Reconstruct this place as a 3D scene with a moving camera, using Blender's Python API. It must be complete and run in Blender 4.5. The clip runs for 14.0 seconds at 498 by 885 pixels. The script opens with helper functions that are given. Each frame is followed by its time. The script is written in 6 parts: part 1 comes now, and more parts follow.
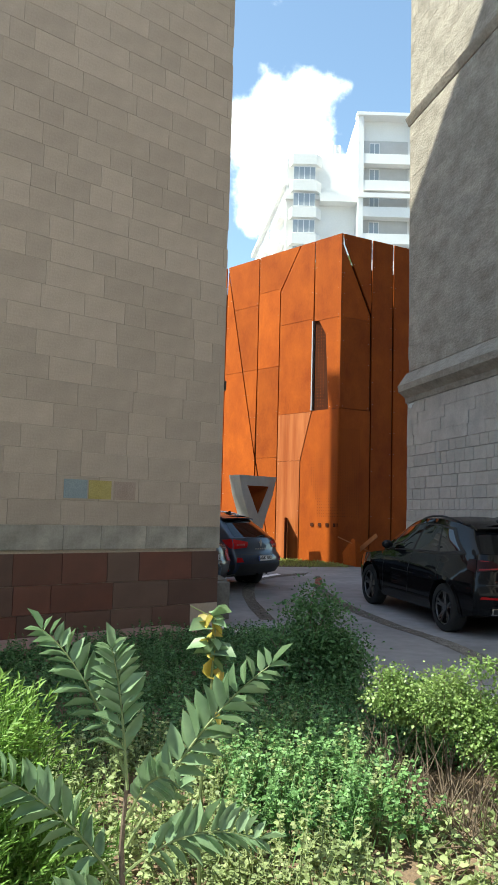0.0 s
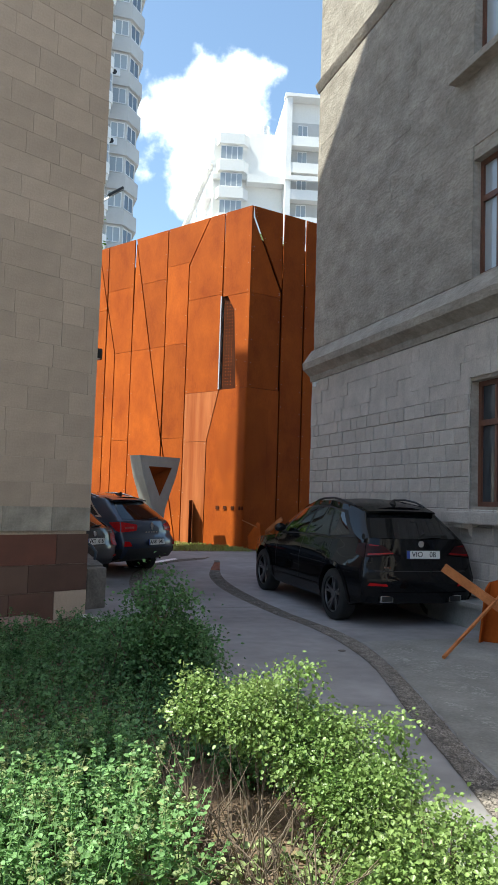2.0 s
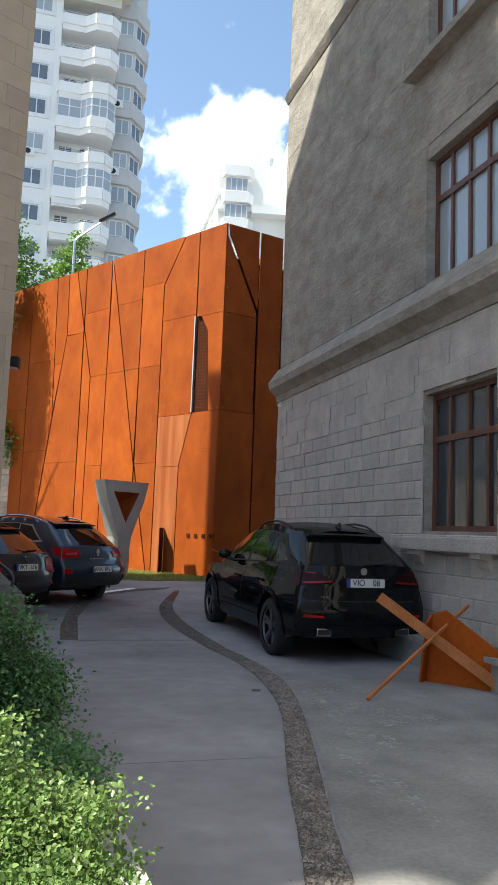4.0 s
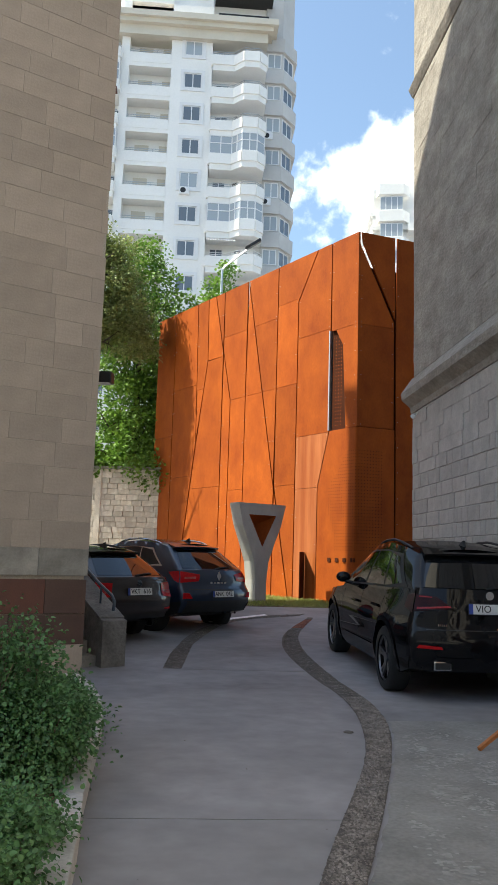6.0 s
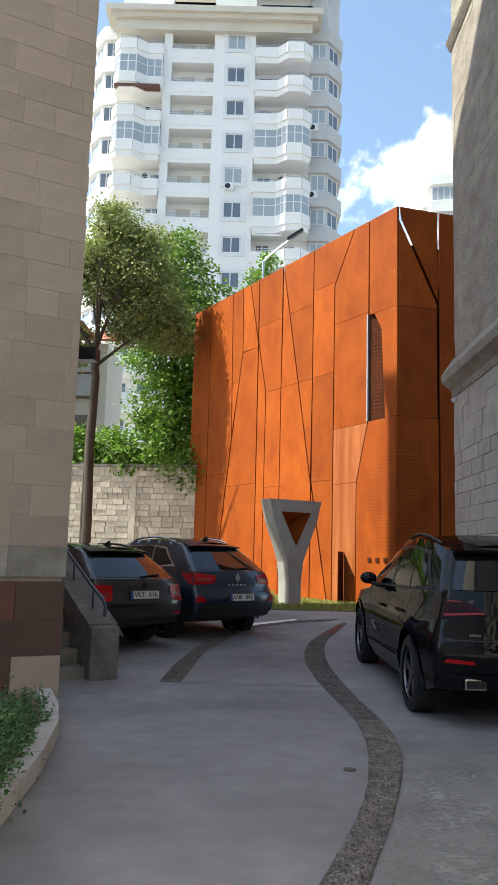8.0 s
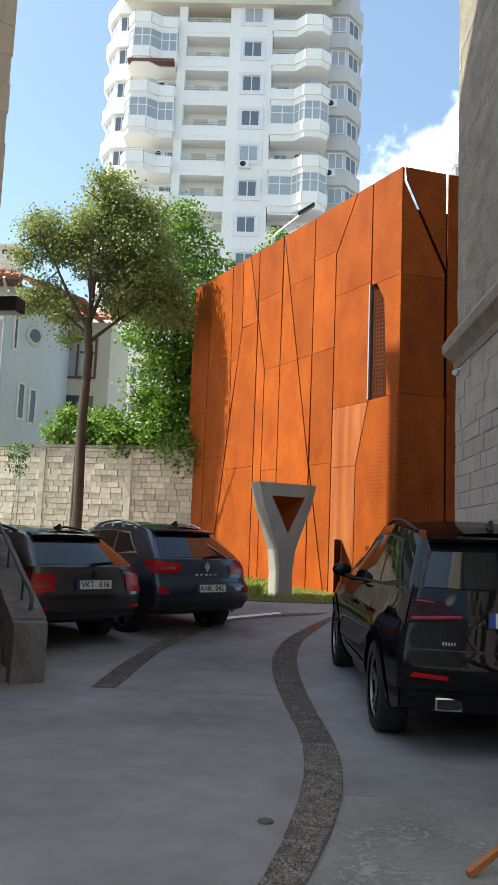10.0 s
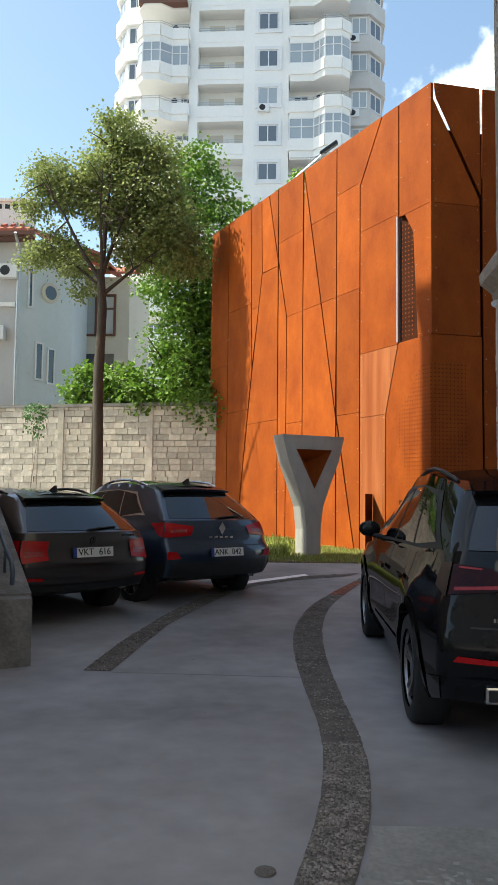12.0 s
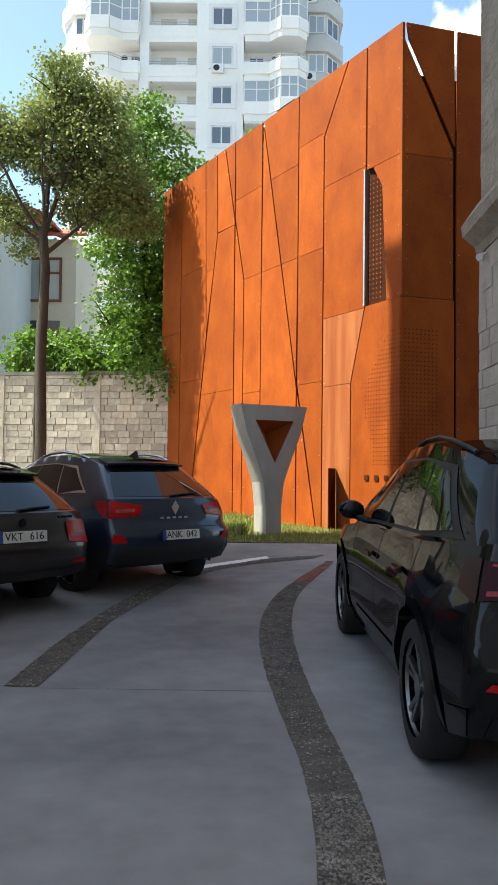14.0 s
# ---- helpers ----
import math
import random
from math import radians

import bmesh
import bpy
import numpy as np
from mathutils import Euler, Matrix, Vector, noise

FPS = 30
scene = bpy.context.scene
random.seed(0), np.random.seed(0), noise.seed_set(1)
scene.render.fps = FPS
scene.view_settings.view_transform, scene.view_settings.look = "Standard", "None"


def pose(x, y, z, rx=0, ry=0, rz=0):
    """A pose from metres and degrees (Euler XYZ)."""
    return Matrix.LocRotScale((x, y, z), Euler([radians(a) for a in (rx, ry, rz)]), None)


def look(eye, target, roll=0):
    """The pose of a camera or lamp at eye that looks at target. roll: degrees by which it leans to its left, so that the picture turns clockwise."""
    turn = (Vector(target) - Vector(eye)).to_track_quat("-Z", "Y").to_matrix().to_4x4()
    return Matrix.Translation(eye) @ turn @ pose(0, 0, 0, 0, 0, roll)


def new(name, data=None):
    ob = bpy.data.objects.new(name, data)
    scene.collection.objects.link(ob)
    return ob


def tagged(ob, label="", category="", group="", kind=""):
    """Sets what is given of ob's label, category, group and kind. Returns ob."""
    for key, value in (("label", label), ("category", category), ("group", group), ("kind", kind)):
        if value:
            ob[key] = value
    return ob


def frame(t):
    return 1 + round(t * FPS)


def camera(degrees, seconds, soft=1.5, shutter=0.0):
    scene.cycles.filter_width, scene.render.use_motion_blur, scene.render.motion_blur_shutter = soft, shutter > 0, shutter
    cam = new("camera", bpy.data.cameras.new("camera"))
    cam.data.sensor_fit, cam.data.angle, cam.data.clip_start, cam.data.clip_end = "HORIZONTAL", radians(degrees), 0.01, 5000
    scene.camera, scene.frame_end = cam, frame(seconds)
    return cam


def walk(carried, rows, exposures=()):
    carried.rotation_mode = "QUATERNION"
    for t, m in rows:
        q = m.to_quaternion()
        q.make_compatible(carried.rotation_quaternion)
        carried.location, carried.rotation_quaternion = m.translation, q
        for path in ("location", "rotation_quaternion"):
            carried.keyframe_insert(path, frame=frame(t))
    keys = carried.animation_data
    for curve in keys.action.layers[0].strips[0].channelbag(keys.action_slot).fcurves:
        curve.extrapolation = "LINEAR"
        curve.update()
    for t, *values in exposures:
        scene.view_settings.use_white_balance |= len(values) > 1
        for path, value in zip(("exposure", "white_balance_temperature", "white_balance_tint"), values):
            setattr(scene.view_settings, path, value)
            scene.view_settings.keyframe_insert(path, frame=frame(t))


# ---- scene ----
cam = camera(34.9, 14.0)
ROWS = [                                       # seconds, eye, aim, roll
    (0, (-0.355, 0.146, 1.711), (0.077, 2.09, 1.892), 1.5),
    (0.5, (-0.159, 0.291, 1.704), (0.29, 2.233, 1.874), 1.9),
    (1, (0.004, 0.457, 1.679), (0.493, 2.391, 1.812), 1.7),
    (1.5, (0.254, 0.645, 1.688), (0.813, 2.562, 1.802), 1.4),
    (2, (0.565, 0.834, 1.671), (1.169, 2.735, 1.819), 1.8),
    (2.5, (0.852, 0.945, 1.675), (1.503, 2.827, 1.867), 2.2),
    (5, (2.592, 1.729, 1.509), (2.953, 3.68, 1.762), 2.0),
    (5.5, (2.822, 1.879, 1.522), (3.042, 3.848, 1.795), 1.8),
    (6, (2.974, 2.126, 1.503), (3.114, 4.101, 1.786), 1.8),
    (6.5, (3.111, 2.448, 1.498), (3.17, 4.428, 1.774), 1.6),
    (7, (3.318, 2.773, 1.515), (3.319, 4.753, 1.792), 1.5),
    (7.5, (3.496, 3.059, 1.476), (3.494, 5.039, 1.76), 1.5),
    (10, (4.395, 4.723, 1.502), (4.335, 6.707, 1.752), 2.3),
    (10.5, (4.533, 4.968, 1.502), (4.433, 6.954, 1.715), 2.1),
    (11, (4.548, 5.31, 1.512), (4.423, 7.297, 1.695), 1.7),
    (11.5, (4.55, 5.603, 1.48), (4.407, 7.592, 1.634), 1.2),
    (12, (4.575, 5.911, 1.519), (4.436, 7.901, 1.66), 0.7),
    (12.5, (4.584, 6.251, 1.481), (4.512, 8.246, 1.604), -0.1),
    (13, (4.566, 6.55, 1.512), (4.546, 8.548, 1.613), -0.7),
    (13.5, (4.52, 6.913, 1.523), (4.475, 8.91, 1.617), -0.3),
    (14, (4.428, 7.164, 1.527), (4.411, 9.163, 1.605), 0.7),
]
walk(cam, [(t, look(eye, aim, roll)) for t, eye, aim, roll in ROWS],
     [(0.0, 1.2, 6650, -4), (1.5, 1.15, 6550, -2), (2.7, 1.06, 6400, 2), (5.0, 1.13, 6800, 2), (6.5, 1.18, 6850, 2), (7.5, 1.22, 6850, 2), (10.0, 1.18, 7000, 0), (12.0, 1.14, 7000, 0), (13.0, 1.33, 7000, -1), (14.0, 1.33, 6900, -1)])

# ---- world and sun ----
SUN_AZ, SUN_EL = 181.2, 57.0
world = bpy.data.worlds.new("world")
scene.world = world
world.use_nodes = True
wn, wl = world.node_tree.nodes, world.node_tree.links
wn.clear()
sky = wn.new("ShaderNodeTexSky")
sky.sky_type, sky.sun_disc = "NISHITA", False
sky.sun_elevation, sky.sun_rotation = radians(SUN_EL), radians(90 - SUN_AZ)
sky.air_density, sky.dust_density, sky.ozone_density = 1.0, 1.2, 1.2
wtc = wn.new("ShaderNodeTexCoord")
cn1 = wn.new("ShaderNodeTexNoise")
cn1.inputs["Scale"].default_value, cn1.inputs["Detail"].default_value, cn1.inputs["Roughness"].default_value = 5.5, 9, 0.55
cr1 = wn.new("ShaderNodeMapRange")
cr1.interpolation_type = "SMOOTHSTEP"
cr1.inputs["From Min"].default_value, cr1.inputs["From Max"].default_value = 0.50, 0.60
wl.new(wtc.outputs["Generated"], cn1.inputs["Vector"])
dotn = wn.new("ShaderNodeVectorMath")
dotn.operation = "DOT_PRODUCT"
dotn.inputs[1].default_value = Vector((0.20, 0.885, 0.42)).normalized()
wl.new(wtc.outputs["Generated"], dotn.inputs[0])
cr2 = wn.new("ShaderNodeMapRange")
cr2.inputs["From Min"].default_value, cr2.inputs["From Max"].default_value = 0.9905, 0.9995
cr2.inputs["To Min"].default_value, cr2.inputs["To Max"].default_value = -0.13, 0.09
wl.new(dotn.outputs["Value"], cr2.inputs["Value"])
addn = wn.new("ShaderNodeMath")
wl.new(cn1.outputs["Fac"], addn.inputs[0])
wl.new(cr2.outputs["Result"], addn.inputs[1])
wl.new(addn.outputs[0], cr1.inputs["Value"])
mixc = wn.new("ShaderNodeMix")
mixc.data_type = "RGBA"
mixc.inputs["B"].default_value = (9.0, 9.2, 9.6, 1)
wl.new(cr1.outputs["Result"], mixc.inputs["Factor"])
wl.new(sky.outputs["Color"], mixc.inputs["A"])
bg = wn.new("ShaderNodeBackground")
bg.inputs["Strength"].default_value = 0.13
wl.new(mixc.outputs["Result"], bg.inputs["Color"])
wo = wn.new("ShaderNodeOutputWorld")
wl.new(bg.outputs["Background"], wo.inputs["Surface"])

sun_dir = Vector((math.cos(radians(SUN_AZ)) * math.cos(radians(SUN_EL)), math.sin(radians(SUN_AZ)) * math.cos(radians(SUN_EL)), math.sin(radians(SUN_EL))))
sun_data = bpy.data.lights.new("sun", "SUN")
sun_data.energy, sun_data.angle, sun_data.color = 4.2, radians(0.53), (1.0, 0.95, 0.86)
sun = new("sun", sun_data)
sun.matrix_world = look(sun_dir * 60, (0, 0, 0))


# ---- materials ----
def mat(name, a, b, scale=2.0, fine=40.0, rough=0.8, metal=0.0, bump=0.15, rand=0.0, island=0.0, stretch=(1, 1, 1), coat=0.0, speckle=0.35, dist=0.01, spec=0.5):
    m = bpy.data.materials.new(name)
    m.use_nodes = True
    n, l = m.node_tree.nodes, m.node_tree.links
    p = n["Principled BSDF"]
    tc, mp = n.new("ShaderNodeTexCoord"), n.new("ShaderNodeMapping")
    mp.inputs["Scale"].default_value = stretch
    l.new(tc.outputs["Object"], mp.inputs["Vector"])
    n1, n2 = n.new("ShaderNodeTexNoise"), n.new("ShaderNodeTexNoise")
    n1.inputs["Scale"].default_value, n1.inputs["Detail"].default_value, n1.inputs["Roughness"].default_value = scale, 6, 0.62
    n2.inputs["Scale"].default_value, n2.inputs["Detail"].default_value = fine, 4
    l.new(mp.outputs[0], n1.inputs["Vector"])
    l.new(mp.outputs[0], n2.inputs["Vector"])
    cr = n.new("ShaderNodeMapRange")
    cr.inputs["From Min"].default_value, cr.inputs["From Max"].default_value = 0.3, 0.7
    l.new(n1.outputs["Fac"], cr.inputs["Value"])
    mx = n.new("ShaderNodeMix")
    mx.data_type = "RGBA"
    mx.inputs["A"].default_value, mx.inputs["B"].default_value = (*a, 1), (*b, 1)
    l.new(cr.outputs[0], mx.inputs["Factor"])
    hv = n.new("ShaderNodeHueSaturation")
    l.new(mx.outputs["Result"], hv.inputs["Color"])
    v = n.new("ShaderNodeMapRange")
    v.inputs["To Min"].default_value, v.inputs["To Max"].default_value = 1 - speckle, 1 + speckle
    l.new(n2.outputs["Fac"], v.inputs["Value"])
    last = v.outputs[0]
    for amount, kind, out in ((rand, "ShaderNodeObjectInfo", "Random"), (island, "ShaderNodeNewGeometry", "Random Per Island")):
        if amount:
            oi, mr, mu = n.new(kind), n.new("ShaderNodeMapRange"), n.new("ShaderNodeMath")
            mr.inputs["To Min"].default_value, mr.inputs["To Max"].default_value = 1 - amount, 1 + amount
            mu.operation = "MULTIPLY"
            l.new(oi.outputs[out], mr.inputs["Value"])
            l.new(mr.outputs[0], mu.inputs[0])
            l.new(last, mu.inputs[1])
            last = mu.outputs[0]
    l.new(last, hv.inputs["Value"])
    l.new(hv.outputs[0], p.inputs["Base Color"])
    p.inputs["Roughness"].default_value, p.inputs["Metallic"].default_value = rough, metal
    p.inputs["Coat Weight"].default_value, p.inputs["Coat Roughness"].default_value = coat, 0.03
    p.inputs["Specular IOR Level"].default_value = spec
    if bump:
        bp, ad = n.new("ShaderNodeBump"), n.new("ShaderNodeMath")
        l.new(n1.outputs["Fac"], ad.inputs[0])
        l.new(n2.outputs["Fac"], ad.inputs[1])
        bp.inputs["Strength"].default_value, bp.inputs["Distance"].default_value = bump, dist
        l.new(ad.outputs[0], bp.inputs["Height"])
        l.new(bp.outputs[0], p.inputs["Normal"])
    return m


def leaf_mat(name, a, b, rough=0.55):
    m = mat(name, a, b, 3, 30, rough, 0, 0, 0, 0.35, speckle=0.15)
    n, l = m.node_tree.nodes, m.node_tree.links
    tr, ms = n.new("ShaderNodeBsdfTranslucent"), n.new("ShaderNodeMixShader")
    hs = next(x for x in n if x.type == "HUE_SAT")
    l.new(hs.outputs[0], tr.inputs["Color"])
    ms.inputs[0].default_value = 0.34
    l.new(n["Principled BSDF"].outputs[0], ms.inputs[1])
    l.new(tr.outputs[0], ms.inputs[2])
    l.new(ms.outputs[0], n["Material Output"].inputs["Surface"])
    return m


def glass_mat(name, tint, rough=0.03):
    m = mat(name, tint, tint, 1, 10, rough, 0, 0, speckle=0.05, spec=0.8)
    return m


M_CONCRETE = mat("drive_concrete", (0.15, 0.145, 0.149), (0.335, 0.32, 0.326), 0.42, 4.5, 0.82, 0, 0.12, speckle=0.26)
M_OLDSLAB = mat("rough_old_slab", (0.165, 0.16, 0.15), (0.31, 0.30, 0.282), 1.1, 34, 0.94, 0, 0.5, speckle=0.3)
M_FLAKE = mat("flaked_concrete", (0.22, 0.212, 0.197), (0.38, 0.368, 0.346), 5, 45, 0.95, 0, 0.6, speckle=0.3)
M_SLAB = mat("old_concrete", (0.17, 0.165, 0.155), (0.33, 0.32, 0.30), 1.3, 38, 0.92, 0, 0.35, speckle=0.28)
M_GRAVEL = mat("gravel_bed", (0.08, 0.068, 0.059), (0.16, 0.138, 0.12), 6, 90, 0.95, 0, 0.6, speckle=0.5)
M_PEBBLE = mat("pebble", (0.10, 0.086, 0.076), (0.29, 0.255, 0.225), 8, 60, 0.9, 0, 0.1, island=0.45)
M_SOIL = mat("soil", (0.13, 0.085, 0.055), (0.24, 0.165, 0.11), 2.5, 50, 0.95, 0, 0.6, speckle=0.4, dist=0.03)
M_LIME = mat("limestone_block", (0.375, 0.302, 0.24), (0.575, 0.475, 0.385), 0.6, 40, 0.88, 0, 0.3, rand=0.085, speckle=0.12)
M_LIME_WALL = mat("limestone_rest", (0.375, 0.302, 0.24), (0.575, 0.475, 0.385), 0.6, 40, 0.88, 0, 0.3, island=0.085, speckle=0.12)
M_JOINT = mat("mortar_joint", (0.42, 0.36, 0.29), (0.52, 0.45, 0.37), 4, 60, 0.95, 0, 0.2)
M_GRANITE = mat("red_granite", (0.10, 0.055, 0.045), (0.16, 0.08, 0.06), 2, 70, 0.45, 0, 0.05, rand=0.4, speckle=0.3)
M_PINK = mat("pink_screed", (0.28, 0.17, 0.14), (0.34, 0.22, 0.18), 3, 60, 0.9, 0, 0.2)
M_TUFF = mat("grey_stone", (0.39, 0.35, 0.315), (0.58, 0.528, 0.478), 2.2, 30, 0.92, 0, 0.5, rand=0.09, speckle=0.2, dist=0.022)
M_TUFF_WALL = mat("grey_stone_rest", (0.235, 0.208, 0.176), (0.40, 0.36, 0.312), 2.4, 15, 0.92, 0, 0.7, island=0.07, stretch=(1, 0.75, 1.35), speckle=0.28, dist=0.03)
M_RUST = mat("weathering_steel", (0.265, 0.051, 0.007), (0.40, 0.090, 0.010), 1.6, 26, 0.72, 0.0, 0.05, rand=0.13, stretch=(1.0, 1.0, 0.6), speckle=0.2, spec=0.15)
# pale streaks paint the highlight of the lower panels into the colour
M_RUST_SHEEN = mat("sheen_weathering_steel", (0.27, 0.058, 0.008), (0.47, 0.155, 0.05), 2.0, 18, 0.6, 0.0, 0.05, rand=0.1, stretch=(1.3, 1.3, 0.1), speckle=0.15, spec=0.3)
# dark brown steel; its colour also holds the shade of slot and gaps
M_RUST_DARK_SHADED = mat("dark_shaded_weathering_steel", (0.045, 0.014, 0.007), (0.08, 0.025, 0.011), 1.3, 35, 0.85, spec=0.1)
M_CAST = mat("cast_concrete", (0.35, 0.34, 0.32), (0.46, 0.45, 0.42), 3, 60, 0.85, 0, 0.12, speckle=0.12, stretch=(1, 1, 0.5))
M_BRICK = mat("shell_limestone", (0.44, 0.40, 0.335), (0.76, 0.71, 0.615), 3, 30, 0.95, 0, 0.7, rand=0.2, speckle=0.25)
M_BRICK_REST = mat("shell_limestone_rest", (0.44, 0.40, 0.335), (0.76, 0.71, 0.615), 3, 30, 0.95, 0, 0.7, island=0.2, speckle=0.25)
M_WHITE = mat("white_render", (0.80, 0.79, 0.765), (0.87, 0.86, 0.835), 0.25, 6, 0.85, 0, 0.02, speckle=0.05)
M_GREYWALL = mat("grey_render", (0.47, 0.46, 0.45), (0.58, 0.57, 0.56), 0.3, 6, 0.85, 0, 0.02, speckle=0.05)
M_BEIGE = mat("beige_render", (0.58, 0.53, 0.44), (0.66, 0.61, 0.52), 0.3, 6, 0.85, 0, 0.02, speckle=0.05)
M_WHITEFRAME = mat("white_plastic", (0.72, 0.72, 0.72), (0.78, 0.78, 0.78), 2, 20, 0.4, 0, 0, speckle=0.03)
M_GLASS = glass_mat("window_glass", (0.035, 0.045, 0.055))
# next two tints hold reflected sky in their colour, the paler one curtains too
M_FARGLASS = glass_mat("sky_tinted_far_glass", (0.13, 0.155, 0.185))
M_PALEGLASS = glass_mat("sky_tinted_curtained_glass", (0.36, 0.40, 0.43))
M_BROWNFRAME = mat("stained_wood", (0.10, 0.04, 0.025), (0.16, 0.065, 0.04), 4, 60, 0.5, 0, 0.05, stretch=(3, 3, 0.4))
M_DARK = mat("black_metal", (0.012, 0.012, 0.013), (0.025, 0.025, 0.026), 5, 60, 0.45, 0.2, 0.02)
M_STEEL = mat("galvanised_steel", (0.45, 0.46, 0.47), (0.56, 0.57, 0.58), 5, 60, 0.4, 0.8, 0.02)
M_BLUERAIL = mat("blue_grey_paint", (0.045, 0.065, 0.09), (0.07, 0.095, 0.125), 6, 60, 0.4, 0.1, 0.05)
M_TILE = mat("red_roof_tile", (0.32, 0.085, 0.05), (0.44, 0.14, 0.085), 3, 40, 0.8, 0, 0.1, island=0.2)
M_GRASS = leaf_mat("grass", (0.22, 0.31, 0.06), (0.46, 0.50, 0.17))
M_BARK = mat("bark", (0.045, 0.036, 0.028), (0.085, 0.068, 0.052), 6, 40, 0.95, 0, 0.8, stretch=(1, 1, 0.25), dist=0.02)
M_LEAF_TREE = leaf_mat("linden_leaf", (0.20, 0.27, 0.085), (0.36, 0.40, 0.155))
M_LEAF_MAPLE = leaf_mat("maple_leaf", (0.09, 0.20, 0.025), (0.22, 0.36, 0.06))
M_LEAF_HEDGE = leaf_mat("privet_leaf", (0.155, 0.265, 0.07), (0.31, 0.41, 0.145), 0.38)
M_LEAF_WEED = leaf_mat("weed_leaf", (0.20, 0.275, 0.105), (0.39, 0.445, 0.215))
M_LEAF_AIL = leaf_mat("ailanthus_leaf", (0.14, 0.25, 0.12), (0.27, 0.38, 0.22), 0.5)
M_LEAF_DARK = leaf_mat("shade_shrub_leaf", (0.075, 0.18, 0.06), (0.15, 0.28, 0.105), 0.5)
M_LEAF_CYP = leaf_mat("cypress_frond", (0.15, 0.29, 0.05), (0.26, 0.42, 0.10))
M_LEAF_NETTLE = leaf_mat("nettle_leaf", (0.13, 0.27, 0.09), (0.25, 0.42, 0.17), 0.5)
M_STEM = mat("dry_stem", (0.13, 0.095, 0.07), (0.23, 0.175, 0.13), 8, 60, 0.9)
M_DRYLEAF = leaf_mat("dry_leaf", (0.30, 0.24, 0.13), (0.42, 0.35, 0.2))
M_YELLOWLEAF = leaf_mat("yellowed_leaf", (0.42, 0.33, 0.05), (0.50, 0.42, 0.12))


# ---- mesh helpers ----
def thing(name, label="", category="", group="", kind="", at=(0, 0, 0), rz=0.0):
    e = new(name)
    e.matrix_world = pose(at[0], at[1], at[2], 0, 0, rz)
    return tagged(e, label, category, group, kind)


def mesh_ob(name, bm, material, smooth=None):
    me = bpy.data.meshes.new(name)
    bm.to_mesh(me)
    bm.free()
    me.materials.append(material)
    if smooth is not None:
        me.shade_smooth()
        me.set_sharp_from_angle(angle=radians(smooth))
    return new(name, me)


def part(name, bm, material, parent=None, label="", smooth=None):
    ob = mesh_ob(name, bm, material, smooth)
    ob.parent = parent
    if label:
        ob["label"] = label
    return ob


def structure(name, bm, material, label, category, smooth=None, kind="structure"):
    return tagged(mesh_ob(name, bm, material, smooth), label, category, "", kind)


def box(bm, lo, hi, m=None):
    """A box from corner lo to corner hi, moved by m."""
    c = [Vector((x, y, z)) for x in (lo[0], hi[0]) for y in (lo[1], hi[1]) for z in (lo[2], hi[2])]
    v = [bm.verts.new(m @ p if m else p) for p in c]
    for f in ((0, 1, 3, 2), (4, 6, 7, 5), (0, 4, 5, 1), (2, 3, 7, 6), (0, 2, 6, 4), (1, 5, 7, 3)):
        bm.faces.new([v[i] for i in f])
    return bm


def boxes(*pairs, m=None):
    bm = bmesh.new()
    for lo, hi in pairs:
        box(bm, lo, hi, m)
    return bm


def bevelled(bm, w, seg=2):
    bmesh.ops.bevel(bm, geom=bm.edges[:], offset=w, segments=seg, affect="EDGES", profile=0.7)
    return bm


def prism(bm, pts, d, m=None):
    """Extrude the closed outline pts (3D, one plane) by the vector d."""
    d = Vector(d)
    a = [Vector(p) for p in pts]
    b = [p + d for p in a]
    if m:
        a, b = [m @ p for p in a], [m @ p for p in b]
    va, vb = [bm.verts.new(p) for p in a], [bm.verts.new(p) for p in b]
    bm.faces.new(va[::-1])
    bm.faces.new(vb)
    for i in range(len(a)):
        j = (i + 1) % len(a)
        bm.faces.new((va[i], va[j], vb[j], vb[i]))
    return bm


def tube(bm, pts, radii, sides=8, cap=True):
    """A round, tapering tube along pts."""
    pts = [Vector(p) for p in pts]
    if not hasattr(radii, "__len__"):
        radii = [radii] * len(pts)
    rings = []
    for i, p in enumerate(pts):
        d = (pts[min(i + 1, len(pts) - 1)] - pts[max(i - 1, 0)]).normalized()
        a = d.orthogonal().normalized() if i == 0 else (rings_a - d * rings_a.dot(d)).normalized()
        rings_a = a
        b = d.cross(a)
        rings.append([bm.verts.new(p + (a * math.cos(t) + b * math.sin(t)) * radii[i]) for t in (2 * math.pi * k / sides for k in range(sides))])
    for r, s in zip(rings, rings[1:]):
        for k in range(sides):
            bm.faces.new((r[k], r[(k + 1) % sides], s[(k + 1) % sides], s[k]))
    if cap:
        bm.faces.new(rings[0][::-1])
        bm.faces.new(rings[-1])
    return bm


def grid(bm, f, nu, nv, flip=False):
    """A grid of faces over f(u, v), u and v from 0 to 1."""
    v = [[bm.verts.new(f(i / nu, j / nv)) for j in range(nv + 1)] for i in range(nu + 1)]
    for i in range(nu):
        for j in range(nv):
            q = (v[i][j], v[i + 1][j], v[i + 1][j + 1], v[i][j + 1])
            bm.faces.new(q[::-1] if flip else q)
    return v


def lerp(a, b, t):
    return a + (b - a) * t


def along(table, x):
    """Linear interpolation in rows of (x, value)."""
    if x <= table[0][0]:
        return table[0][1]
    for (a, p), (b, q) in zip(table, table[1:]):
        if x <= b:
            return lerp(p, q, (x - a) / (b - a))
    return table[-1][1]


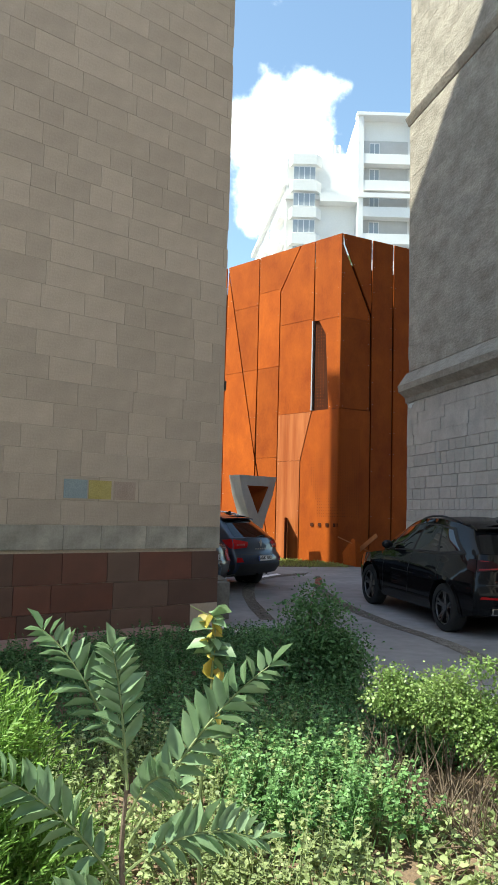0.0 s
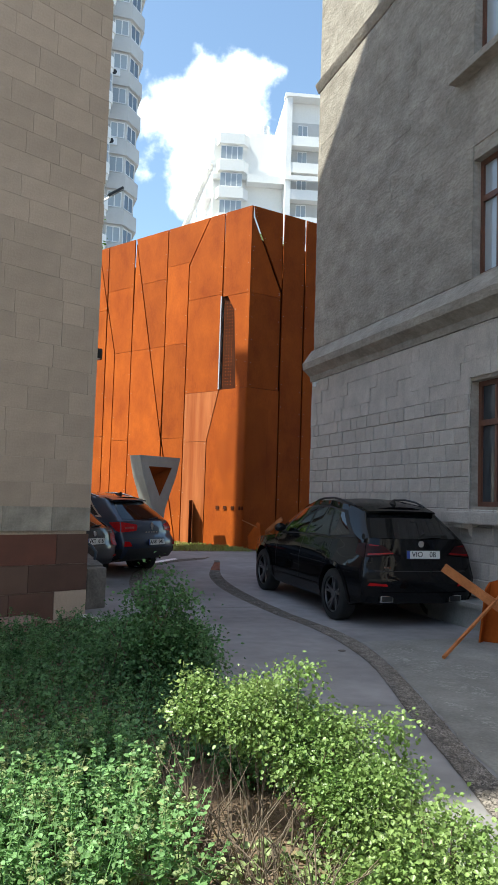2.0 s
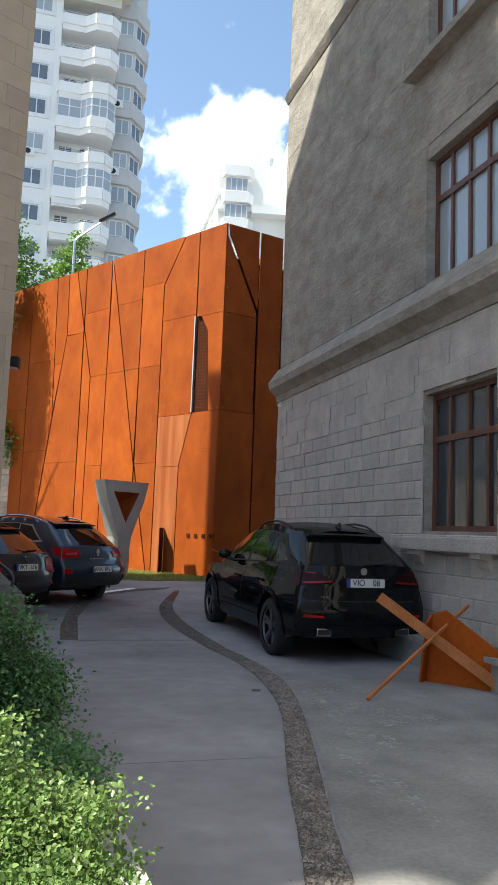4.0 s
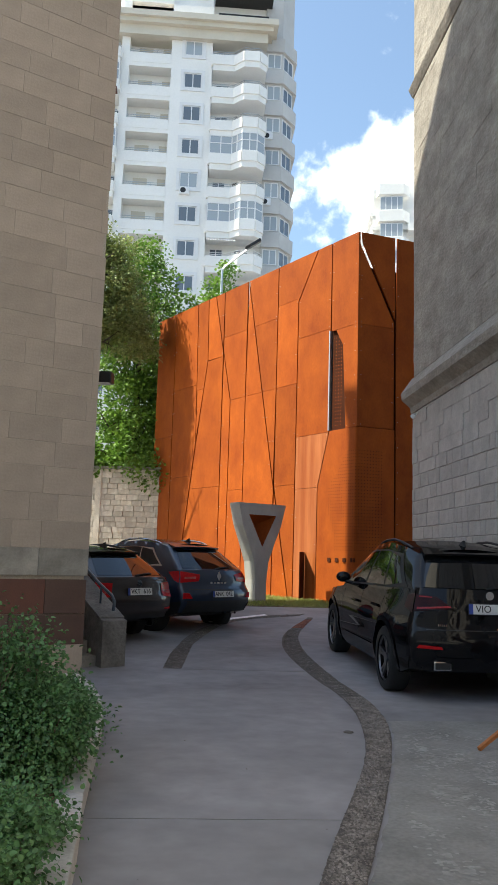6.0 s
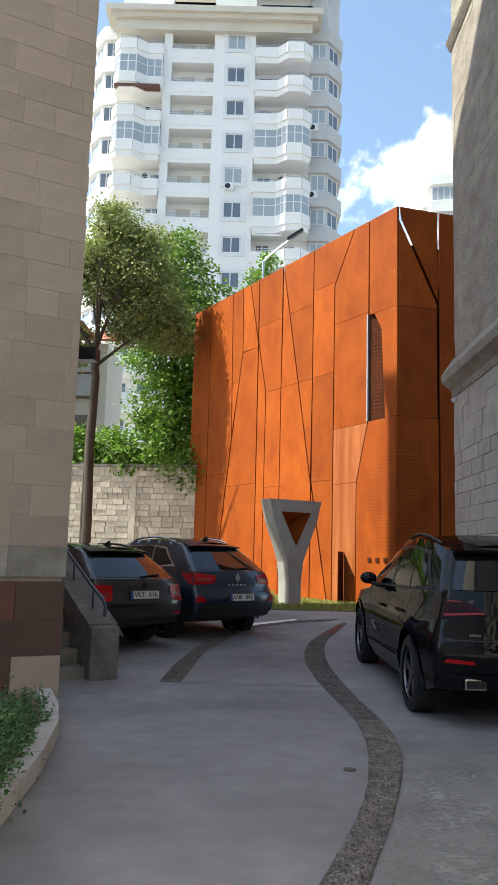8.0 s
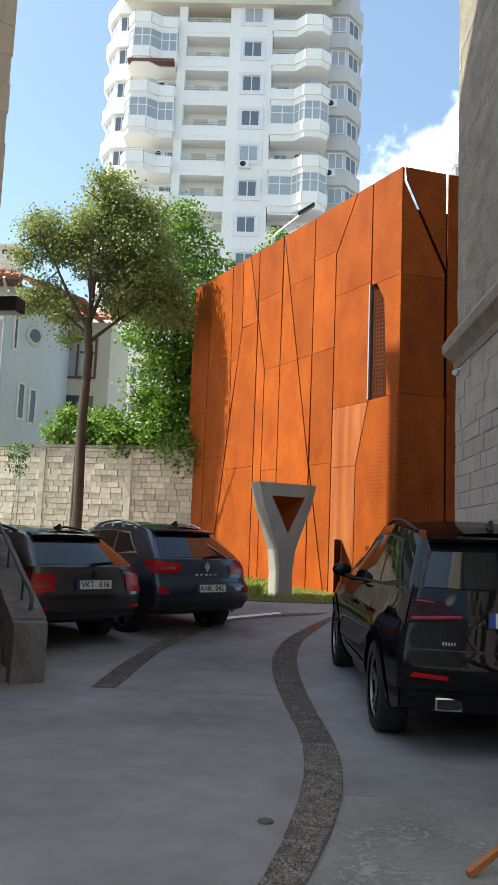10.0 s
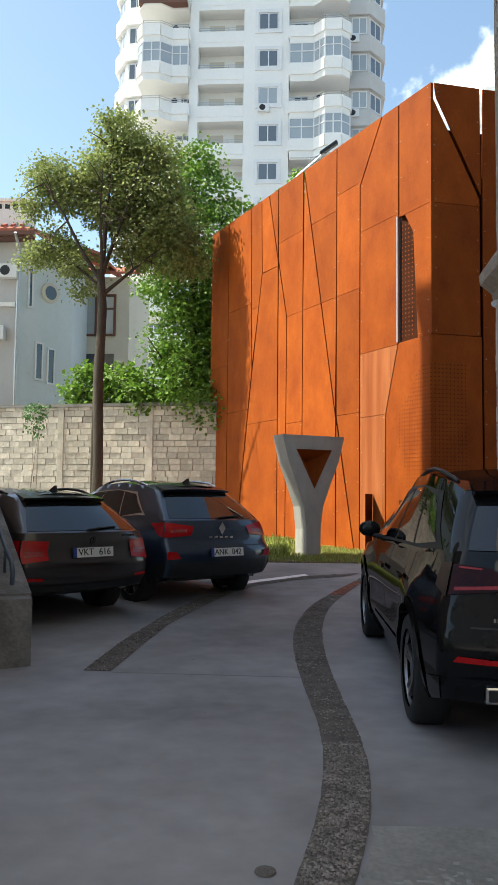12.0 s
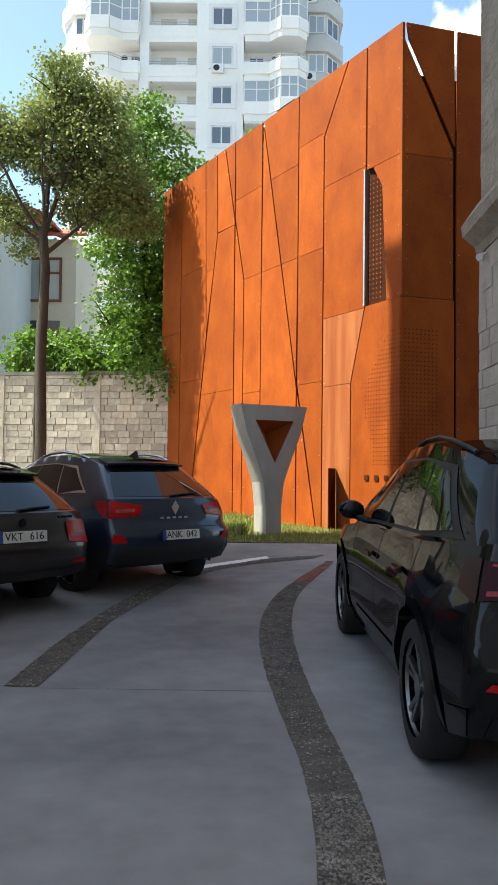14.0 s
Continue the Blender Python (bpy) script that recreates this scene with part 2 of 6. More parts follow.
def ground_z(y):
    return 0.043 * min(max(y - 12, 0), 8.5)


# ---- ground ----
bm = bmesh.new()
ys = [-1500, -40, 0, 6, 12, 15, 18, 20.5, 24, 40, 1500]
xs = [-1500, -40, 0, 10, 40, 1500]
gv = [[bm.verts.new((x, y, ground_z(y))) for x in xs] for y in ys]
for i in range(len(ys) - 1):
    for j in range(len(xs) - 1):
        bm.faces.new((gv[i][j], gv[i][j + 1], gv[i + 1][j + 1], gv[i + 1][j]))
structure("ground", bm, M_CONCRETE, "worn grey concrete driveway sloping gently up", "ground")


# ---- left building, turned 30 degrees ----
LEFT = pose(1.8, 11.66, 0, 0, 0, 30)          # local -x along the front, +y along the flank
LEFT_H, LEFT_DEPTH, LEFT_LEN = 22.4, 11.7, 14.15
bm = boxes(((-LEFT_LEN, 0.03, 0), (-0.03, LEFT_DEPTH, LEFT_H)), m=LEFT)
wall_left = structure("wall_left", bm, M_JOINT, "tall windowless limestone block wall of a neighbouring building", "wall")
bm = boxes(((-LEFT_LEN - 0.2, -0.12, LEFT_H), (0.12, LEFT_DEPTH + 0.2, LEFT_H + 0.25)), m=LEFT)
structure("roof_left", bm, M_GREYWALL, "flat roof edge of the limestone building", "roof")

# ---- right building ----
RX, RY = 7.4, 17.6


def wall_with_holes(bm, x0, x1, y0, y1, z0, z1, holes):
    """A wall slab between x0 and x1, with openings (ya, yb, za, zb) right through it."""
    cy = sorted({y0, y1, *[h[0] for h in holes], *[h[1] for h in holes]})
    cz = sorted({z0, z1, *[h[2] for h in holes], *[h[3] for h in holes]})
    for ya, yb in zip(cy, cy[1:]):
        for za, zb in zip(cz, cz[1:]):
            if not any(h[0] <= ya and yb <= h[1] and h[2] <= za and zb <= h[3] for h in holes):
                box(bm, (x0, ya, za), (x1, yb, zb))
    bmesh.ops.remove_doubles(bm, verts=bm.verts[:], dist=1e-4)
    return bm


RIGHT_WINDOWS = [(y, y + 1.78, z, h) for y in (9.45, 5.7, 2.0, -1.7) for z, h in ((1.70, 1.90), (5.22, 1.85), (8.6, 1.9), (12.2, 1.9))]
holes = [(a, b, z, z + h) for a, b, z, h in RIGHT_WINDOWS]
bm = wall_with_holes(bmesh.new(), RX, RX + 0.45, -12, RY, 0, 22, holes)
structure("wall_right", bm, M_TUFF_WALL, "rough grey and cream stone wall of a tall old building", "wall")
# solid black boxes; their colour gives the darkness of unlit rooms
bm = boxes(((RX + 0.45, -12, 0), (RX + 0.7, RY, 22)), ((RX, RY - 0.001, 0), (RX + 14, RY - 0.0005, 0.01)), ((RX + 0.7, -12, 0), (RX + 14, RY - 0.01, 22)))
structure("wall_right_inner", bm, M_DARK, "black filling behind the old building's windows, in place of unlit rooms", "wall")
bm = boxes(((RX + 0.45, RY - 0.008, 0), (RX + 14, RY, 22)))
structure("wall_right_end", bm, M_TUFF_WALL, "end wall of the tall old stone building", "wall")


def cornice(name, z, profile, label):
    bm = bmesh.new()
    pts = [(RX - d, -12, z + h) for d, h in profile]
    prism(bm, pts, (0, RY + 12 + profile[2][0], 0))
    bmesh.ops.recalc_face_normals(bm, faces=bm.faces[:])
    return structure(name, bm, M_TUFF_WALL, label, "cornice")


cornice("trim_lower_cornice", 4.45, [(-0.01, 0.0), (0.05, 0.0), (0.07, 0.12), (0.16, 0.2), (0.24, 0.26), (0.26, 0.40), (0.04, 0.72), (-0.01, 0.72)], "moulded stone string course between the storeys")
cornice("trim_upper_cornice", 11.35, [(-0.01, 0.0), (0.03, 0.0), (0.07, 0.07), (0.10, 0.13), (0.12, 0.18), (-0.01, 0.22)], "narrow weathered stone string course high on the wall")
bm = boxes(((RX - 0.45, -12, 0), (RX - 0.002, 12.6, 0.30)), ((RX - 0.5, -12, 0.30), (RX - 0.002, 12.6, 0.36)))
structure("trim_plinth", bm, M_SLAB, "low concrete plinth ledge along the stone wall", "plinth")

# ---- unseen plain walls added behind the walker to darken reflections and skylight ----
bm = boxes(((-30, -16.4, 0), (30, -16, 13.0)), ((-30.4, -16, 0), (-30, 3, 6.5)))
structure("wall_sky_block", bm, M_GREYWALL, "unseen plain wall added behind the walker to block skylight", "wall")

# ---- weathering steel building ----
RU = Vector((-0.513, 0.858, 0)).normalized()
RN = Vector((-0.858, -0.513, 0)).normalized()
RC = Vector((7.12, 21.81, 0))
RTOP, RBASE, RLEN = 10.06, 0.35, 10.8
RD = Vector((1.42, 0.42, 0)).normalized()      # the dark end wall's direction


def on_rust(u, z, out=0.0):
    p = RC + RU * u + RN * out
    return Vector((p.x, p.y, z))


bm = bmesh.new()
foot = [RC - RN * 0.12 + RU * 0.15, RC - RN * 0.12 + RU * (RLEN - 0.02), RC + RU * (RLEN - 0.02) + RD * 7, RC + RD * 7 + RU * 0.15]
prism(bm, [(p.x, p.y, 0.3) for p in foot], (0, 0, 8.9))
bmesh.ops.recalc_face_normals(bm, faces=bm.faces[:])
rust_building = thing("gallery_building", "modern building clad in orange weathering steel panels", "building", kind="structure", at=(0, 0, 0))
# core coloured dark, so that the gaps between panels look shaded
part("core_wall", bm, M_RUST_DARK_SHADED, rust_building)


def inset(poly, g, level=None):
    n, lines = len(poly), []
    area = sum(poly[i].x * poly[(i + 1) % n].y - poly[(i + 1) % n].x * poly[i].y for i in range(n))
    if area < 0:
        poly = poly[::-1]
    for i in range(n):
        p, q = poly[i], poly[(i + 1) % n]
        if (q - p).length < 1e-4:
            continue
        d = (q - p).normalized()
        lines.append((p + Vector((-d.y, d.x)) * (level if level and abs(d.y) < 0.2 else g), d))
    out = []
    for (p, d), (q, e) in zip(lines[-1:] + lines[:-1], lines):
        cr = d.x * e.y - d.y * e.x
        if abs(cr) < 1e-4:
            out.append(q)
        else:
            t = ((q - p).x * e.y - (q - p).y * e.x) / cr
            out.append(p + d * t)
    return out


# seams of the long side, from the near corner on: rows of (height, distance)
SEAMS = [
    [(RBASE, 0.0), (10.06, 0.0)],
    [(RBASE, 1.48), (3.37, 1.48), (4.85, 1.04), (10.06, 1.02)],
    [(RBASE, 2.46), (8.75, 2.46), (10.06, 1.61)],
    [(RBASE, 2.66), (3.45, 3.43), (10.06, 3.44)],
    [(RBASE, 3.44), (3.45, 3.45), (10.06, 4.98)],
    [(RBASE, 5.0), (10.06, 5.02)],
    [(RBASE, 5.85), (6.37, 5.85), (8.05, 6.33), (10.06, 6.36)],
    [(RBASE, 6.30), (8.05, 6.35), (10.06, 6.90)],
    [(RBASE, 8.78), (5.2, 7.85), (7.92, 7.28), (10.06, 7.35)],
    [(RBASE, 8.80), (5.2, 7.87), (10.06, 8.03)],
    [(RBASE, 9.48), (10.06, 9.52)],
    [(RBASE, 10.8), (10.06, 10.8)],
]
LEVELS = [[], [7.65, 4.82, 3.37], [8.85, 6.37, 3.5], [8.5, 6.37, 3.5], [6.37], [8.5, 6.37, 3.5], [8.05], [7.9, 3.66], [7.0], [7.2, 4.1], [5.6]]


def strip_panels(left, right, levels, lo, hi):
    """The outlines of one strip of cladding between two seams, cut at the levels."""
    cuts = [lo] + sorted(levels) + [hi]
    for a, b in zip(cuts, cuts[1:]):
        zl = sorted({a, b, *[z for z, _ in left if a < z < b]})
        zr = sorted({a, b, *[z for z, _ in right if a < z < b]})
        poly = [Vector((along(left, z), z)) for z in zl] + [Vector((along(right, z), z)) for z in reversed(zr)]
        clean = [p for i, p in enumerate(poly) if (p - poly[i - 1]).length > 0.09]
        if len(clean) > 2:
            yield clean


rivets = bmesh.new()


def rivet(p, n, r=0.009):
    a = n.orthogonal().normalized()
    b = n.cross(a)
    ring = [rivets.verts.new(p + (a * math.cos(t) + b * math.sin(t)) * r) for t in (k * math.pi / 3 for k in range(6))]
    top = rivets.verts.new(p + n * 0.012)
    for k in range(6):
        rivets.faces.new((ring[k], ring[(k + 1) % 6], top))


def panel(poly, place, out_dir, name="panel", material=M_RUST):
    """One cladding sheet, 40 mm thick, with a shadow gap round it."""
    q = inset(poly, 0.021, 0.005)
    bm = bmesh.new()
    prism(bm, [place(p.x, p.y) for p in q], out_dir * 0.04)
    bmesh.ops.recalc_face_normals(bm, faces=bm.faces[:])
    part(name, bm, material, rust_building)
    r = inset(poly, 0.07)
    for a, b in zip(r, r[1:] + r[:1]):
        if abs((b - a).x) < 0.5 * abs((b - a).y):
            for k in range(max(2, int((b - a).length / 0.62)) + 1):
                w = a.lerp(b, k / max(2, int((b - a).length / 0.62)))
                rivet(place(w.x, w.y) + out_dir * 0.04, out_dir)


panel([Vector((0, 7.56)), Vector((1.02, 7.56)), Vector((1.02, RTOP)), Vector((0, RTOP))], on_rust, RN)
panel([Vector((0, 4.85)), Vector((0.42, 4.85)), Vector((0.56, 7.1)), Vector((0.84, 7.56)), Vector((0, 7.56))], on_rust, RN)
for k in range(1, 11):
    for poly in strip_panels(SEAMS[k], SEAMS[k + 1], LEVELS[k], 5.25 if k == 8 else RBASE, RTOP):
        # lower panels of the second strip take the painted sheen
        panel(poly, on_rust, RN, material=M_RUST_SHEEN if k == 1 and max(p.y for p in poly) < 5 else M_RUST)


def on_end(w, z):
    p = RC + RD * w
    return Vector((p.x, p.y, z))


RDN = Vector((RD.y, -RD.x, 0))
END_SEAMS = [[(RBASE, 0.0), (9.5, 0.0), (10.06, 0.02)], [(RBASE, 1.06), (7.7, 1.06), (9.75, 0.03), (10.06, 0.03)], [(RBASE, 1.09), (7.7, 1.09), (10.06, 1.08)], [(RBASE, 1.9), (10.06, 1.9)], [(RBASE, 2.7), (10.06, 2.7)], [(RBASE, 4.5), (10.06, 4.5)], [(RBASE, 7.0), (10.06, 7.0)]]
SLIT = {1: (9.75, 0.05), 2: (10.06, 0.035), 3: (10.06, 0.03)}    # the free-standing parapet sheets part near the top
for k in range(6):
    at_z, apart = SLIT.get(k, (0, 0))
    first = [(z, w + (apart if z == at_z else 0)) for z, w in END_SEAMS[k]]
    for poly in strip_panels(first, END_SEAMS[k + 1], [7.55] if k == 0 else [], {0: 4.85, 1: 7.72}.get(k, RBASE), RTOP):
        panel(poly, on_end, RDN)

bm = bmesh.new()
bead = [RC + RU * 0.02 + RN * 0.041, RC + (RN + RDN) * 0.036, RC + RD * 0.02 + RDN * 0.041, RC + RU * 0.02 + RD * 0.02]
prism(bm, [(p.x, p.y, 4.86) for p in bead], (0, 0, RTOP - 4.87))
bmesh.ops.recalc_face_normals(bm, faces=bm.faces[:])
part("corner_bead", bm, M_RUST, rust_building)

# the rounded lower corner, with its ledge
P0, P1 = RC + RU * 1.48 + RN * 0.05, RC + RD * 1.06 + RDN * 0.05


def corner_sheet(u, z, out=0.0):
    c = RC + (RN + RDN) * 0.06
    a = 0.06
    q0, q1 = c + (P0 - c) * a, c + (P1 - c) * a
    if u < 0.36:
        start = RC + RU * (along(SEAMS[1], z) - 0.02) + RN * 0.05
        p = start.lerp(q0, u / 0.36)
    elif u > 0.64:
        p = q1.lerp(P1, (u - 0.64) / 0.36)
    else:
        t = (u - 0.36) / 0.28
        p = q0 * (1 - t) ** 2 + c * (2 * t * (1 - t)) + q1 * t ** 2
    return Vector((p.x, p.y, z)) + RN * out


bm = bmesh.new()
zs = [RBASE, 2.2, 3.37, 4.1, 4.84]
cv = [[bm.verts.new(corner_sheet(i / 32, z)) for z in zs] for i in range(33)]
for i in range(32):
    for j in range(4):
        bm.faces.new((cv[i][j], cv[i + 1][j], cv[i + 1][j + 1], cv[i][j + 1]))
bc = bm.verts.new((RC.x + 0.1, RC.y + 0.5, 4.84))
for i in range(32):
    bm.faces.new((cv[i][4], cv[i + 1][4], bc))
bmesh.ops.recalc_face_normals(bm, faces=bm.faces[:])
part("corner_panel", bm, M_RUST, rust_building, "rounded perforated steel corner sheet", smooth=40)
# flat dark discs whose colour gives the shade of the punched holes
bm = bmesh.new()
even, run, last = [], 0.0, corner_sheet(0.1, 2.0)
for i in range(1, 900):
    here = corner_sheet(0.1 + 0.8 * i / 899, 2.0)
    run += (here - last).length
    last = here
    if run > 0.082:
        even.append(0.1 + 0.8 * i / 899)
        run = 0.0
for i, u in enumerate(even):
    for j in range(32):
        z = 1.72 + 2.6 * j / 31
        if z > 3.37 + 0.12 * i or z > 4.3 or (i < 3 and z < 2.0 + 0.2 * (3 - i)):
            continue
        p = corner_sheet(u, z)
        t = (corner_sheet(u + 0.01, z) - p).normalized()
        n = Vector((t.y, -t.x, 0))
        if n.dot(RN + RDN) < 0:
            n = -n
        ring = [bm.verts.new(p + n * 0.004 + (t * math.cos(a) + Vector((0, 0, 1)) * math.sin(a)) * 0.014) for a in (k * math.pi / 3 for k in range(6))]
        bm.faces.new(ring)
tagged(part("perforation", bm, M_RUST_DARK_SHADED, rust_building), kind="stuff")
# tall window slot with its steel reveal and perforated blade
bm = bmesh.new()
box(bm, (0, 0, 0), (0.04, 0.10, 2.72), Matrix.Translation(on_rust(1.03, 4.86, -0.03)) @ pose(0, 0, 0, 0, 0, math.degrees(math.atan2(RN.y, RN.x)) - 90))
part("window_reveal", bm, M_STEEL, rust_building, "pale steel window reveal")
bm = bmesh.new()
a, b = on_rust(1.0, 4.86, -0.02), on_rust(0.45, 4.86, -0.11)
prism(bm, [a, b, b + Vector((0, 0, 2.7)), a + Vector((0, 0, 2.7))], RN * 0.01)
# the recess shade on the blade is in its dark colour
part("window_blade", bm, M_RUST_DARK_SHADED, rust_building, "perforated steel window blade, shade put into its dark colour")
bm = bmesh.new()
for i in range(4):
    for j in range(26):
        p = on_rust(0.95 - 0.09 * i, 4.98 + 0.095 * j, 0.0) - RN * (0.002 + 0.0148 * i - 0.004) 
        ring = [bm.verts.new(p + (RU * math.cos(t) + Vector((0, 0, 1)) * math.sin(t)) * 0.016) for t in (k * math.pi / 3 for k in range(6))]
        bm.faces.new(ring)
tagged(part("perforation", bm, M_RUST, rust_building), kind="stuff")
for k in range(6):
    bm = bmesh.new()
    a = corner_sheet(0.12 + 0.075 * k, 1.42, 0.012)
    b = corner_sheet(0.12 + 0.075 * k + 0.03, 1.42, 0.012)
    prism(bm, [a, b, b + Vector((0, 0, 0.10)), a + Vector((0, 0, 0.10))], RN * 0.01)
    bmesh.ops.recalc_face_normals(bm, faces=bm.faces[:])
    part("sign_bar", bm, M_RUST_DARK_SHADED, rust_building)
tagged(part("rivets", rivets, M_STEEL, rust_building), kind="stuff")
bm = boxes(((0, 0, 0), (0.02, 0.42, 1.3)), m=Matrix.Translation(on_rust(1.95, RBASE, 0.05)) @ pose(0, 0, 0, 0, 0, math.degrees(math.atan2(RN.y, RN.x)) - 55))
part("door_leaf", bm, M_RUST_DARK_SHADED, rust_building, "dark open steel hatch")

# ---- stone boundary wall ----
SW = pose(2.6, 30.5, 0, 0, 0, 171)             # local +x runs to the left of the lot
SW_L, SW_TOP, SW_BASE = 20.0, 4.45, 0.5
bm = boxes(((0, -0.3, SW_BASE), (SW_L, -0.03, SW_TOP)), m=SW)
wall_boundary = structure("wall_boundary", bm, M_JOINT, "old boundary wall of cut shell limestone blocks", "wall")
bm = boxes(((-0.0, -0.36, SW_TOP), (SW_L, 0.06, SW_TOP + 0.10)), m=SW)
part("coping", bm, M_SLAB, wall_boundary)
bm = boxes(((0, 0.0, SW_BASE), (SW_L, 0.30, 1.35)), m=SW)
part("footing", bm, M_SLAB, wall_boundary, "crumbling concrete footing")
for x in (2.9, 6.0, 9.0, 12.0):
    bm = boxes(((x, -0.02, SW_BASE), (x + 0.2, 0.04, SW_TOP)), m=SW)
    part("pier", bm, M_BRICK, wall_boundary)

# ---- Y-shaped sculpture ----
SC = pose(4.66, 22.1, 0.42, 0, 0, 30)
ysc = thing("sculpture", "tall cast concrete Y-shaped sculpture standing on grass before the steel facade", "sculpture", at=(4.66, 22.1, 0.42), rz=30)
HALF = [(-0.06, 0.16), (0.5, 0.165), (0.95, 0.22), (1.4, 0.39), (1.85, 0.58), (2.38, 0.72)]
TRI = [(-0.41, 2.10), (0.43, 2.10), (0.02, 1.30)]
TH = 0.46
bm = bmesh.new()
for s in (-1, 1):
    face = [(s * x, z) for z, x in HALF] + [(0.0, 2.38), (0.02, 2.10), TRI[0 if s < 0 else 1], TRI[2], (0.0, -0.06)]
    a = [bm.verts.new((x, -TH / 2, z)) for x, z in face]
    b = [bm.verts.new((x * 0.97, TH / 2, z)) for x, z in face]
    bm.faces.new(a)
    bm.faces.new(b[::-1])
    for i in range(len(face)):
        bm.faces.new((a[i], a[(i + 1) % len(face)], b[(i + 1) % len(face)], b[i]))
bmesh.ops.remove_doubles(bm, verts=bm.verts[:], dist=0.003)
dead = [f for f in bm.faces if all(abs(v.co.x) < 0.021 for v in f.verts) and abs(f.normal.x) > 0.5]
bmesh.ops.delete(bm, geom=dead, context="FACES_ONLY")
bmesh.ops.recalc_face_normals(bm, faces=bm.faces[:])
part("concrete_body", bm, M_CAST, ysc)
bm = bmesh.new()
tv = [bm.verts.new((x, -TH / 2 + 0.02, z)) for x, z in TRI]
ap = bm.verts.new((0.01, TH / 2 - 0.1, 1.86))
for i in range(3):
    bm.faces.new((tv[i], tv[(i + 1) % 3], ap))
part("rusty_inset", bm, M_RUST, ysc, "rusty steel pyramid recess")

# ---- tower ----
tower = thing("apartment_tower", "tall white apartment tower with stacked balconies", "building", kind="structure", at=(0, 63, 0))
FL = 2.9
bm = boxes(((-0.15, 0, 0), (3.24, 8, 47)), ((-4.25, 0, 0), (-3.6, 8, 47)), ((-3.6, 1.25, 0), (-0.15, 8, 47)), ((-8, 1.2, 0), (-4.25, 8, 56)), ((3.24, 1.2, 0), (7.75, 8, 56)), ((-4.2, 0.5, 47), (3.2, 8, 56)))
part("wall", bm, M_WHITE, tower)
bm = bmesh.new()
prism(bm, [(7.75, 1.0, 0), (9.2, 1.0, 0), (10.3, 2.4, 0), (10.3, 12, 0), (7.75, 12, 0)], (0, 0, 52))
part("wing_wall", bm, M_GREYWALL, tower, "grey rounded corner wing")
bm = bmesh.new()
prism(bm, [(-8, 1.4, 0), (-8, 12, 0), (-10.4, 12, 0), (-10.4, 3.2, 0), (-9.4, 1.6, 0)], (0, 0, 44))
bmesh.ops.recalc_face_normals(bm, faces=bm.faces[:])
part("wing_wall", bm, M_WHITE, tower)
bm = boxes(((-9.0, -1.2, 45.0), (8.6, 1.4, 45.5)), ((-8.6, -0.9, 44.6), (8.2, 1.4, 45.0)), ((-8.2, -0.5, 43.75), (7.8, 1.4, 44.6)))
part("cornice", bm, M_BEIGE, tower)
bm = boxes(((3.3, -1.0, 48.0), (8.2, 1.2, 48.3)), ((3.6, -0.6, 45.5), (7.8, 1.2, 46.1)))
part("roof_canopy", bm, M_DARK, tower)


def tower_window(x0, x1, z0, z1, m, panes=2, glass=M_FARGLASS, surround=0.0):
    """A framed window on the plane y = 0 of m."""
    bm = bmesh.new()
    f = 0.07
    for a, b, c, d in ((x0, x0 + f, z0, z1), (x1 - f, x1, z0, z1), (x0 + f, x1 - f, z0, z0 + f), (x0 + f, x1 - f, z1 - f, z1)):
        box(bm, (a, -0.05, c), (b, 0.02, d), m)
    for k in range(1, panes):
        x = lerp(x0, x1, k / panes)
        box(bm, (x - 0.04, -0.05, z0 + f), (x + 0.04, 0.02, z1 - f), m)
    if surround:
        s = surround
        for a, b, c, d in ((x0 - s, x0 - 0.02, z0 - s, z1 + s), (x1 + 0.02, x1 + s, z0 - s, z1 + s), (x0 - 0.02, x1 + 0.02, z1 + 0.02, z1 + s), (x0 - 0.02, x1 + 0.02, z0 - s, z0 - 0.02)):
            box(bm, (a, -0.09, c), (b, 0.02, d), m)
    w = part("window", bm, M_WHITEFRAME, tower)
    bm = boxes(((x0 + 0.03, -0.02, z0 + 0.03), (x1 - 0.03, -0.012, z1 - 0.03)), m=m)
    part("pane", bm, glass, w)


def rail(bm, pts, z, posts=True):
    for p, q in zip(pts, pts[1:]):
        for h in (0.0, 0.16):
            tube(bm, [(p[0], p[1], z + h), (q[0], q[1], z + h)], 0.025, 4)
        n = max(1, int((Vector(q) - Vector(p)).length / 0.9))
        for k in range(n + 1):
            w = Vector(p).lerp(Vector(q), k / n)
            tube(bm, [(w.x, w.y, z - 0.15), (w.x, w.y, z + 0.16)], 0.02, 4)


def air_unit(x, y, z):
    bm = bevelled(boxes(((x, y - 0.3, z), (x + 0.8, y, z + 0.6))), 0.03)
    u = part("air_unit", bm, M_WHITEFRAME, tower)
    bm = bmesh.new()
    bmesh.ops.create_circle(bm, cap_ends=True, radius=0.23, segments=14, matrix=Matrix.Translation((x + 0.3, y - 0.305, z + 0.3)) @ pose(0, 0, 0, 90))
    part("fan_grille", bm, M_DARK, u)


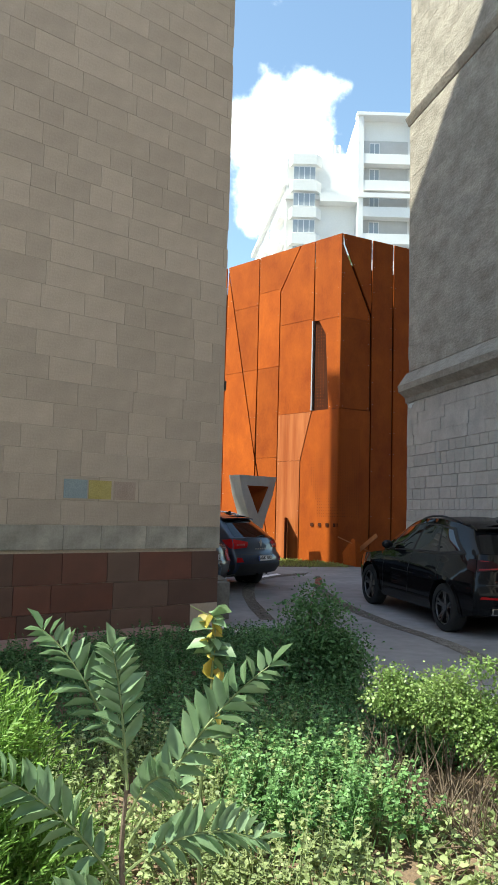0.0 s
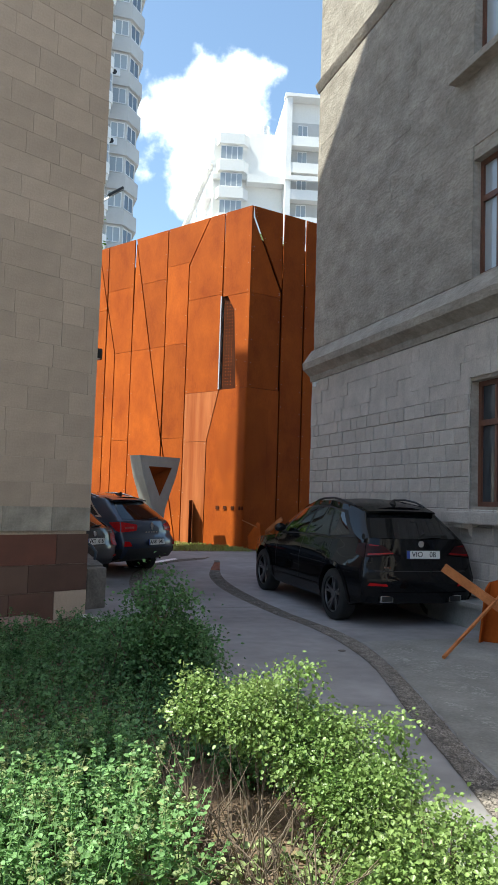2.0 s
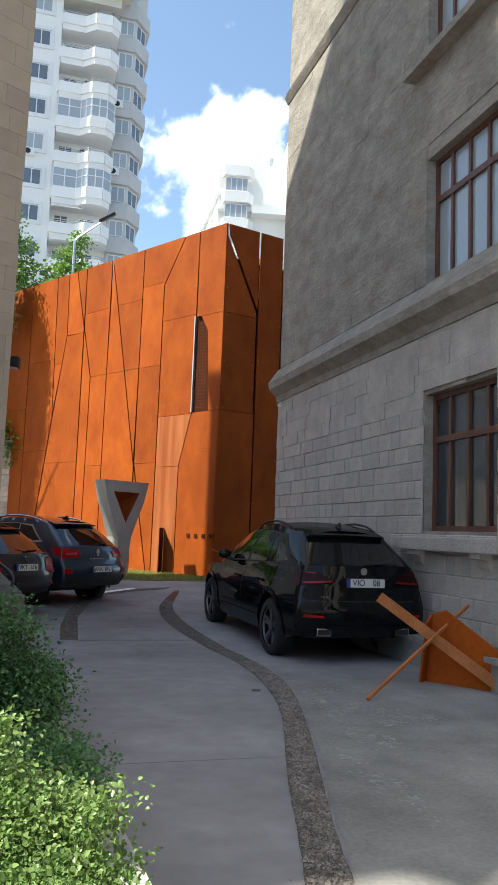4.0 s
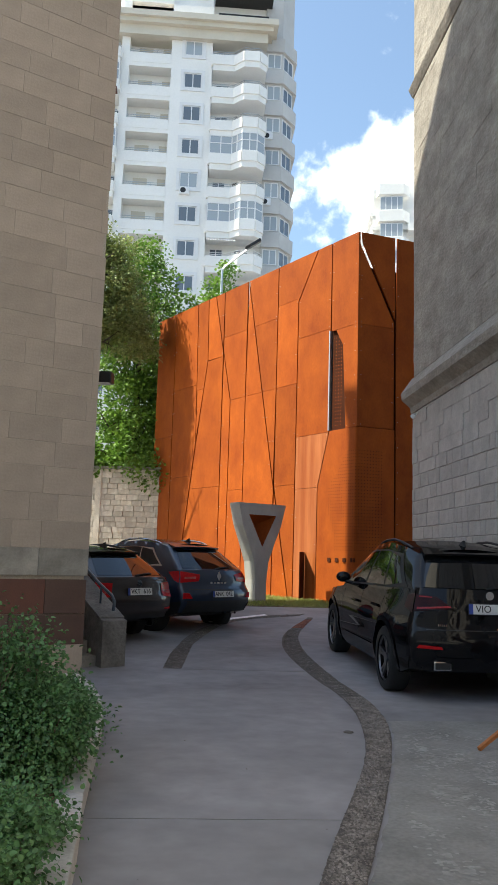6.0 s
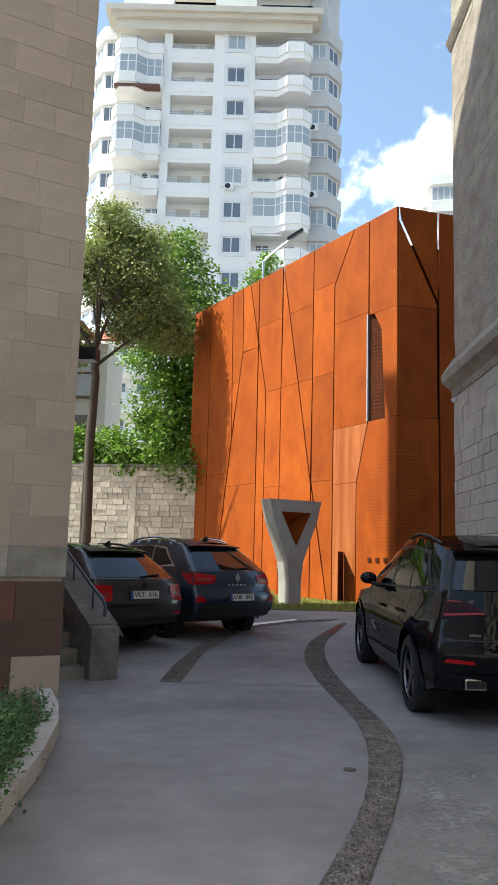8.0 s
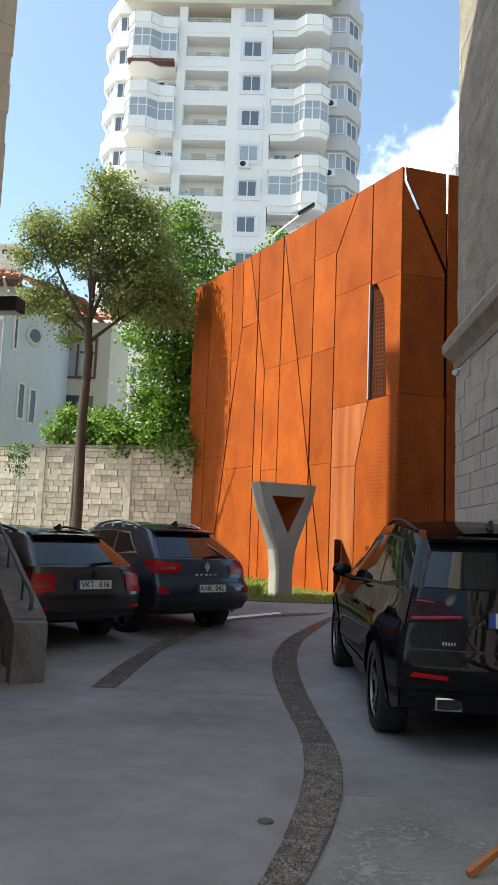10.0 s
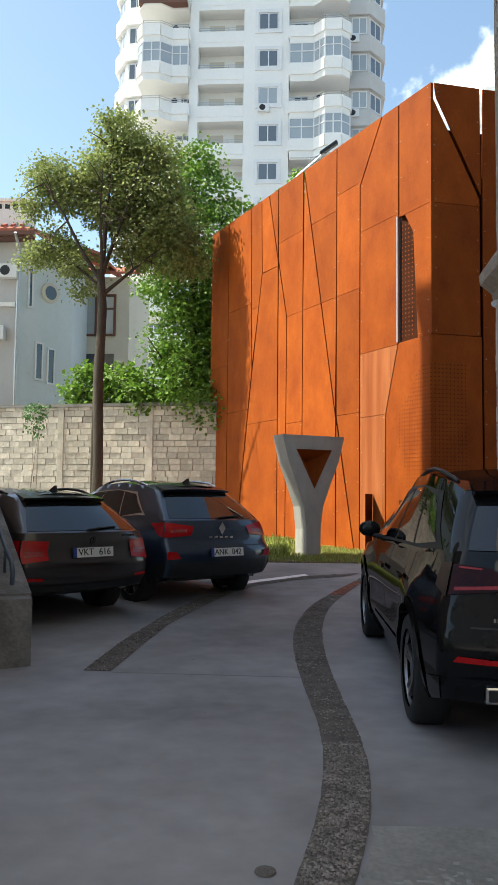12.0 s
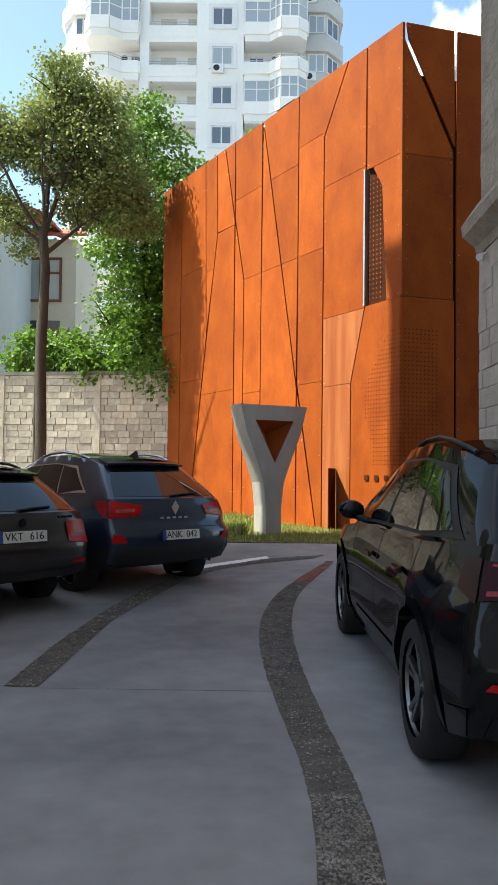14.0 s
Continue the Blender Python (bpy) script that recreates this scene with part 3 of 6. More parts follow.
BAY_R = [(3.3, 0.0), (3.3, -0.35), (5.1, -0.35), (5.9, -1.15), (7.1, -1.15), (7.75, -0.5), (7.75, 0.0)]
BAY_L = [(-4.3, 0.0), (-4.3, -0.45), (-5.5, -0.45), (-6.3, -1.1), (-7.6, -1.1), (-8.1, -0.4), (-8.1, 0.3)]
GLAZED_R = {3, 5, 8}
GLAZED_L = {1, 3}
for k in range(-4, 15):
    zc = 43.1 - FL * k                       # centre of the window band of this storey
    zf = zc - 1.55                           # its floor
    if zf < 0:
        continue
    if k >= 0 or k < -1:
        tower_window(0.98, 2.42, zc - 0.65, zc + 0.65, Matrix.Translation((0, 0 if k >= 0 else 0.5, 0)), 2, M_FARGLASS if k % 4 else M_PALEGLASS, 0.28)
    # loggia
    bm = boxes(((-3.6, -0.02, zf - 0.35), (-0.15, 1.6, zf)), ((-3.6, -0.05, zf), (-0.15, 0.1, zf + 0.85)))
    b = part("balcony", bm, M_WHITE, tower)
    bm = bmesh.new()
    rail(bm, [(-3.55, 0.02), (-0.2, 0.02)], zf + 0.98)
    part("railing", bm, M_STEEL, b)
    bm = boxes(((-2.9, 1.2, zf + 0.05), (-1.75, 1.248, zf + 2.05)), ((-0.9, 1.2, zf + 0.05), (-0.25, 1.248, zf + 2.05)))
    part("balcony_door", bm, M_BEIGE, b)
    if k < 0:
        tower_window(3.9, 7.4, zc - 0.7, zc + 0.75, Matrix.Translation((0, 1.2, 0)), 4)
        continue
    # right bay balcony
    for plan, lit, side in ((BAY_R, GLAZED_R, 1), (BAY_L, GLAZED_L, -1)):
        bm = bmesh.new()
        prism(bm, [(x, y, zf - 0.45) for x, y in plan] + [(plan[-1][0], 1.25, zf - 0.45), (plan[0][0], 1.25, zf - 0.45)], (0, 0, 0.5))
        for (xa, ya), (xb, yb) in zip(plan, plan[1:]):
            d = Vector((xb - xa, yb - ya, 0)).normalized()
            nrm = Vector((d.y, -d.x, 0)) * (0.12 if side < 0 else -0.12)
            prism(bm, [(xa, ya, zf + 0.05), (xb, yb, zf + 0.05), (xb - nrm.x * side * side, yb - nrm.y, zf + 0.05), (xa - nrm.x, ya - nrm.y, zf + 0.05)], (0, 0, 0.85))
        bmesh.ops.recalc_face_normals(bm, faces=bm.faces[:])
        b = part("balcony", bm, M_WHITE, tower)
        if k in lit:
            bm, gl = bmesh.new(), bmesh.new()
            for (xa, ya), (xb, yb) in zip(plan, plan[1:]):
                n = max(1, round(math.hypot(xb - xa, yb - ya) / 0.75))
                for i in range(n):
                    p, q = Vector((xa, ya, 0)).lerp(Vector((xb, yb, 0)), i / n), Vector((xa, ya, 0)).lerp(Vector((xb, yb, 0)), (i + 1) / n)
                    tube(bm, [(p.x, p.y, zf + 0.9), (p.x, p.y, zf + 2.5)], 0.06, 4)
                for h in (0.95, 1.85, 2.48):
                    tube(bm, [(xa, ya, zf + h), (xb, yb, zf + h)], 0.05, 4)
                gl.faces.new([gl.verts.new(v) for v in ((xa, ya, zf + 0.9), (xb, yb, zf + 0.9), (xb, yb, zf + 2.5), (xa, ya, zf + 2.5))])
            g = part("window", bm, M_WHITEFRAME, tower)
            part("pane", gl, M_PALEGLASS, g)
        else:
            bm = bmesh.new()
            rail(bm, plan[1:-1], zf + 1.05)
            part("railing", bm, M_STEEL if k != 6 else M_WHITEFRAME, b)
            x0 = 3.6 if side > 0 else -5.4
            tower_window(x0, x0 + 1.1, zf + 0.9, zf + 2.1, Matrix.Translation((0, 1.2, 0)), 2)
            tower_window(x0 + side * 2.0, x0 + side * 2.0 + 1.2, zf + 0.2, zf + 2.1, Matrix.Translation((0, 1.2, 0)), 2)
            if k in (1, 2, 4):
                air_unit(x0 + (1.6 if side > 0 else -0.4), 1.2, zf + 1.5)
    # corner wings, with a proud spandrel band at each storey
    for plan in ([(7.76, 0.75), (9.32, 0.75), (10.6, 2.35), (10.6, 6), (7.76, 6)], [(-8.02, 1.1), (-9.5, 1.3), (-10.7, 3.1), (-10.7, 6), (-8.02, 6)]):
        bm = bmesh.new()
        prism(bm, [(x, y, zc + 0.85) for x, y in plan], (0, 0, 1.2))
        bmesh.ops.recalc_face_normals(bm, faces=bm.faces[:])
        part("spandrel", bm, M_GREYWALL if plan[0][0] > 0 else M_WHITE, tower)
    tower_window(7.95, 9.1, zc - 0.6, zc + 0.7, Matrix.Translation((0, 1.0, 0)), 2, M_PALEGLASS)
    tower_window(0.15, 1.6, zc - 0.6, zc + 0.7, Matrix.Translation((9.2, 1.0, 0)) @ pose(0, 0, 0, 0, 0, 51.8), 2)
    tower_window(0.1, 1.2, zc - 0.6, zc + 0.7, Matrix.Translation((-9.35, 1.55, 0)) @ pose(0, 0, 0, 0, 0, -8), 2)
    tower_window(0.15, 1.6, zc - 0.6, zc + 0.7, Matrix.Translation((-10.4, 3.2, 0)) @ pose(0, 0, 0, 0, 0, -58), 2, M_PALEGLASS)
    if k in (2, 4):
        air_unit(7.7, 0.9, zc - 1.4)
    if k == 4:
        air_unit(1.0, -0.02, zc - 1.3)
# brown soffit and awning
bm = boxes(((-8.0, -1.15, 43.1 - FL * 2 + 1.0), (-4.35, 0.2, 43.1 - FL * 2 + 1.25)))
part("soffit", bm, M_BROWNFRAME, tower, "dark brown balcony soffit")
bm = bmesh.new()
za = 43.1 - FL * 6 + 0.85
for i in range(18):
    x = 3.35 + i * 0.13
    prism(bm, [(x, -0.35, za), (x + 0.07, -0.35, za), (x + 0.07, -1.1, za - 0.45), (x, -1.1, za - 0.45)], (0, 0, 0.02))
part("awning", bm, M_WHITEFRAME, tower, "striped white awning")

# ---- white block behind ----
block = thing("apartment_block", "white apartment block with stepped terraces in the distance", "building", kind="structure", at=(24.5, 80, 0), rz=-12)
bm = boxes(((-3.6, 0.2, 0), (0, 12, 40.6)), ((0, 0.5, 0), (4.0, 12, 41.5)), ((4.0, 0, 0), (12, 12, 45.0)), ((4.0, -0.2, 45.0), (12, 12, 45.5)))
prism(bm, [(-3.55, 0.25, 0), (-6.6, 25, 0), (-0.2, 25, 0), (-0.2, 0.25, 0)], (0, 0, 37.6))
prism(bm, [(-3.9, 0.15, 37.6), (-7.1, 25.3, 37.6), (-0.2, 25.3, 37.6), (-0.2, 0.15, 37.6)], (0, 0, 0.5))
bmesh.ops.recalc_face_normals(bm, faces=bm.faces[:])
part("wall", bm, M_WHITE, block)
tower_keep = tower
tower = block
SIDEW = pose(-6.6, 25, 0, 0, 0, -82.97)
for k in range(1, 11):
    z0 = 37.6 - k * 2.95
    for x in (3.0, 8.0, 13.0, 18.0):
        tower_window(x, x + 1.5, z0 + 0.7, z0 + 2.2, SIDEW, 2, M_PALEGLASS)
    bm = boxes(((20.4, -0.7, z0 - 0.5), (24.2, 0.0, z0 + 0.6)), m=SIDEW)
    part("balcony", bm, M_WHITE, block)
    bm = boxes(((9.9, -0.6, z0 - 0.5), (12.6, 0.0, z0 + 0.6)), m=SIDEW)
    part("balcony", bm, M_WHITE, block)
for k in range(11):
    z0 = 40.9 - k * 2.95
    bm = bmesh.new()
    plan = [(-3.3, 0.0), (-3.0, -0.9), (-0.4, -0.9), (0.2, 0.0)] if k < 4 else [(-3.3, 0.0), (-2.8, -0.8), (-0.6, -0.8), (0.0, 0.0)]
    prism(bm, [(x, y, z0 - 1.35) for x, y in plan], (0, 0, 1.15))
    bmesh.ops.recalc_face_normals(bm, faces=bm.faces[:])
    part("balcony", bm, M_WHITE, block)
    if k:
        tower_window(-2.9, -0.5, z0 - 0.1, z0 + 1.4, Matrix.Translation((0, -0.7, 0)), 4, M_PALEGLASS)
    # flat grey panel on the white wall, painting in the loggia's shade
    bm = boxes(((4.8, -0.02, z0 - 0.4), (9.6, 0.0, z0 + 1.9)))
    part("loggia_shade_panel", bm, M_GREYWALL, block)
    bm = boxes(((4.6, -1.2, z0 - 1.2), (9.8, -0.025, z0 - 1.0)), ((4.6, -1.2, z0 - 1.0), (9.8, -1.08, z0 - 0.1)))
    part("balcony", bm, M_WHITE, block)
    tower_window(5.4, 6.5, z0 + 0.1, z0 + 1.6, Matrix.Translation((0, -0.04, 0)), 2, M_PALEGLASS)
for x0, x1 in ((4.0, 4.6), (9.8, 12.0)):
    part("pier", boxes(((x0, -1.25, 0), (x1, -0.005, 45.0))), M_WHITE, block)
part("eave", boxes(((3.8, -1.5, 45.0), (12.2, -0.21, 45.35))), M_WHITE, block)
bm = boxes(((0, -0.9, 35.5), (3.99, 0.5, 36.3)), ((-3.7, -0.3, 35.9), (-0.01, 0.19, 36.3)), ((4.0, -1.55, 35.8), (12.2, -1.26, 36.3)))
part("cornice", bm, M_WHITE, block)
bm = bmesh.new()
bmesh.ops.create_cone(bm, cap_ends=True, segments=14, radius1=0.45, radius2=0.45, depth=2.0, matrix=Matrix.Translation((2.2, 3, 42.5)))
part("chimney", bm, M_STEEL, block)
tower = tower_keep


# ---- cars ----
M_PAINT_BLACK = mat("black_car_paint", (0.006, 0.006, 0.007), (0.009, 0.009, 0.010), 3, 200, 0.5, 0.0, 0, coat=0.55, speckle=0.1, spec=0.0)
M_PAINT_BLUE = mat("dark_blue_car_paint", (0.009, 0.020, 0.044), (0.013, 0.027, 0.058), 3, 200, 0.4, 0.3, 0, coat=1.0, speckle=0.1)
M_PAINT_BROWN = mat("dark_brown_car_paint", (0.018, 0.012, 0.011), (0.026, 0.018, 0.016), 3, 200, 0.4, 0.3, 0, coat=1.0, speckle=0.1)
M_CARGLASS = mat("dark_car_glass", (0.006, 0.007, 0.008), (0.008, 0.009, 0.010), 2, 30, 0.02, 0, 0, speckle=0.02, spec=0.6)
M_TYRE = mat("tyre_rubber", (0.012, 0.012, 0.012), (0.024, 0.023, 0.022), 8, 80, 0.9, 0, 0.2)
M_TRIM = mat("black_car_trim", (0.012, 0.012, 0.013), (0.02, 0.02, 0.021), 8, 120, 0.6, 0, 0.05)
M_CHROME = mat("chrome", (0.62, 0.62, 0.63), (0.7, 0.7, 0.71), 8, 60, 0.15, 1.0, 0, speckle=0.03)
M_ALLOY = mat("alloy_rim", (0.22, 0.22, 0.225), (0.32, 0.32, 0.325), 8, 60, 0.3, 0.9, 0)
M_REDLAMP = mat("red_lamp", (0.36, 0.004, 0.007), (0.50, 0.008, 0.011), 12, 60, 0.25, 0, 0, coat=0.15, spec=0.3)
M_DARKLAMP = mat("smoked_red_lamp", (0.016, 0.003, 0.004), (0.035, 0.005, 0.006), 12, 60, 0.3, 0, 0, coat=0.05, spec=0.12)
M_CLEARLAMP = mat("clear_lamp", (0.24, 0.03, 0.03), (0.42, 0.10, 0.10), 12, 60, 0.25, 0, 0, coat=0.15, spec=0.3)
M_SMOKELENS = mat("smoked_lens", (0.22, 0.008, 0.010), (0.34, 0.018, 0.02), 12, 60, 0.25, 0, 0, coat=0.15, spec=0.3)
M_PLATE = mat("number_plate_white", (0.62, 0.62, 0.60), (0.70, 0.70, 0.68), 6, 60, 0.4, 0, 0, speckle=0.05)
M_PLATEBLUE = mat("number_plate_blue", (0.02, 0.05, 0.25), (0.03, 0.07, 0.32), 6, 60, 0.4, 0, 0)


def text_mesh(name, body, size, material, parent, m, depth=0.002):
    c = bpy.data.curves.new(name, "FONT")
    c.body, c.size, c.extrude, c.align_x, c.align_y = body, size, depth, "CENTER", "CENTER"
    tmp = bpy.data.objects.new(name, c)
    me = bpy.data.meshes.new_from_object(tmp)
    bpy.data.objects.remove(tmp)
    me.transform(m)
    me.materials.append(material)
    ob = new(name, me)
    ob.parent = parent
    return ob


def wheel(car_thing, x, y, r, side):
    """One wheel, side -1 left or 1 right."""
    w = 0.235
    bm = bmesh.new()
    prof = [(0.70, -w / 2), (0.93, -w / 2), (0.985, -w / 2 + 0.02), (1.0, -w / 2 + 0.05), (1.0, w / 2 - 0.05), (0.985, w / 2 - 0.02), (0.93, w / 2), (0.70, w / 2)]
    n = 40
    rings = [[bm.verts.new((x + side * d, y + r * q * math.cos(2 * math.pi * k / n), r + r * q * math.sin(2 * math.pi * k / n))) for q, d in prof] for k in range(n)]
    for k in range(n):
        a, b = rings[k], rings[(k + 1) % n]
        for i in range(len(prof) - 1):
            bm.faces.new((a[i], a[i + 1], b[i + 1], b[i]))
    bmesh.ops.recalc_face_normals(bm, faces=bm.faces[:])
    tyre_name = part("wheel", bm, M_TYRE, car_thing, smooth=50)
    bm = bmesh.new()
    xo = x + side * (w / 2 - 0.015)
    xi = x + side * (w / 2 - 0.10)
    ring = [(0.70, xo), (0.668, xo), (0.655, xo - side * 0.02)]
    rg = [[bm.verts.new((xx, y + r * q * math.cos(2 * math.pi * k / n), r + r * q * math.sin(2 * math.pi * k / n))) for q, xx in ring] for k in range(n)]
    for k in range(n):
        a, b = rg[k], rg[(k + 1) % n]
        for i in range(2):
            bm.faces.new((a[i], a[i + 1], b[i + 1], b[i]))
    for k in range(5):
        for off in (-0.16, 0.16):
            t = 2 * math.pi * k / 5 + off + 0.3
            t2 = 2 * math.pi * k / 5 + off * 0.45 + 0.3
            d, e = Vector((0, math.cos(t), math.sin(t))), Vector((0, math.cos(t2), math.sin(t2)))
            s = Vector((0, -math.sin(t), math.cos(t)))
            c = Vector((x, y, r))
            q = [c + e * r * 0.12 - s * 0.020, c + e * r * 0.12 + s * 0.020, c + d * r * 0.66 + s * 0.013, c + d * r * 0.66 - s * 0.013]
            q = [Vector((xo - side * 0.006 if i > 1 else xo - side * 0.03, p.y, p.z)) for i, p in enumerate(q)]
            prism(bm, q, (-side * 0.03, 0, 0))
    bmesh.ops.create_cone(bm, cap_ends=True, segments=16, radius1=r * 0.17, radius2=r * 0.15, depth=0.04, matrix=Matrix.Translation((xo - side * 0.03, y, r)) @ pose(0, 0, 0, 0, 90, 0))
    bmesh.ops.recalc_face_normals(bm, faces=bm.faces[:])
    part("rim", bm, M_ALLOY, tyre_name, "five double-spoke alloy rim")
    bm = bmesh.new()
    bmesh.ops.create_cone(bm, cap_ends=True, segments=24, radius1=r * 0.64, radius2=r * 0.64, depth=0.02, matrix=Matrix.Translation((xi, y, r)) @ pose(0, 0, 0, 0, 90, 0))
    part("brake_disc", bm, M_TRIM, tyre_name)


def car(label, at, rz, c, paint, plate):
    root = thing("car", label, "car", "parked cars", at=at, rz=rz)
    L, W, H, r = c["L"], c["W"], c["H"], c["r"]
    yR, yF = -L / 2 + 0.13, L / 2 - 0.2
    ax = (-L / 2 + c["ohr"], -L / 2 + c["ohr"] + c["wb"])
    ra = r + 0.065
    belt = c["belt"]

    def wide(y, z):
        t = y / (L / 2)
        k = max(0, (-t - 0.55) / 0.45) ** 2 * c.get("taper_r", 0.09) + max(0, (t - 0.55) / 0.45) ** 2 * 0.2
        w = W / 2 * (1 - k)
        w -= 0.07 * max(0, (0.55 - z) / 0.3) ** 1.5
        w -= 0.085 * max(0, (z - 0.68) / 0.4) ** 1.6
        w -= 0.018 * math.exp(-((z - 0.62) / 0.1) ** 2) * (1 if abs(t) < 0.55 else 0)
        for a in ax:
            w += 0.022 * math.exp(-((y - a) / 0.42) ** 2) * (1 if z < 0.85 else max(0, 1 - (z - 0.85) / 0.2))
        return w

    def low(y):
        z = along([(-L / 2, 0.40), (-L / 2 + 0.5, 0.28), (L / 2 - 0.5, 0.24), (L / 2, 0.32)], y)
        for a in ax:
            if abs(y - a) < ra:
                z = max(z, r + math.sqrt(ra * ra - (y - a) ** 2))
        return z

    def high(y):
        return along([(t * L / 2, z) for t, z in belt], y)

    def roff(z):
        return along(c["rear"], z)

    def side_pt(u, v, s, out=0.0):
        y = lerp(yR, yF, u)
        z = lerp(low(y), high(y), v)
        y += roff(z) * max(0, 1 - u * 6)
        return Vector((s * (wide(y, z) + out), y, z))

    def rear_pt(s, v, out=0.0):
        z = lerp(low(yR), high(yR), v)
        z += (1 - s * s) * c.get("rear_dip", 0.0) * v
        y = yR + roff(z)
        return Vector((s * wide(y, z), y - 0.13 * (1 - abs(s) ** 2.6) - out, z))

    cols = sorted({i / 48 for i in range(49)} | {(a + d * ra - yR) / (yF - yR) for a in ax for d in (-0.999, -0.97, -0.9, -0.75, -0.5, -0.25, 0, 0.25, 0.5, 0.75, 0.9, 0.97, 0.999)})
    cols = [u for u in cols if 0 <= u <= 1]
    bm = bmesh.new()
    for s in (-1, 1):
        g = [[bm.verts.new(side_pt(u, v / 10, s)) for v in range(11)] for u in cols]
        for a, b in zip(g, g[1:]):
            for j in range(10):
                bm.faces.new((a[j], b[j], b[j + 1], a[j + 1]))
        for a, b in zip(g, g[1:]):                     # the inner lip of the sill and arches
            p, q = a[0].co.copy(), b[0].co.copy()
            p.x, q.x = s * (abs(p.x) - 0.22), s * (abs(q.x) - 0.22)
            bm.faces.new((a[0], b[0], bm.verts.new(q), bm.verts.new(p)))
    grid(bm, lambda a, b: rear_pt(2 * a - 1, b), 24, 10)
    grid(bm, lambda a, b: Vector(((2 * a - 1) * wide(yF, lerp(low(yF), high(yF), b)), yF + 0.2 * (1 - abs(2 * a - 1) ** 2.4) - 0.1 * b * b, lerp(low(yF), high(yF), b))), 20, 8)
    # greenhouse
    g0, g1, w0, w1 = c["g0"], c["g1"], c["w0"], c["w1"]

    def roof_edge(u):
        return along(c["roof"], u)

    def gh_side(u, v, s, out=0.0):
        y = lerp(lerp(yR + g0, yR + g1, v), lerp(w0, w1, v), u)
        z = lerp(high(y), roof_edge(u), v)
        xb = wide(lerp(yR + g0, w0, u), high(y))
        xt = c["wroof"] * (1 - 0.10 * max(0, 0.25 - u) / 0.25 - 0.10 * max(0, u - 0.8) / 0.2)
        x = lerp(xb, xt, v ** 1.25)
        return Vector((s * (x + out), y, z + out * 0.3))

    def gh_rear(s, v, out=0.0):
        p = gh_side(0, v, 1)
        return Vector((s * p.x, p.y - lerp(0.13, 0.10, v) * (1 - abs(s) ** 2.6) - out, p.z + (1 - s * s) * 0.02 * v))

    def gh_front(s, v, out=0.0):
        p = gh_side(1, v, 1)
        return Vector((s * p.x, p.y + lerp(0.2, 0.12, v) * (1 - abs(s) ** 2.2) + out, p.z + out * 0.5 + (1 - s * s) * 0.02 * v))

    def roof_pt(u, s):
        p = gh_side(u, 1, 1)
        b = (1 - abs(s) ** 2.6)
        y = p.y - 0.10 * b * max(0, 1 - u * 4) + 0.12 * b * max(0, u * 4 - 3)
        return Vector((s * p.x, y, p.z + 0.045 * (1 - s * s) + 0.02 * (1 - s * s) * max(0, 1 - u * 6)))

    for s in (-1, 1):
        grid(bm, lambda a, b: gh_side(a, b, s), 30, 8)
    grid(bm, lambda a, b: gh_rear(2 * a - 1, b), 24, 8)
    grid(bm, lambda a, b: gh_front(2 * a - 1, b), 24, 6)
    grid(bm, lambda a, b: roof_pt(a, 2 * b - 1), 24, 14)
    grid(bm, lambda a, b: Vector(((2 * b - 1) * wide(lerp(w0, yF, a), high(lerp(w0, yF, a))), lerp(w0, yF - 0.1, a) + 0.2 * (1 - abs(2 * b - 1) ** 2.3), high(lerp(w0, yF, a)) + 0.06 * (1 - (2 * b - 1) ** 2) * (1 - a * 0.6))), 12, 14)
    bmesh.ops.remove_doubles(bm, verts=bm.verts[:], dist=0.012)
    bmesh.ops.recalc_face_normals(bm, faces=bm.faces[:])
    body = part("body", bm, paint, root, smooth=64)
    bm = boxes(((-W / 2 + 0.25, -L / 2 + 0.62, 0.27), (W / 2 - 0.25, L / 2 - 0.4, 0.6)))
    part("underbody", bm, M_TRIM, root)

    def patch(name, f, corners, material, n=(8, 4), parent=root, tag="", smooth=40):
        (a0, b0), (a1, b1), (a2, b2), (a3, b3) = corners      # bottom rear, bottom front, top front, top rear
        bm = bmesh.new()
        grid(bm, lambda p, q: f(lerp(lerp(a0, a1, p), lerp(a3, a2, p), q), lerp(lerp(b0, b1, p), lerp(b3, b2, p), q)), *n)
        return part(name, bm, material, parent, tag, smooth)

    for s in (-1, 1):
        if c.get("chrome"):
            patch("window_trim", lambda a, b: gh_side(a, b, s, 0.004), c["dlo"], M_CHROME, (16, 5))
        else:
            patch("window_trim", lambda a, b: gh_side(a, b, s, 0.004), c["dlo"], M_TRIM, (16, 5))
        for q in c["panes"]:
            patch("side_window", lambda a, b: gh_side(a, b, s, 0.008), q, M_CARGLASS, (8, 5))
        patch("sill_trim", lambda a, b: side_pt(a, b, s, 0.008), ((0.30, 0.0), (0.66, 0.0), (0.66, 0.22), (0.30, 0.22)), c.get("archmat", M_TRIM), (14, 3))
        for u in c["doors"]:
            patch("door_seam", lambda a, b: side_pt(a, b, s, 0.003), ((u, 0.2), (u + 0.0022, 0.2), (u + 0.0022, 1.0), (u, 1.0)), M_TRIM, (1, 10))
        for u in c["handles"]:
            h = side_pt(u, c.get("handle_v", 0.78), s, 0.03)
            bm = bevelled(boxes(((h.x - 0.014, h.y - 0.10, h.z - 0.016), (h.x + 0.014, h.y + 0.10, h.z + 0.016))), 0.008)
            part("door_handle", bm, paint, root)
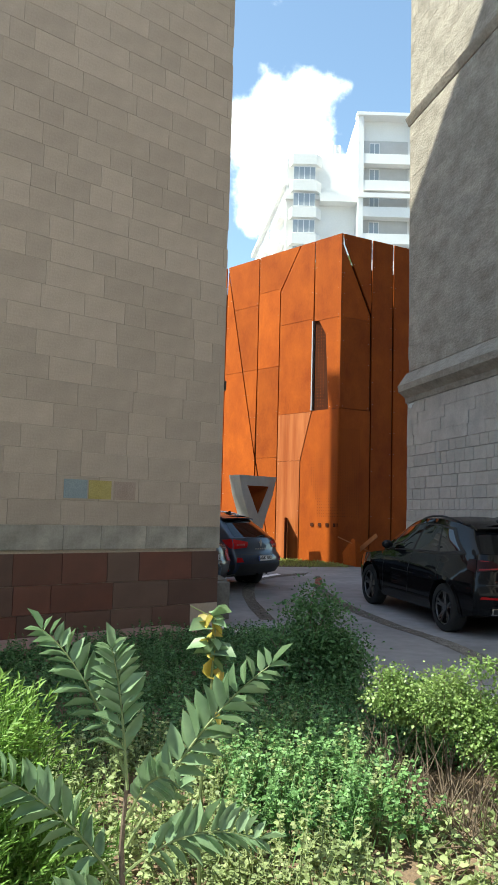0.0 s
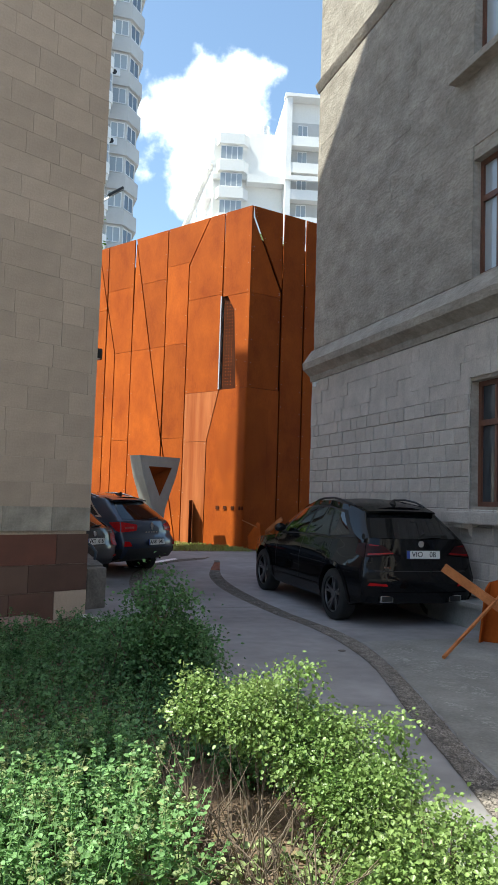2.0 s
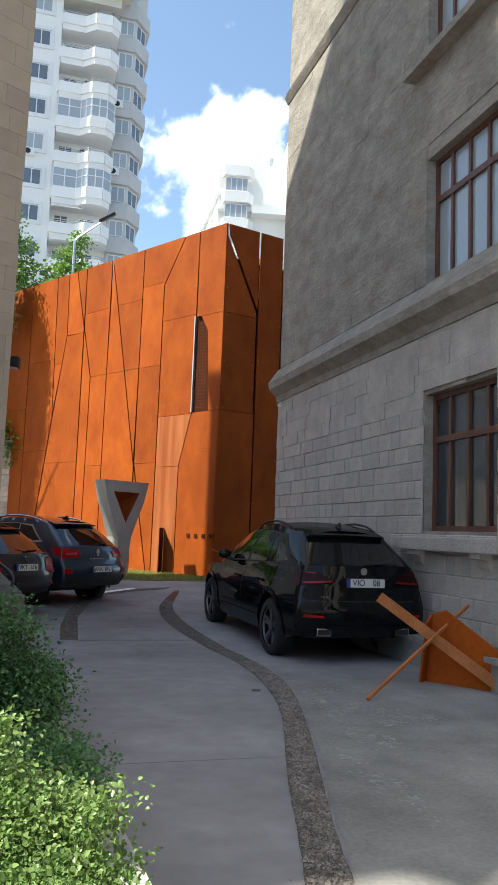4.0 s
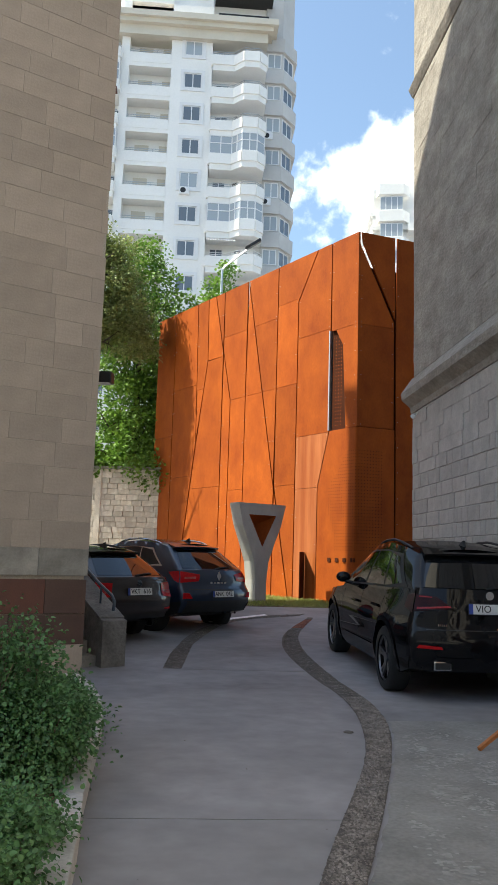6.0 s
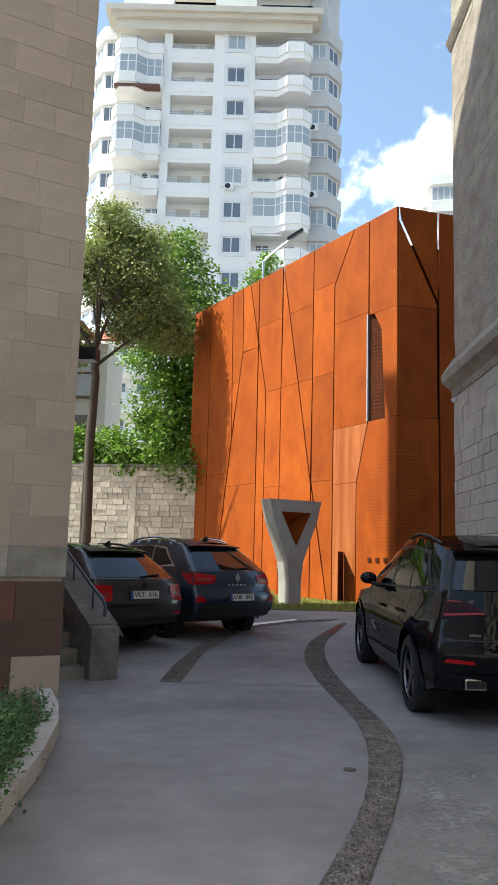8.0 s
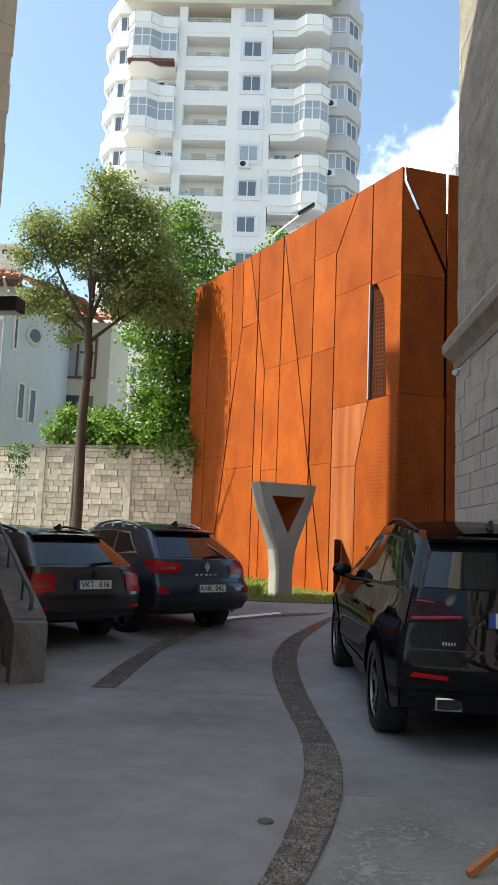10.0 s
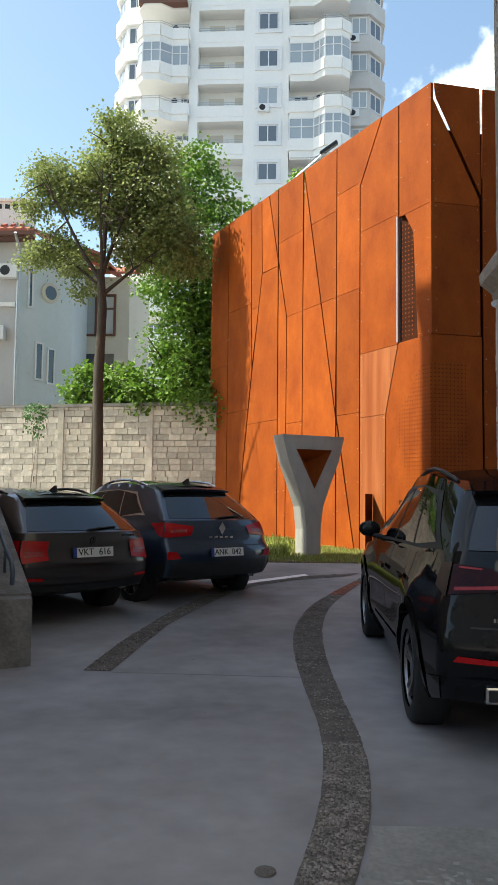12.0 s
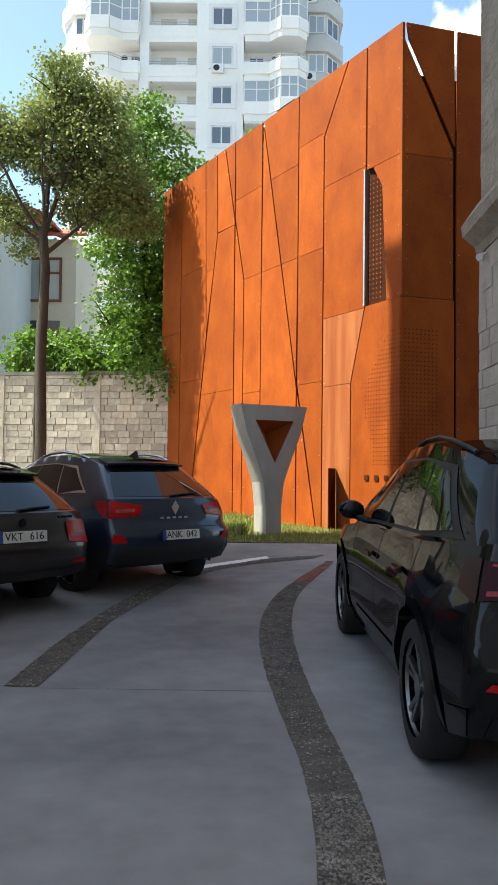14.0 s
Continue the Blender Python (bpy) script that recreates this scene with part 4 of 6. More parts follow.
        for a in ax:
            bm = bmesh.new()
            arc = [t for t in np.linspace(-0.12, math.pi + 0.12, 22)]
            pin = []
            for t in arc:
                y = a + ra * math.cos(t)
                z = r + ra * math.sin(t)
                y2, z2 = a + (ra + 0.055) * math.cos(t), r + (ra + 0.055) * math.sin(t)
                pin.append((bm.verts.new((s * (wide(y, z) + 0.012), y, z)), bm.verts.new((s * (wide(y2, z2) + 0.012), y2, z2)), bm.verts.new((s * (wide(y, z) - 0.2), y, z))))
            for p, q in zip(pin, pin[1:]):
                bm.faces.new((p[0], q[0], q[1], p[1]))
                bm.faces.new((p[2], q[2], q[0], p[0]))
            part("wheel_arch", bm, c.get("archmat", M_TRIM), root, smooth=40)
            wheel(root, s * (W / 2 - 0.125), a, r, s)
        # mirror
        m0 = gh_side(c.get("mirror_u", 0.86), 0.08, s)
        bm = bmesh.new()
        bmesh.ops.create_uvsphere(bm, u_segments=14, v_segments=8, radius=1.0, matrix=Matrix.Translation((m0.x + s * 0.125, m0.y + 0.05, m0.z + 0.07)) @ Matrix.Diagonal((0.105, 0.065, 0.075, 1)))
        tube(bm, [(m0.x - s * 0.02, m0.y, m0.z - 0.02), (m0.x + s * 0.12, m0.y + 0.04, m0.z + 0.03)], 0.028, 6)
        part("mirror", bm, paint, root, smooth=60)
        # roof rail
        bm = bmesh.new()
        rp = [gh_side(lerp(0.12, 0.80, k / 12), 1.0, s) for k in range(13)]
        tube(bm, [p + Vector((-s * 0.035, 0, 0.006 + 0.034 * min(1, 4 * min(k, 12 - k) / 12))) for k, p in enumerate(rp)], 0.017, 6)
        part("roof_rail", bm, c["railmat"], root, smooth=60)
    # rear glass, spoiler, lamps
    patch("rear_window", lambda a, b: gh_rear(a, b, 0.008), ((-0.9, 0.06), (0.9, 0.06), (0.84, 0.86), (-0.84, 0.86)), M_CARGLASS, (20, 6))
    patch("windscreen", lambda a, b: gh_front(a, b, 0.008), ((-0.9, 0.05), (0.9, 0.05), (0.88, 0.92), (-0.88, 0.92)), M_CARGLASS, (16, 6))
    bm = bmesh.new()
    pr = [(gh_rear(s, 0.93, 0.0), gh_rear(s, 1.0, 0.0)) for s in np.linspace(-0.92, 0.92, 17)]
    rows = [[bm.verts.new(p) for p in (lo + Vector((0, 0.0, 0)), lo + Vector((0, -0.07, 0.0)), lo + Vector((0, -0.085, 0.025)), hi + Vector((0, 0.12, 0.055)))] for lo, hi in pr]
    for a, b in zip(rows, rows[1:]):
        for j in range(3):
            bm.faces.new((a[j], b[j], b[j + 1], a[j + 1]))
    bm.faces.new(rows[0])
    bm.faces.new(rows[-1][::-1])
    bmesh.ops.recalc_face_normals(bm, faces=bm.faces[:])
    part("spoiler", bm, paint, root, smooth=50)
    for q in c["lamps_rear"]:
        for s in (-1, 1):
            patch("tail_lamp", lambda a, b: rear_pt(s * a, b, 0.014), q, c["lampmat"], (8, 4))
    for q in c["lamps_side"]:
        for s in (-1, 1):
            patch("tail_lamp", lambda a, b: side_pt(a, b, s, 0.010), q, c["lampmat"], (6, 4))
    for q in c.get("lamps_clear", []):
        for s in (-1, 1):
            patch("lamp_lens", lambda a, b: rear_pt(s * a, b, 0.018), q, c.get("lensmat", M_CLEARLAMP), (5, 2))
    patch("bumper_trim", lambda a, b: rear_pt(a, b, 0.012), ((-0.93, 0.0), (0.93, 0.0), (0.88, c["clad"]), (-0.88, c["clad"])), c.get("archmat", M_TRIM), (20, 4))
    for s in (-1, 1):
        patch("bumper_trim", lambda a, b: side_pt(a, b, s, 0.008), ((0.0, 0.0), (0.06, 0.0), (0.06, c["clad"]), (0.0, c["clad"])), c.get("archmat", M_TRIM), (4, 3))
        patch("reflector", lambda a, b: rear_pt(s * a, b, 0.018), c["reflector"], M_REDLAMP, (4, 2))
    for u0 in c.get("creases", []):
        patch("tailgate_seam", lambda a, b: rear_pt(a, b, 0.003), ((-0.82, u0), (0.82, u0), (0.82, u0 + 0.012), (-0.82, u0 + 0.012)), M_TRIM, (20, 1))
    # wiper
    bm = bmesh.new()
    tube(bm, [gh_rear(-0.02, 0.07, 0.03), gh_rear(0.25, 0.12, 0.03), gh_rear(0.52, 0.14, 0.025)], 0.011, 5)
    part("rear_wiper", bm, M_TRIM, root)
    # emblem and badge as plain shapes
    e = rear_pt(0.0, c["emblem_v"], 0.012)
    bm = bmesh.new()
    if c["emblem"] == "rhomb":
        prism(bm, [(e.x - 0.055, e.y, e.z), (e.x, e.y, e.z - 0.085), (e.x + 0.055, e.y, e.z), (e.x, e.y, e.z + 0.085)], (0, -0.012, 0))
    else:
        bmesh.ops.create_cone(bm, cap_ends=True, segments=20, radius1=0.046, radius2=0.046, depth=0.014, matrix=Matrix.Translation(e) @ pose(0, 0, 0, 90))
    bmesh.ops.recalc_face_normals(bm, faces=bm.faces[:])
    part("emblem", bm, M_CHROME, root)
    bs, bv, bw = c["badge"]
    e = rear_pt(bs, bv, 0.012)
    for k in range(5):
        bm = bmesh.new()
        x = e.x - bw / 2 + k * bw / 5
        y = rear_pt(x / wide(yR, e.z), bv, 0.008).y
        box(bm, (x, y - 0.004, e.z - 0.011), (x + bw / 8, y + 0.004, e.z + 0.011))
        part("badge_bar", bm, M_CHROME, root)
    # shark fin
    f = roof_pt(0.12, 0.0)
    bm = bmesh.new()
    prism(bm, [(f.x, f.y - 0.07, f.z - 0.01), (f.x, f.y + 0.13, f.z - 0.01), (f.x, f.y - 0.04, f.z + 0.065)], (0.03, 0, 0))
    bmesh.ops.recalc_face_normals(bm, faces=bm.faces[:])
    part("roof_antenna", bm, M_TRIM, root)
    # number plate
    p = rear_pt(0.0, c["plate_v"], 0.03)
    tilt = pose(p.x, p.y, p.z, 90 - c.get("plate_tilt", 6), 0, 0)
    bm = bevelled(boxes(((-0.27, -0.062, -0.012), (0.27, 0.062, 0.0)), m=tilt), 0.004, 1)
    pf = part("number_plate", bm, M_TRIM, root, "white number plate with black characters")
    bm = boxes(((-0.215, -0.053, 0.001), (0.26, 0.053, 0.004)), m=tilt)
    part("plate_face", bm, M_PLATE, pf)
    bm = boxes(((-0.26, -0.053, 0.001), (-0.216, 0.053, 0.004)), m=tilt)
    part("plate_band", bm, M_PLATEBLUE, pf)
    text_mesh("plate_text", plate[0], 0.105, M_TRIM, pf, tilt @ pose(-0.10, 0, 0.006))
    text_mesh("plate_text", plate[1], 0.105, M_TRIM, pf, tilt @ pose(0.145, 0, 0.006))
    if c.get("exhaust"):
        for s in (-1, 1):
            e = rear_pt(s * 0.62, 0.07, 0.02)
            bm = bevelled(boxes(((e.x - 0.10, e.y - 0.02, e.z - 0.05), (e.x + 0.10, e.y + 0.1, e.z + 0.05))), 0.02)
            ex = part("exhaust", bm, M_CHROME, root)
            bm = bevelled(boxes(((e.x - 0.085, e.y - 0.024, e.z - 0.036), (e.x + 0.085, e.y - 0.01, e.z + 0.036))), 0.006, 1)
            part("exhaust_opening", bm, M_TRIM, ex)
    return root


SUV = dict(L=4.74, W=1.90, H=1.70, r=0.37, ohr=0.97, wb=2.864, belt=[(-1, 1.25), (-0.8, 1.21), (-0.5, 1.15), (0.1, 1.09), (0.42, 1.04), (0.8, 0.93), (1, 0.78)],
           rear=[(0.35, 0.10), (0.5, 0.02), (0.72, 0.0), (0.85, 0.05), (1.0, 0.06), (1.15, 0.12), (1.26, 0.17)], g0=0.17, g1=0.66, w0=1.02, w1=0.30, wroof=0.655,
           roof=[(0, 1.60), (0.15, 1.665), (0.45, 1.71), (0.75, 1.68), (1, 1.60)], dlo=((0.07, 0.05), (0.95, 0.05), (0.93, 0.86), (0.17, 0.84)),
           panes=[((0.115, 0.14), (0.32, 0.09), (0.34, 0.80), (0.20, 0.76)), ((0.34, 0.09), (0.60, 0.09), (0.61, 0.82), (0.36, 0.81)), ((0.625, 0.09), (0.92, 0.09), (0.90, 0.80), (0.635, 0.82))],
           doors=[0.245, 0.475, 0.70], handles=[0.30, 0.52], railmat=M_TRIM, lampmat=M_DARKLAMP,
           lamps_rear=[((0.50, 0.765), (1.0, 0.72), (1.0, 0.92), (0.74, 0.90))], lamps_side=[((0.0, 0.70), (0.055, 0.78), (0.05, 0.93), (0.0, 0.93))],
           lamps_clear=[((0.55, 0.775), (0.97, 0.745), (0.97, 0.77), (0.55, 0.795)), ((0.80, 0.885), (0.96, 0.893), (0.96, 0.907), (0.80, 0.897))],
           clad=0.17, archmat=M_PAINT_BLACK, lensmat=M_SMOKELENS, reflector=((0.62, 0.27), (0.93, 0.28), (0.90, 0.32), (0.64, 0.305)), emblem="round", emblem_v=0.93, badge=(-0.62, 0.56, 0.10), plate_v=0.77, exhaust=True, creases=[0.50])
CROSS = dict(L=4.42, W=1.80, H=1.61, r=0.34, ohr=0.90, wb=2.646, belt=[(-1, 1.08), (-0.6, 1.08), (0.0, 1.00), (0.42, 0.98), (0.8, 0.90), (1, 0.76)],
             rear=[(0.35, 0.12), (0.5, 0.02), (0.7, 0.0), (0.82, 0.10), (0.95, 0.10), (1.1, 0.17)], g0=0.18, g1=0.66, w0=1.05, w1=0.22, wroof=0.64,
             roof=[(0, 1.47), (0.15, 1.53), (0.45, 1.57), (0.75, 1.54), (1, 1.46)], dlo=((0.12, 0.12), (0.95, 0.05), (0.93, 0.84), (0.20, 0.80)), chrome=True,
             panes=[((0.145, 0.20), (0.33, 0.11), (0.35, 0.78), (0.215, 0.73)), ((0.345, 0.10), (0.61, 0.09), (0.62, 0.80), (0.365, 0.79)), ((0.625, 0.09), (0.92, 0.09), (0.90, 0.78), (0.635, 0.80))],
             doors=[0.25, 0.475, 0.70], handles=[0.30, 0.52], railmat=M_CHROME, lampmat=M_REDLAMP,
             lamps_rear=[((0.58, 0.74), (1.0, 0.70), (1.0, 0.97), (0.54, 0.90))], lamps_side=[((0.0, 0.70), (0.03, 0.76), (0.075, 0.95), (0.0, 0.97))],
             lamps_clear=[((0.66, 0.80), (0.92, 0.79), (0.92, 0.84), (0.66, 0.85))],
             clad=0.28, reflector=((0.78, 0.34), (0.99, 0.33), (0.99, 0.47), (0.86, 0.46)), emblem="rhomb", emblem_v=0.86, badge=(0.0, 0.70, 0.42), plate_v=0.44, creases=[0.54])
WAGON = dict(L=4.69, W=1.82, H=1.50, r=0.325, ohr=1.02, wb=2.686, belt=[(-1, 1.00), (-0.5, 1.0), (0.1, 0.96), (0.42, 0.95), (0.8, 0.86), (1, 0.72)],
             rear=[(0.35, 0.10), (0.5, 0.02), (0.68, 0.0), (0.78, 0.05), (0.92, 0.06), (1.05, 0.12)], g0=0.12, g1=0.62, w0=1.0, w1=0.22, wroof=0.63,
             roof=[(0, 1.37), (0.15, 1.42), (0.45, 1.455), (0.75, 1.43), (1, 1.36)], dlo=((0.09, 0.08), (0.95, 0.05), (0.93, 0.86), (0.17, 0.84)), chrome=True,
             panes=[((0.12, 0.13), (0.33, 0.10), (0.35, 0.80), (0.19, 0.78)), ((0.345, 0.10), (0.61, 0.09), (0.62, 0.82), (0.365, 0.81)), ((0.625, 0.09), (0.92, 0.09), (0.90, 0.80), (0.635, 0.82))],
             doors=[0.25, 0.475, 0.70], handles=[0.30, 0.52], railmat=M_TRIM, lampmat=M_REDLAMP,
             lamps_rear=[((0.66, 0.55), (1.0, 0.50), (1.0, 0.88), (0.66, 0.86))], lamps_side=[((0.0, 0.50), (0.03, 0.54), (0.05, 0.88), (0.0, 0.88))],
             lamps_clear=[((0.72, 0.62), (0.96, 0.60), (0.96, 0.70), (0.72, 0.70))],
             taper_r=0.13, clad=0.12, reflector=((0.72, 0.20), (0.97, 0.20), (0.97, 0.26), (0.74, 0.25)), emblem="round", emblem_v=0.86, badge=(0.68, 0.93, 0.22), plate_v=0.66, creases=[0.38])
suv = car("glossy black sport utility car parked beside the stone wall", (6.20, 13.0, 0.045), 1.8, SUV, M_PAINT_BLACK, ("VIO", "08"))
suv.matrix_world = pose(6.20, 13.0, 0.045, 1.9, 0, 1.8)
car("dark blue crossover car with chrome roof rails", (2.05, 17.73, 0.15), 44, CROSS, M_PAINT_BLUE, ("ANK", "042"))
car("dark brown estate car with roof rails", (0.50, 16.15, 0.12), 49, WAGON, M_PAINT_BROWN, ("VKT", "616"))

# ---- driveway details ----
def bend(table, y):
    """The same, with its corners rounded off."""
    return sum(along(table, y + d) for d in (-0.5, -0.3, -0.1, 0.1, 0.3, 0.5)) / 6


STRIP_L = [(1.6, 1.9), (2.6, 2.55), (4.2, 3.08), (5.3, 3.44), (6.4, 3.75), (7.35, 4.07), (8.45, 4.42), (9.5, 4.61), (10.2, 4.69), (10.8, 4.71), (11.6, 4.68), (12.4, 4.58), (13.6, 4.48), (14.5, 4.47), (15.0, 4.50), (16.2, 4.68), (17.7, 5.18), (18.6, 5.5)]
STRIP_R = [(1.6, 2.2), (2.6, 2.85), (4.2, 3.38), (5.35, 3.66), (6.0, 3.86), (6.94, 4.17), (7.64, 4.38), (8.5, 4.63), (9.5, 4.87), (10.3, 4.96), (11.1, 4.96), (12.0, 4.89), (13.3, 4.79), (14.6, 4.77), (15.9, 4.88), (17.0, 5.14), (17.8, 5.36), (18.6, 5.62)]
BED_NEAR = [(12.7, 2.94), (13.5, 3.0), (14.7, 3.09), (15.8, 3.31), (16.9, 3.58), (17.7, 3.95), (18.2, 4.39), (18.8, 5.29)]
BED_FAR = [(12.7, 2.70), (13.86, 2.77), (15.36, 2.97), (16.5, 3.22), (17.5, 3.62), (18.0, 3.92), (18.74, 4.64), (19.18, 5.49)]


def ribbon(bm, a, b, lift):
    va, vb = [bm.verts.new((x, y, ground_z(y) + lift)) for x, y in a], [bm.verts.new((x, y, ground_z(y) + lift)) for x, y in b]
    for i in range(len(va) - 1):
        bm.faces.new((va[i], vb[i], vb[i + 1], va[i + 1]))


def pebbles(pts, parent, rng, size=(0.004, 0.012)):
    """Many small angular stones, in one mesh."""
    verts, faces = [], []
    base = np.array([(1, 0, 0), (-1, 0, 0), (0, 1, 0), (0, -1, 0), (0, 0, 1), (0, 0, -0.6)], float)
    tri = [(0, 2, 4), (2, 1, 4), (1, 3, 4), (3, 0, 4), (2, 0, 5), (1, 2, 5), (3, 1, 5), (0, 3, 5)]
    for x, y in pts:
        a = rng.uniform(0, 6.28)
        s = rng.uniform(*size) * np.array([rng.uniform(0.7, 1.5), rng.uniform(0.7, 1.2), rng.uniform(0.4, 0.8)])
        v = base * s * rng.uniform(0.8, 1.25, (6, 1))
        ca, sa = math.cos(a), math.sin(a)
        v = np.stack([v[:, 0] * ca - v[:, 1] * sa + x, v[:, 0] * sa + v[:, 1] * ca + y, v[:, 2] + ground_z(y) + 0.008], 1)
        k = len(verts)
        verts += v.tolist()
        faces += [(p + k, q + k, r + k) for p, q, r in tri]
    me = bpy.data.meshes.new("pebbles")
    me.from_pydata(verts, [], faces)
    me.materials.append(M_PEBBLE)
    ob = new("pebbles", me)
    ob.parent = parent
    return tagged(ob, kind="stuff")


rng = np.random.default_rng(4)
bm = bmesh.new()
ys = np.linspace(1.6, 18.6, 300)
wob = [0.007 * noise.noise(Vector((y * 5.1, 0, 2))) + 0.006 * noise.noise(Vector((y * 17.0, 3, 0))) for y in ys]
ribbon(bm, [(bend(STRIP_L, y) + w, y) for y, w in zip(ys, wob)], [(bend(STRIP_R, y) - w, y) for y, w in zip(ys, wob)], 0.004)
strip = structure("gravel_strip", bm, M_GRAVEL, "winding strip of dark gravel set in the concrete drive", "gravel")
pts = []
while len(pts) < 16000:
    y = rng.uniform(2.2, 18.1) if rng.random() < 0.35 else rng.uniform(3.5, 11)
    a, b = bend(STRIP_L, y) + 0.01, bend(STRIP_R, y) - 0.01
    pts.append((rng.uniform(a, b) + rng.normal(0, 0.004), y))
pebbles(pts, strip, rng)
bm = bmesh.new()
tt = np.linspace(0, 7, 40)
near = [(along(list(enumerate([x for _, x in BED_NEAR])), t), along(list(enumerate([y for y, _ in BED_NEAR])), t)) for t in tt]
far = [(along(list(enumerate([x for _, x in BED_FAR])), t), along(list(enumerate([y for y, _ in BED_FAR])), t)) for t in tt]
ribbon(bm, far, near, 0.004)
bed = structure("gravel_channel", bm, M_GRAVEL, "curved dark gravel channel beside the parked cars", "gravel")
pts = []
for k in range(2600):
    t = rng.uniform(0, 38.99)
    i, f = int(t), t % 1
    w = rng.random()
    pts.append(tuple(lerp(lerp(near[i][j], far[i][j], w), lerp(near[i + 1][j], far[i + 1][j], w), f) for j in (0, 1)))
pebbles(pts, bed, rng)
# reddish stones at the far end of the strip
M_REDSTONE = mat("red_stone", (0.20, 0.07, 0.045), (0.36, 0.15, 0.10), 8, 60, 0.9, 0, 0.1, island=0.4)
pts = []
for q in range(900):
    y = rng.uniform(16.9, 18.15)
    pts.append((rng.uniform(bend(STRIP_L, y) + 0.01, bend(STRIP_R, y) - 0.01), y))
red = pebbles(pts, strip, rng, (0.012, 0.024))
red.data.materials.clear()
red.data.materials.append(M_REDSTONE)
# older, paler slab to the right of the strip, with a flaking edge
bm = bmesh.new()
ys = np.linspace(1.6, 9.75, 120)
rag = [0.03 * noise.noise(Vector((y * 3.1, 0, 0))) + 0.025 * noise.noise(Vector((y * 9.0, 5, 0))) for y in ys]
ribbon(bm, [(bend(STRIP_R, y) + 0.02 + r, y) for y, r in zip(ys, rag)], [(6.85, y + 0.1) for y in ys], 0.006)
structure("pavement_slab", bm, M_OLDSLAB, "older rough concrete slab with pale flaking patches", "pavement")
frng = np.random.default_rng(14)
bm = bmesh.new()
FLAKES = ((4.95, 8.3, 0.24, 0.45), (4.75, 7.4, 0.16, 0.5), (5.3, 7.9, 0.28, 0.3), (4.35, 6.2, 0.09, 0.7), (5.2, 9.1, 0.25, 0.2))
STEP = 0.022
for a in range(int(1.9 / STEP)):
    for b in range(int(4.6 / STEP)):
        x, y = 4.0 + a * STEP, 5.2 + b * STEP
        if x < bend(STRIP_R, y) + 0.07:
            continue
        near_by = max(1.0 - ((x - cx) / rx) ** 2 * 0.35 - ((y - cy) / ry) ** 2 * 0.35 for cx, cy, rx, ry in FLAKES)
        grain = noise.noise(Vector((x * 5, y * 5, 1))) * 0.7 + noise.noise(Vector((x * 17, y * 17, 4))) * 0.6 + frng.normal(0, 0.30)
        if near_by + grain > 0.98:
            bm.faces.new([bm.verts.new((x + p * STEP, y + q * STEP, 0.0085)) for p, q in ((0, 0), (1, 0), (1, 1), (0, 1))])
bmesh.ops.remove_doubles(bm, verts=bm.verts[:], dist=0.002)
for v in bm.verts:
    v.co.x += frng.normal(0, 0.004)
    v.co.y += frng.normal(0, 0.004)
structure("pavement_flaking", bm, M_FLAKE, "pale flaking patches on the old slab", "pavement")
# crumbs and leaf litter on the drive
n = 46
lx, ly = frng.uniform(2.7, 6.4, n), frng.uniform(3.0, 15.0, n)
crumbs = [(x, y) for x, y in zip(lx, ly) if not (4.9 < x and 10.4 < y)]
pebbles(crumbs, bed, frng, (0.003, 0.008))
# expansion joints of the drive
bm = bmesh.new()
for y in (3.2, 6.93, 12.68):
    x0, x1 = along([(3.2, 2.5), (6.9, 2.45), (12.7, 2.95)], y), along(STRIP_L, y)
    box(bm, (x0, y - 0.003, ground_z(y) + 0.001), (x1, y + 0.003, ground_z(y) + 0.0035))
structure("trim_expansion_joints", bm, M_SLAB, "thin dark expansion joints across the concrete drive", "joint")
# stripe of sunlight on the drive, put in as a white strip
bm = bmesh.new()
q = [(3.08, 17.40), (3.22, 17.22), (4.66, 18.78), (4.60, 18.96)]
bm.faces.new([bm.verts.new((x, y, ground_z(y) + 0.006)) for x, y in q])
M_SUN_STRIPE = mat("sun_stripe_white", (0.74, 0.70, 0.68), (0.82, 0.79, 0.77), 4, 60, 0.8, 0, 0.05)
structure("painted_sun_stripe", bm, M_SUN_STRIPE, "short stripe of sunlight painted white on the drive", "marking")
# drain cover
bm = bmesh.new()
bmesh.ops.create_cone(bm, cap_ends=True, segments=24, radius1=0.045, radius2=0.043, depth=0.008, matrix=Matrix.Translation((4.43, 9.25, 0.006)))
tagged(mesh_ob("drain_cover", bm, M_GRAVEL), "small round dark drain cap in the concrete", "drain cover")

# ---- garden bed and kerb ----
KERB = [(1.78, 11.40), (2.02, 10.7), (2.20, 9.95), (2.33, 8.93), (2.40, 7.6), (2.44, 6.9), (2.50, 6.2), (2.55, 5.4), (2.60, 4.4), (2.62, 3.4), (2.45, 2.6), (2.0, 2.15), (1.2, 1.95), (-12.0, 1.95)]
kerb = thing("kerb", "chipped pale concrete kerb round the garden bed", "kerb", kind="structure")
M_KERB = mat("kerb_concrete", (0.40, 0.38, 0.35), (0.55, 0.53, 0.50), 2.5, 40, 0.9, 0, 0.3, rand=0.08, speckle=0.2)
pl = [Vector((x, y, 0)) for x, y in KERB[:13]]
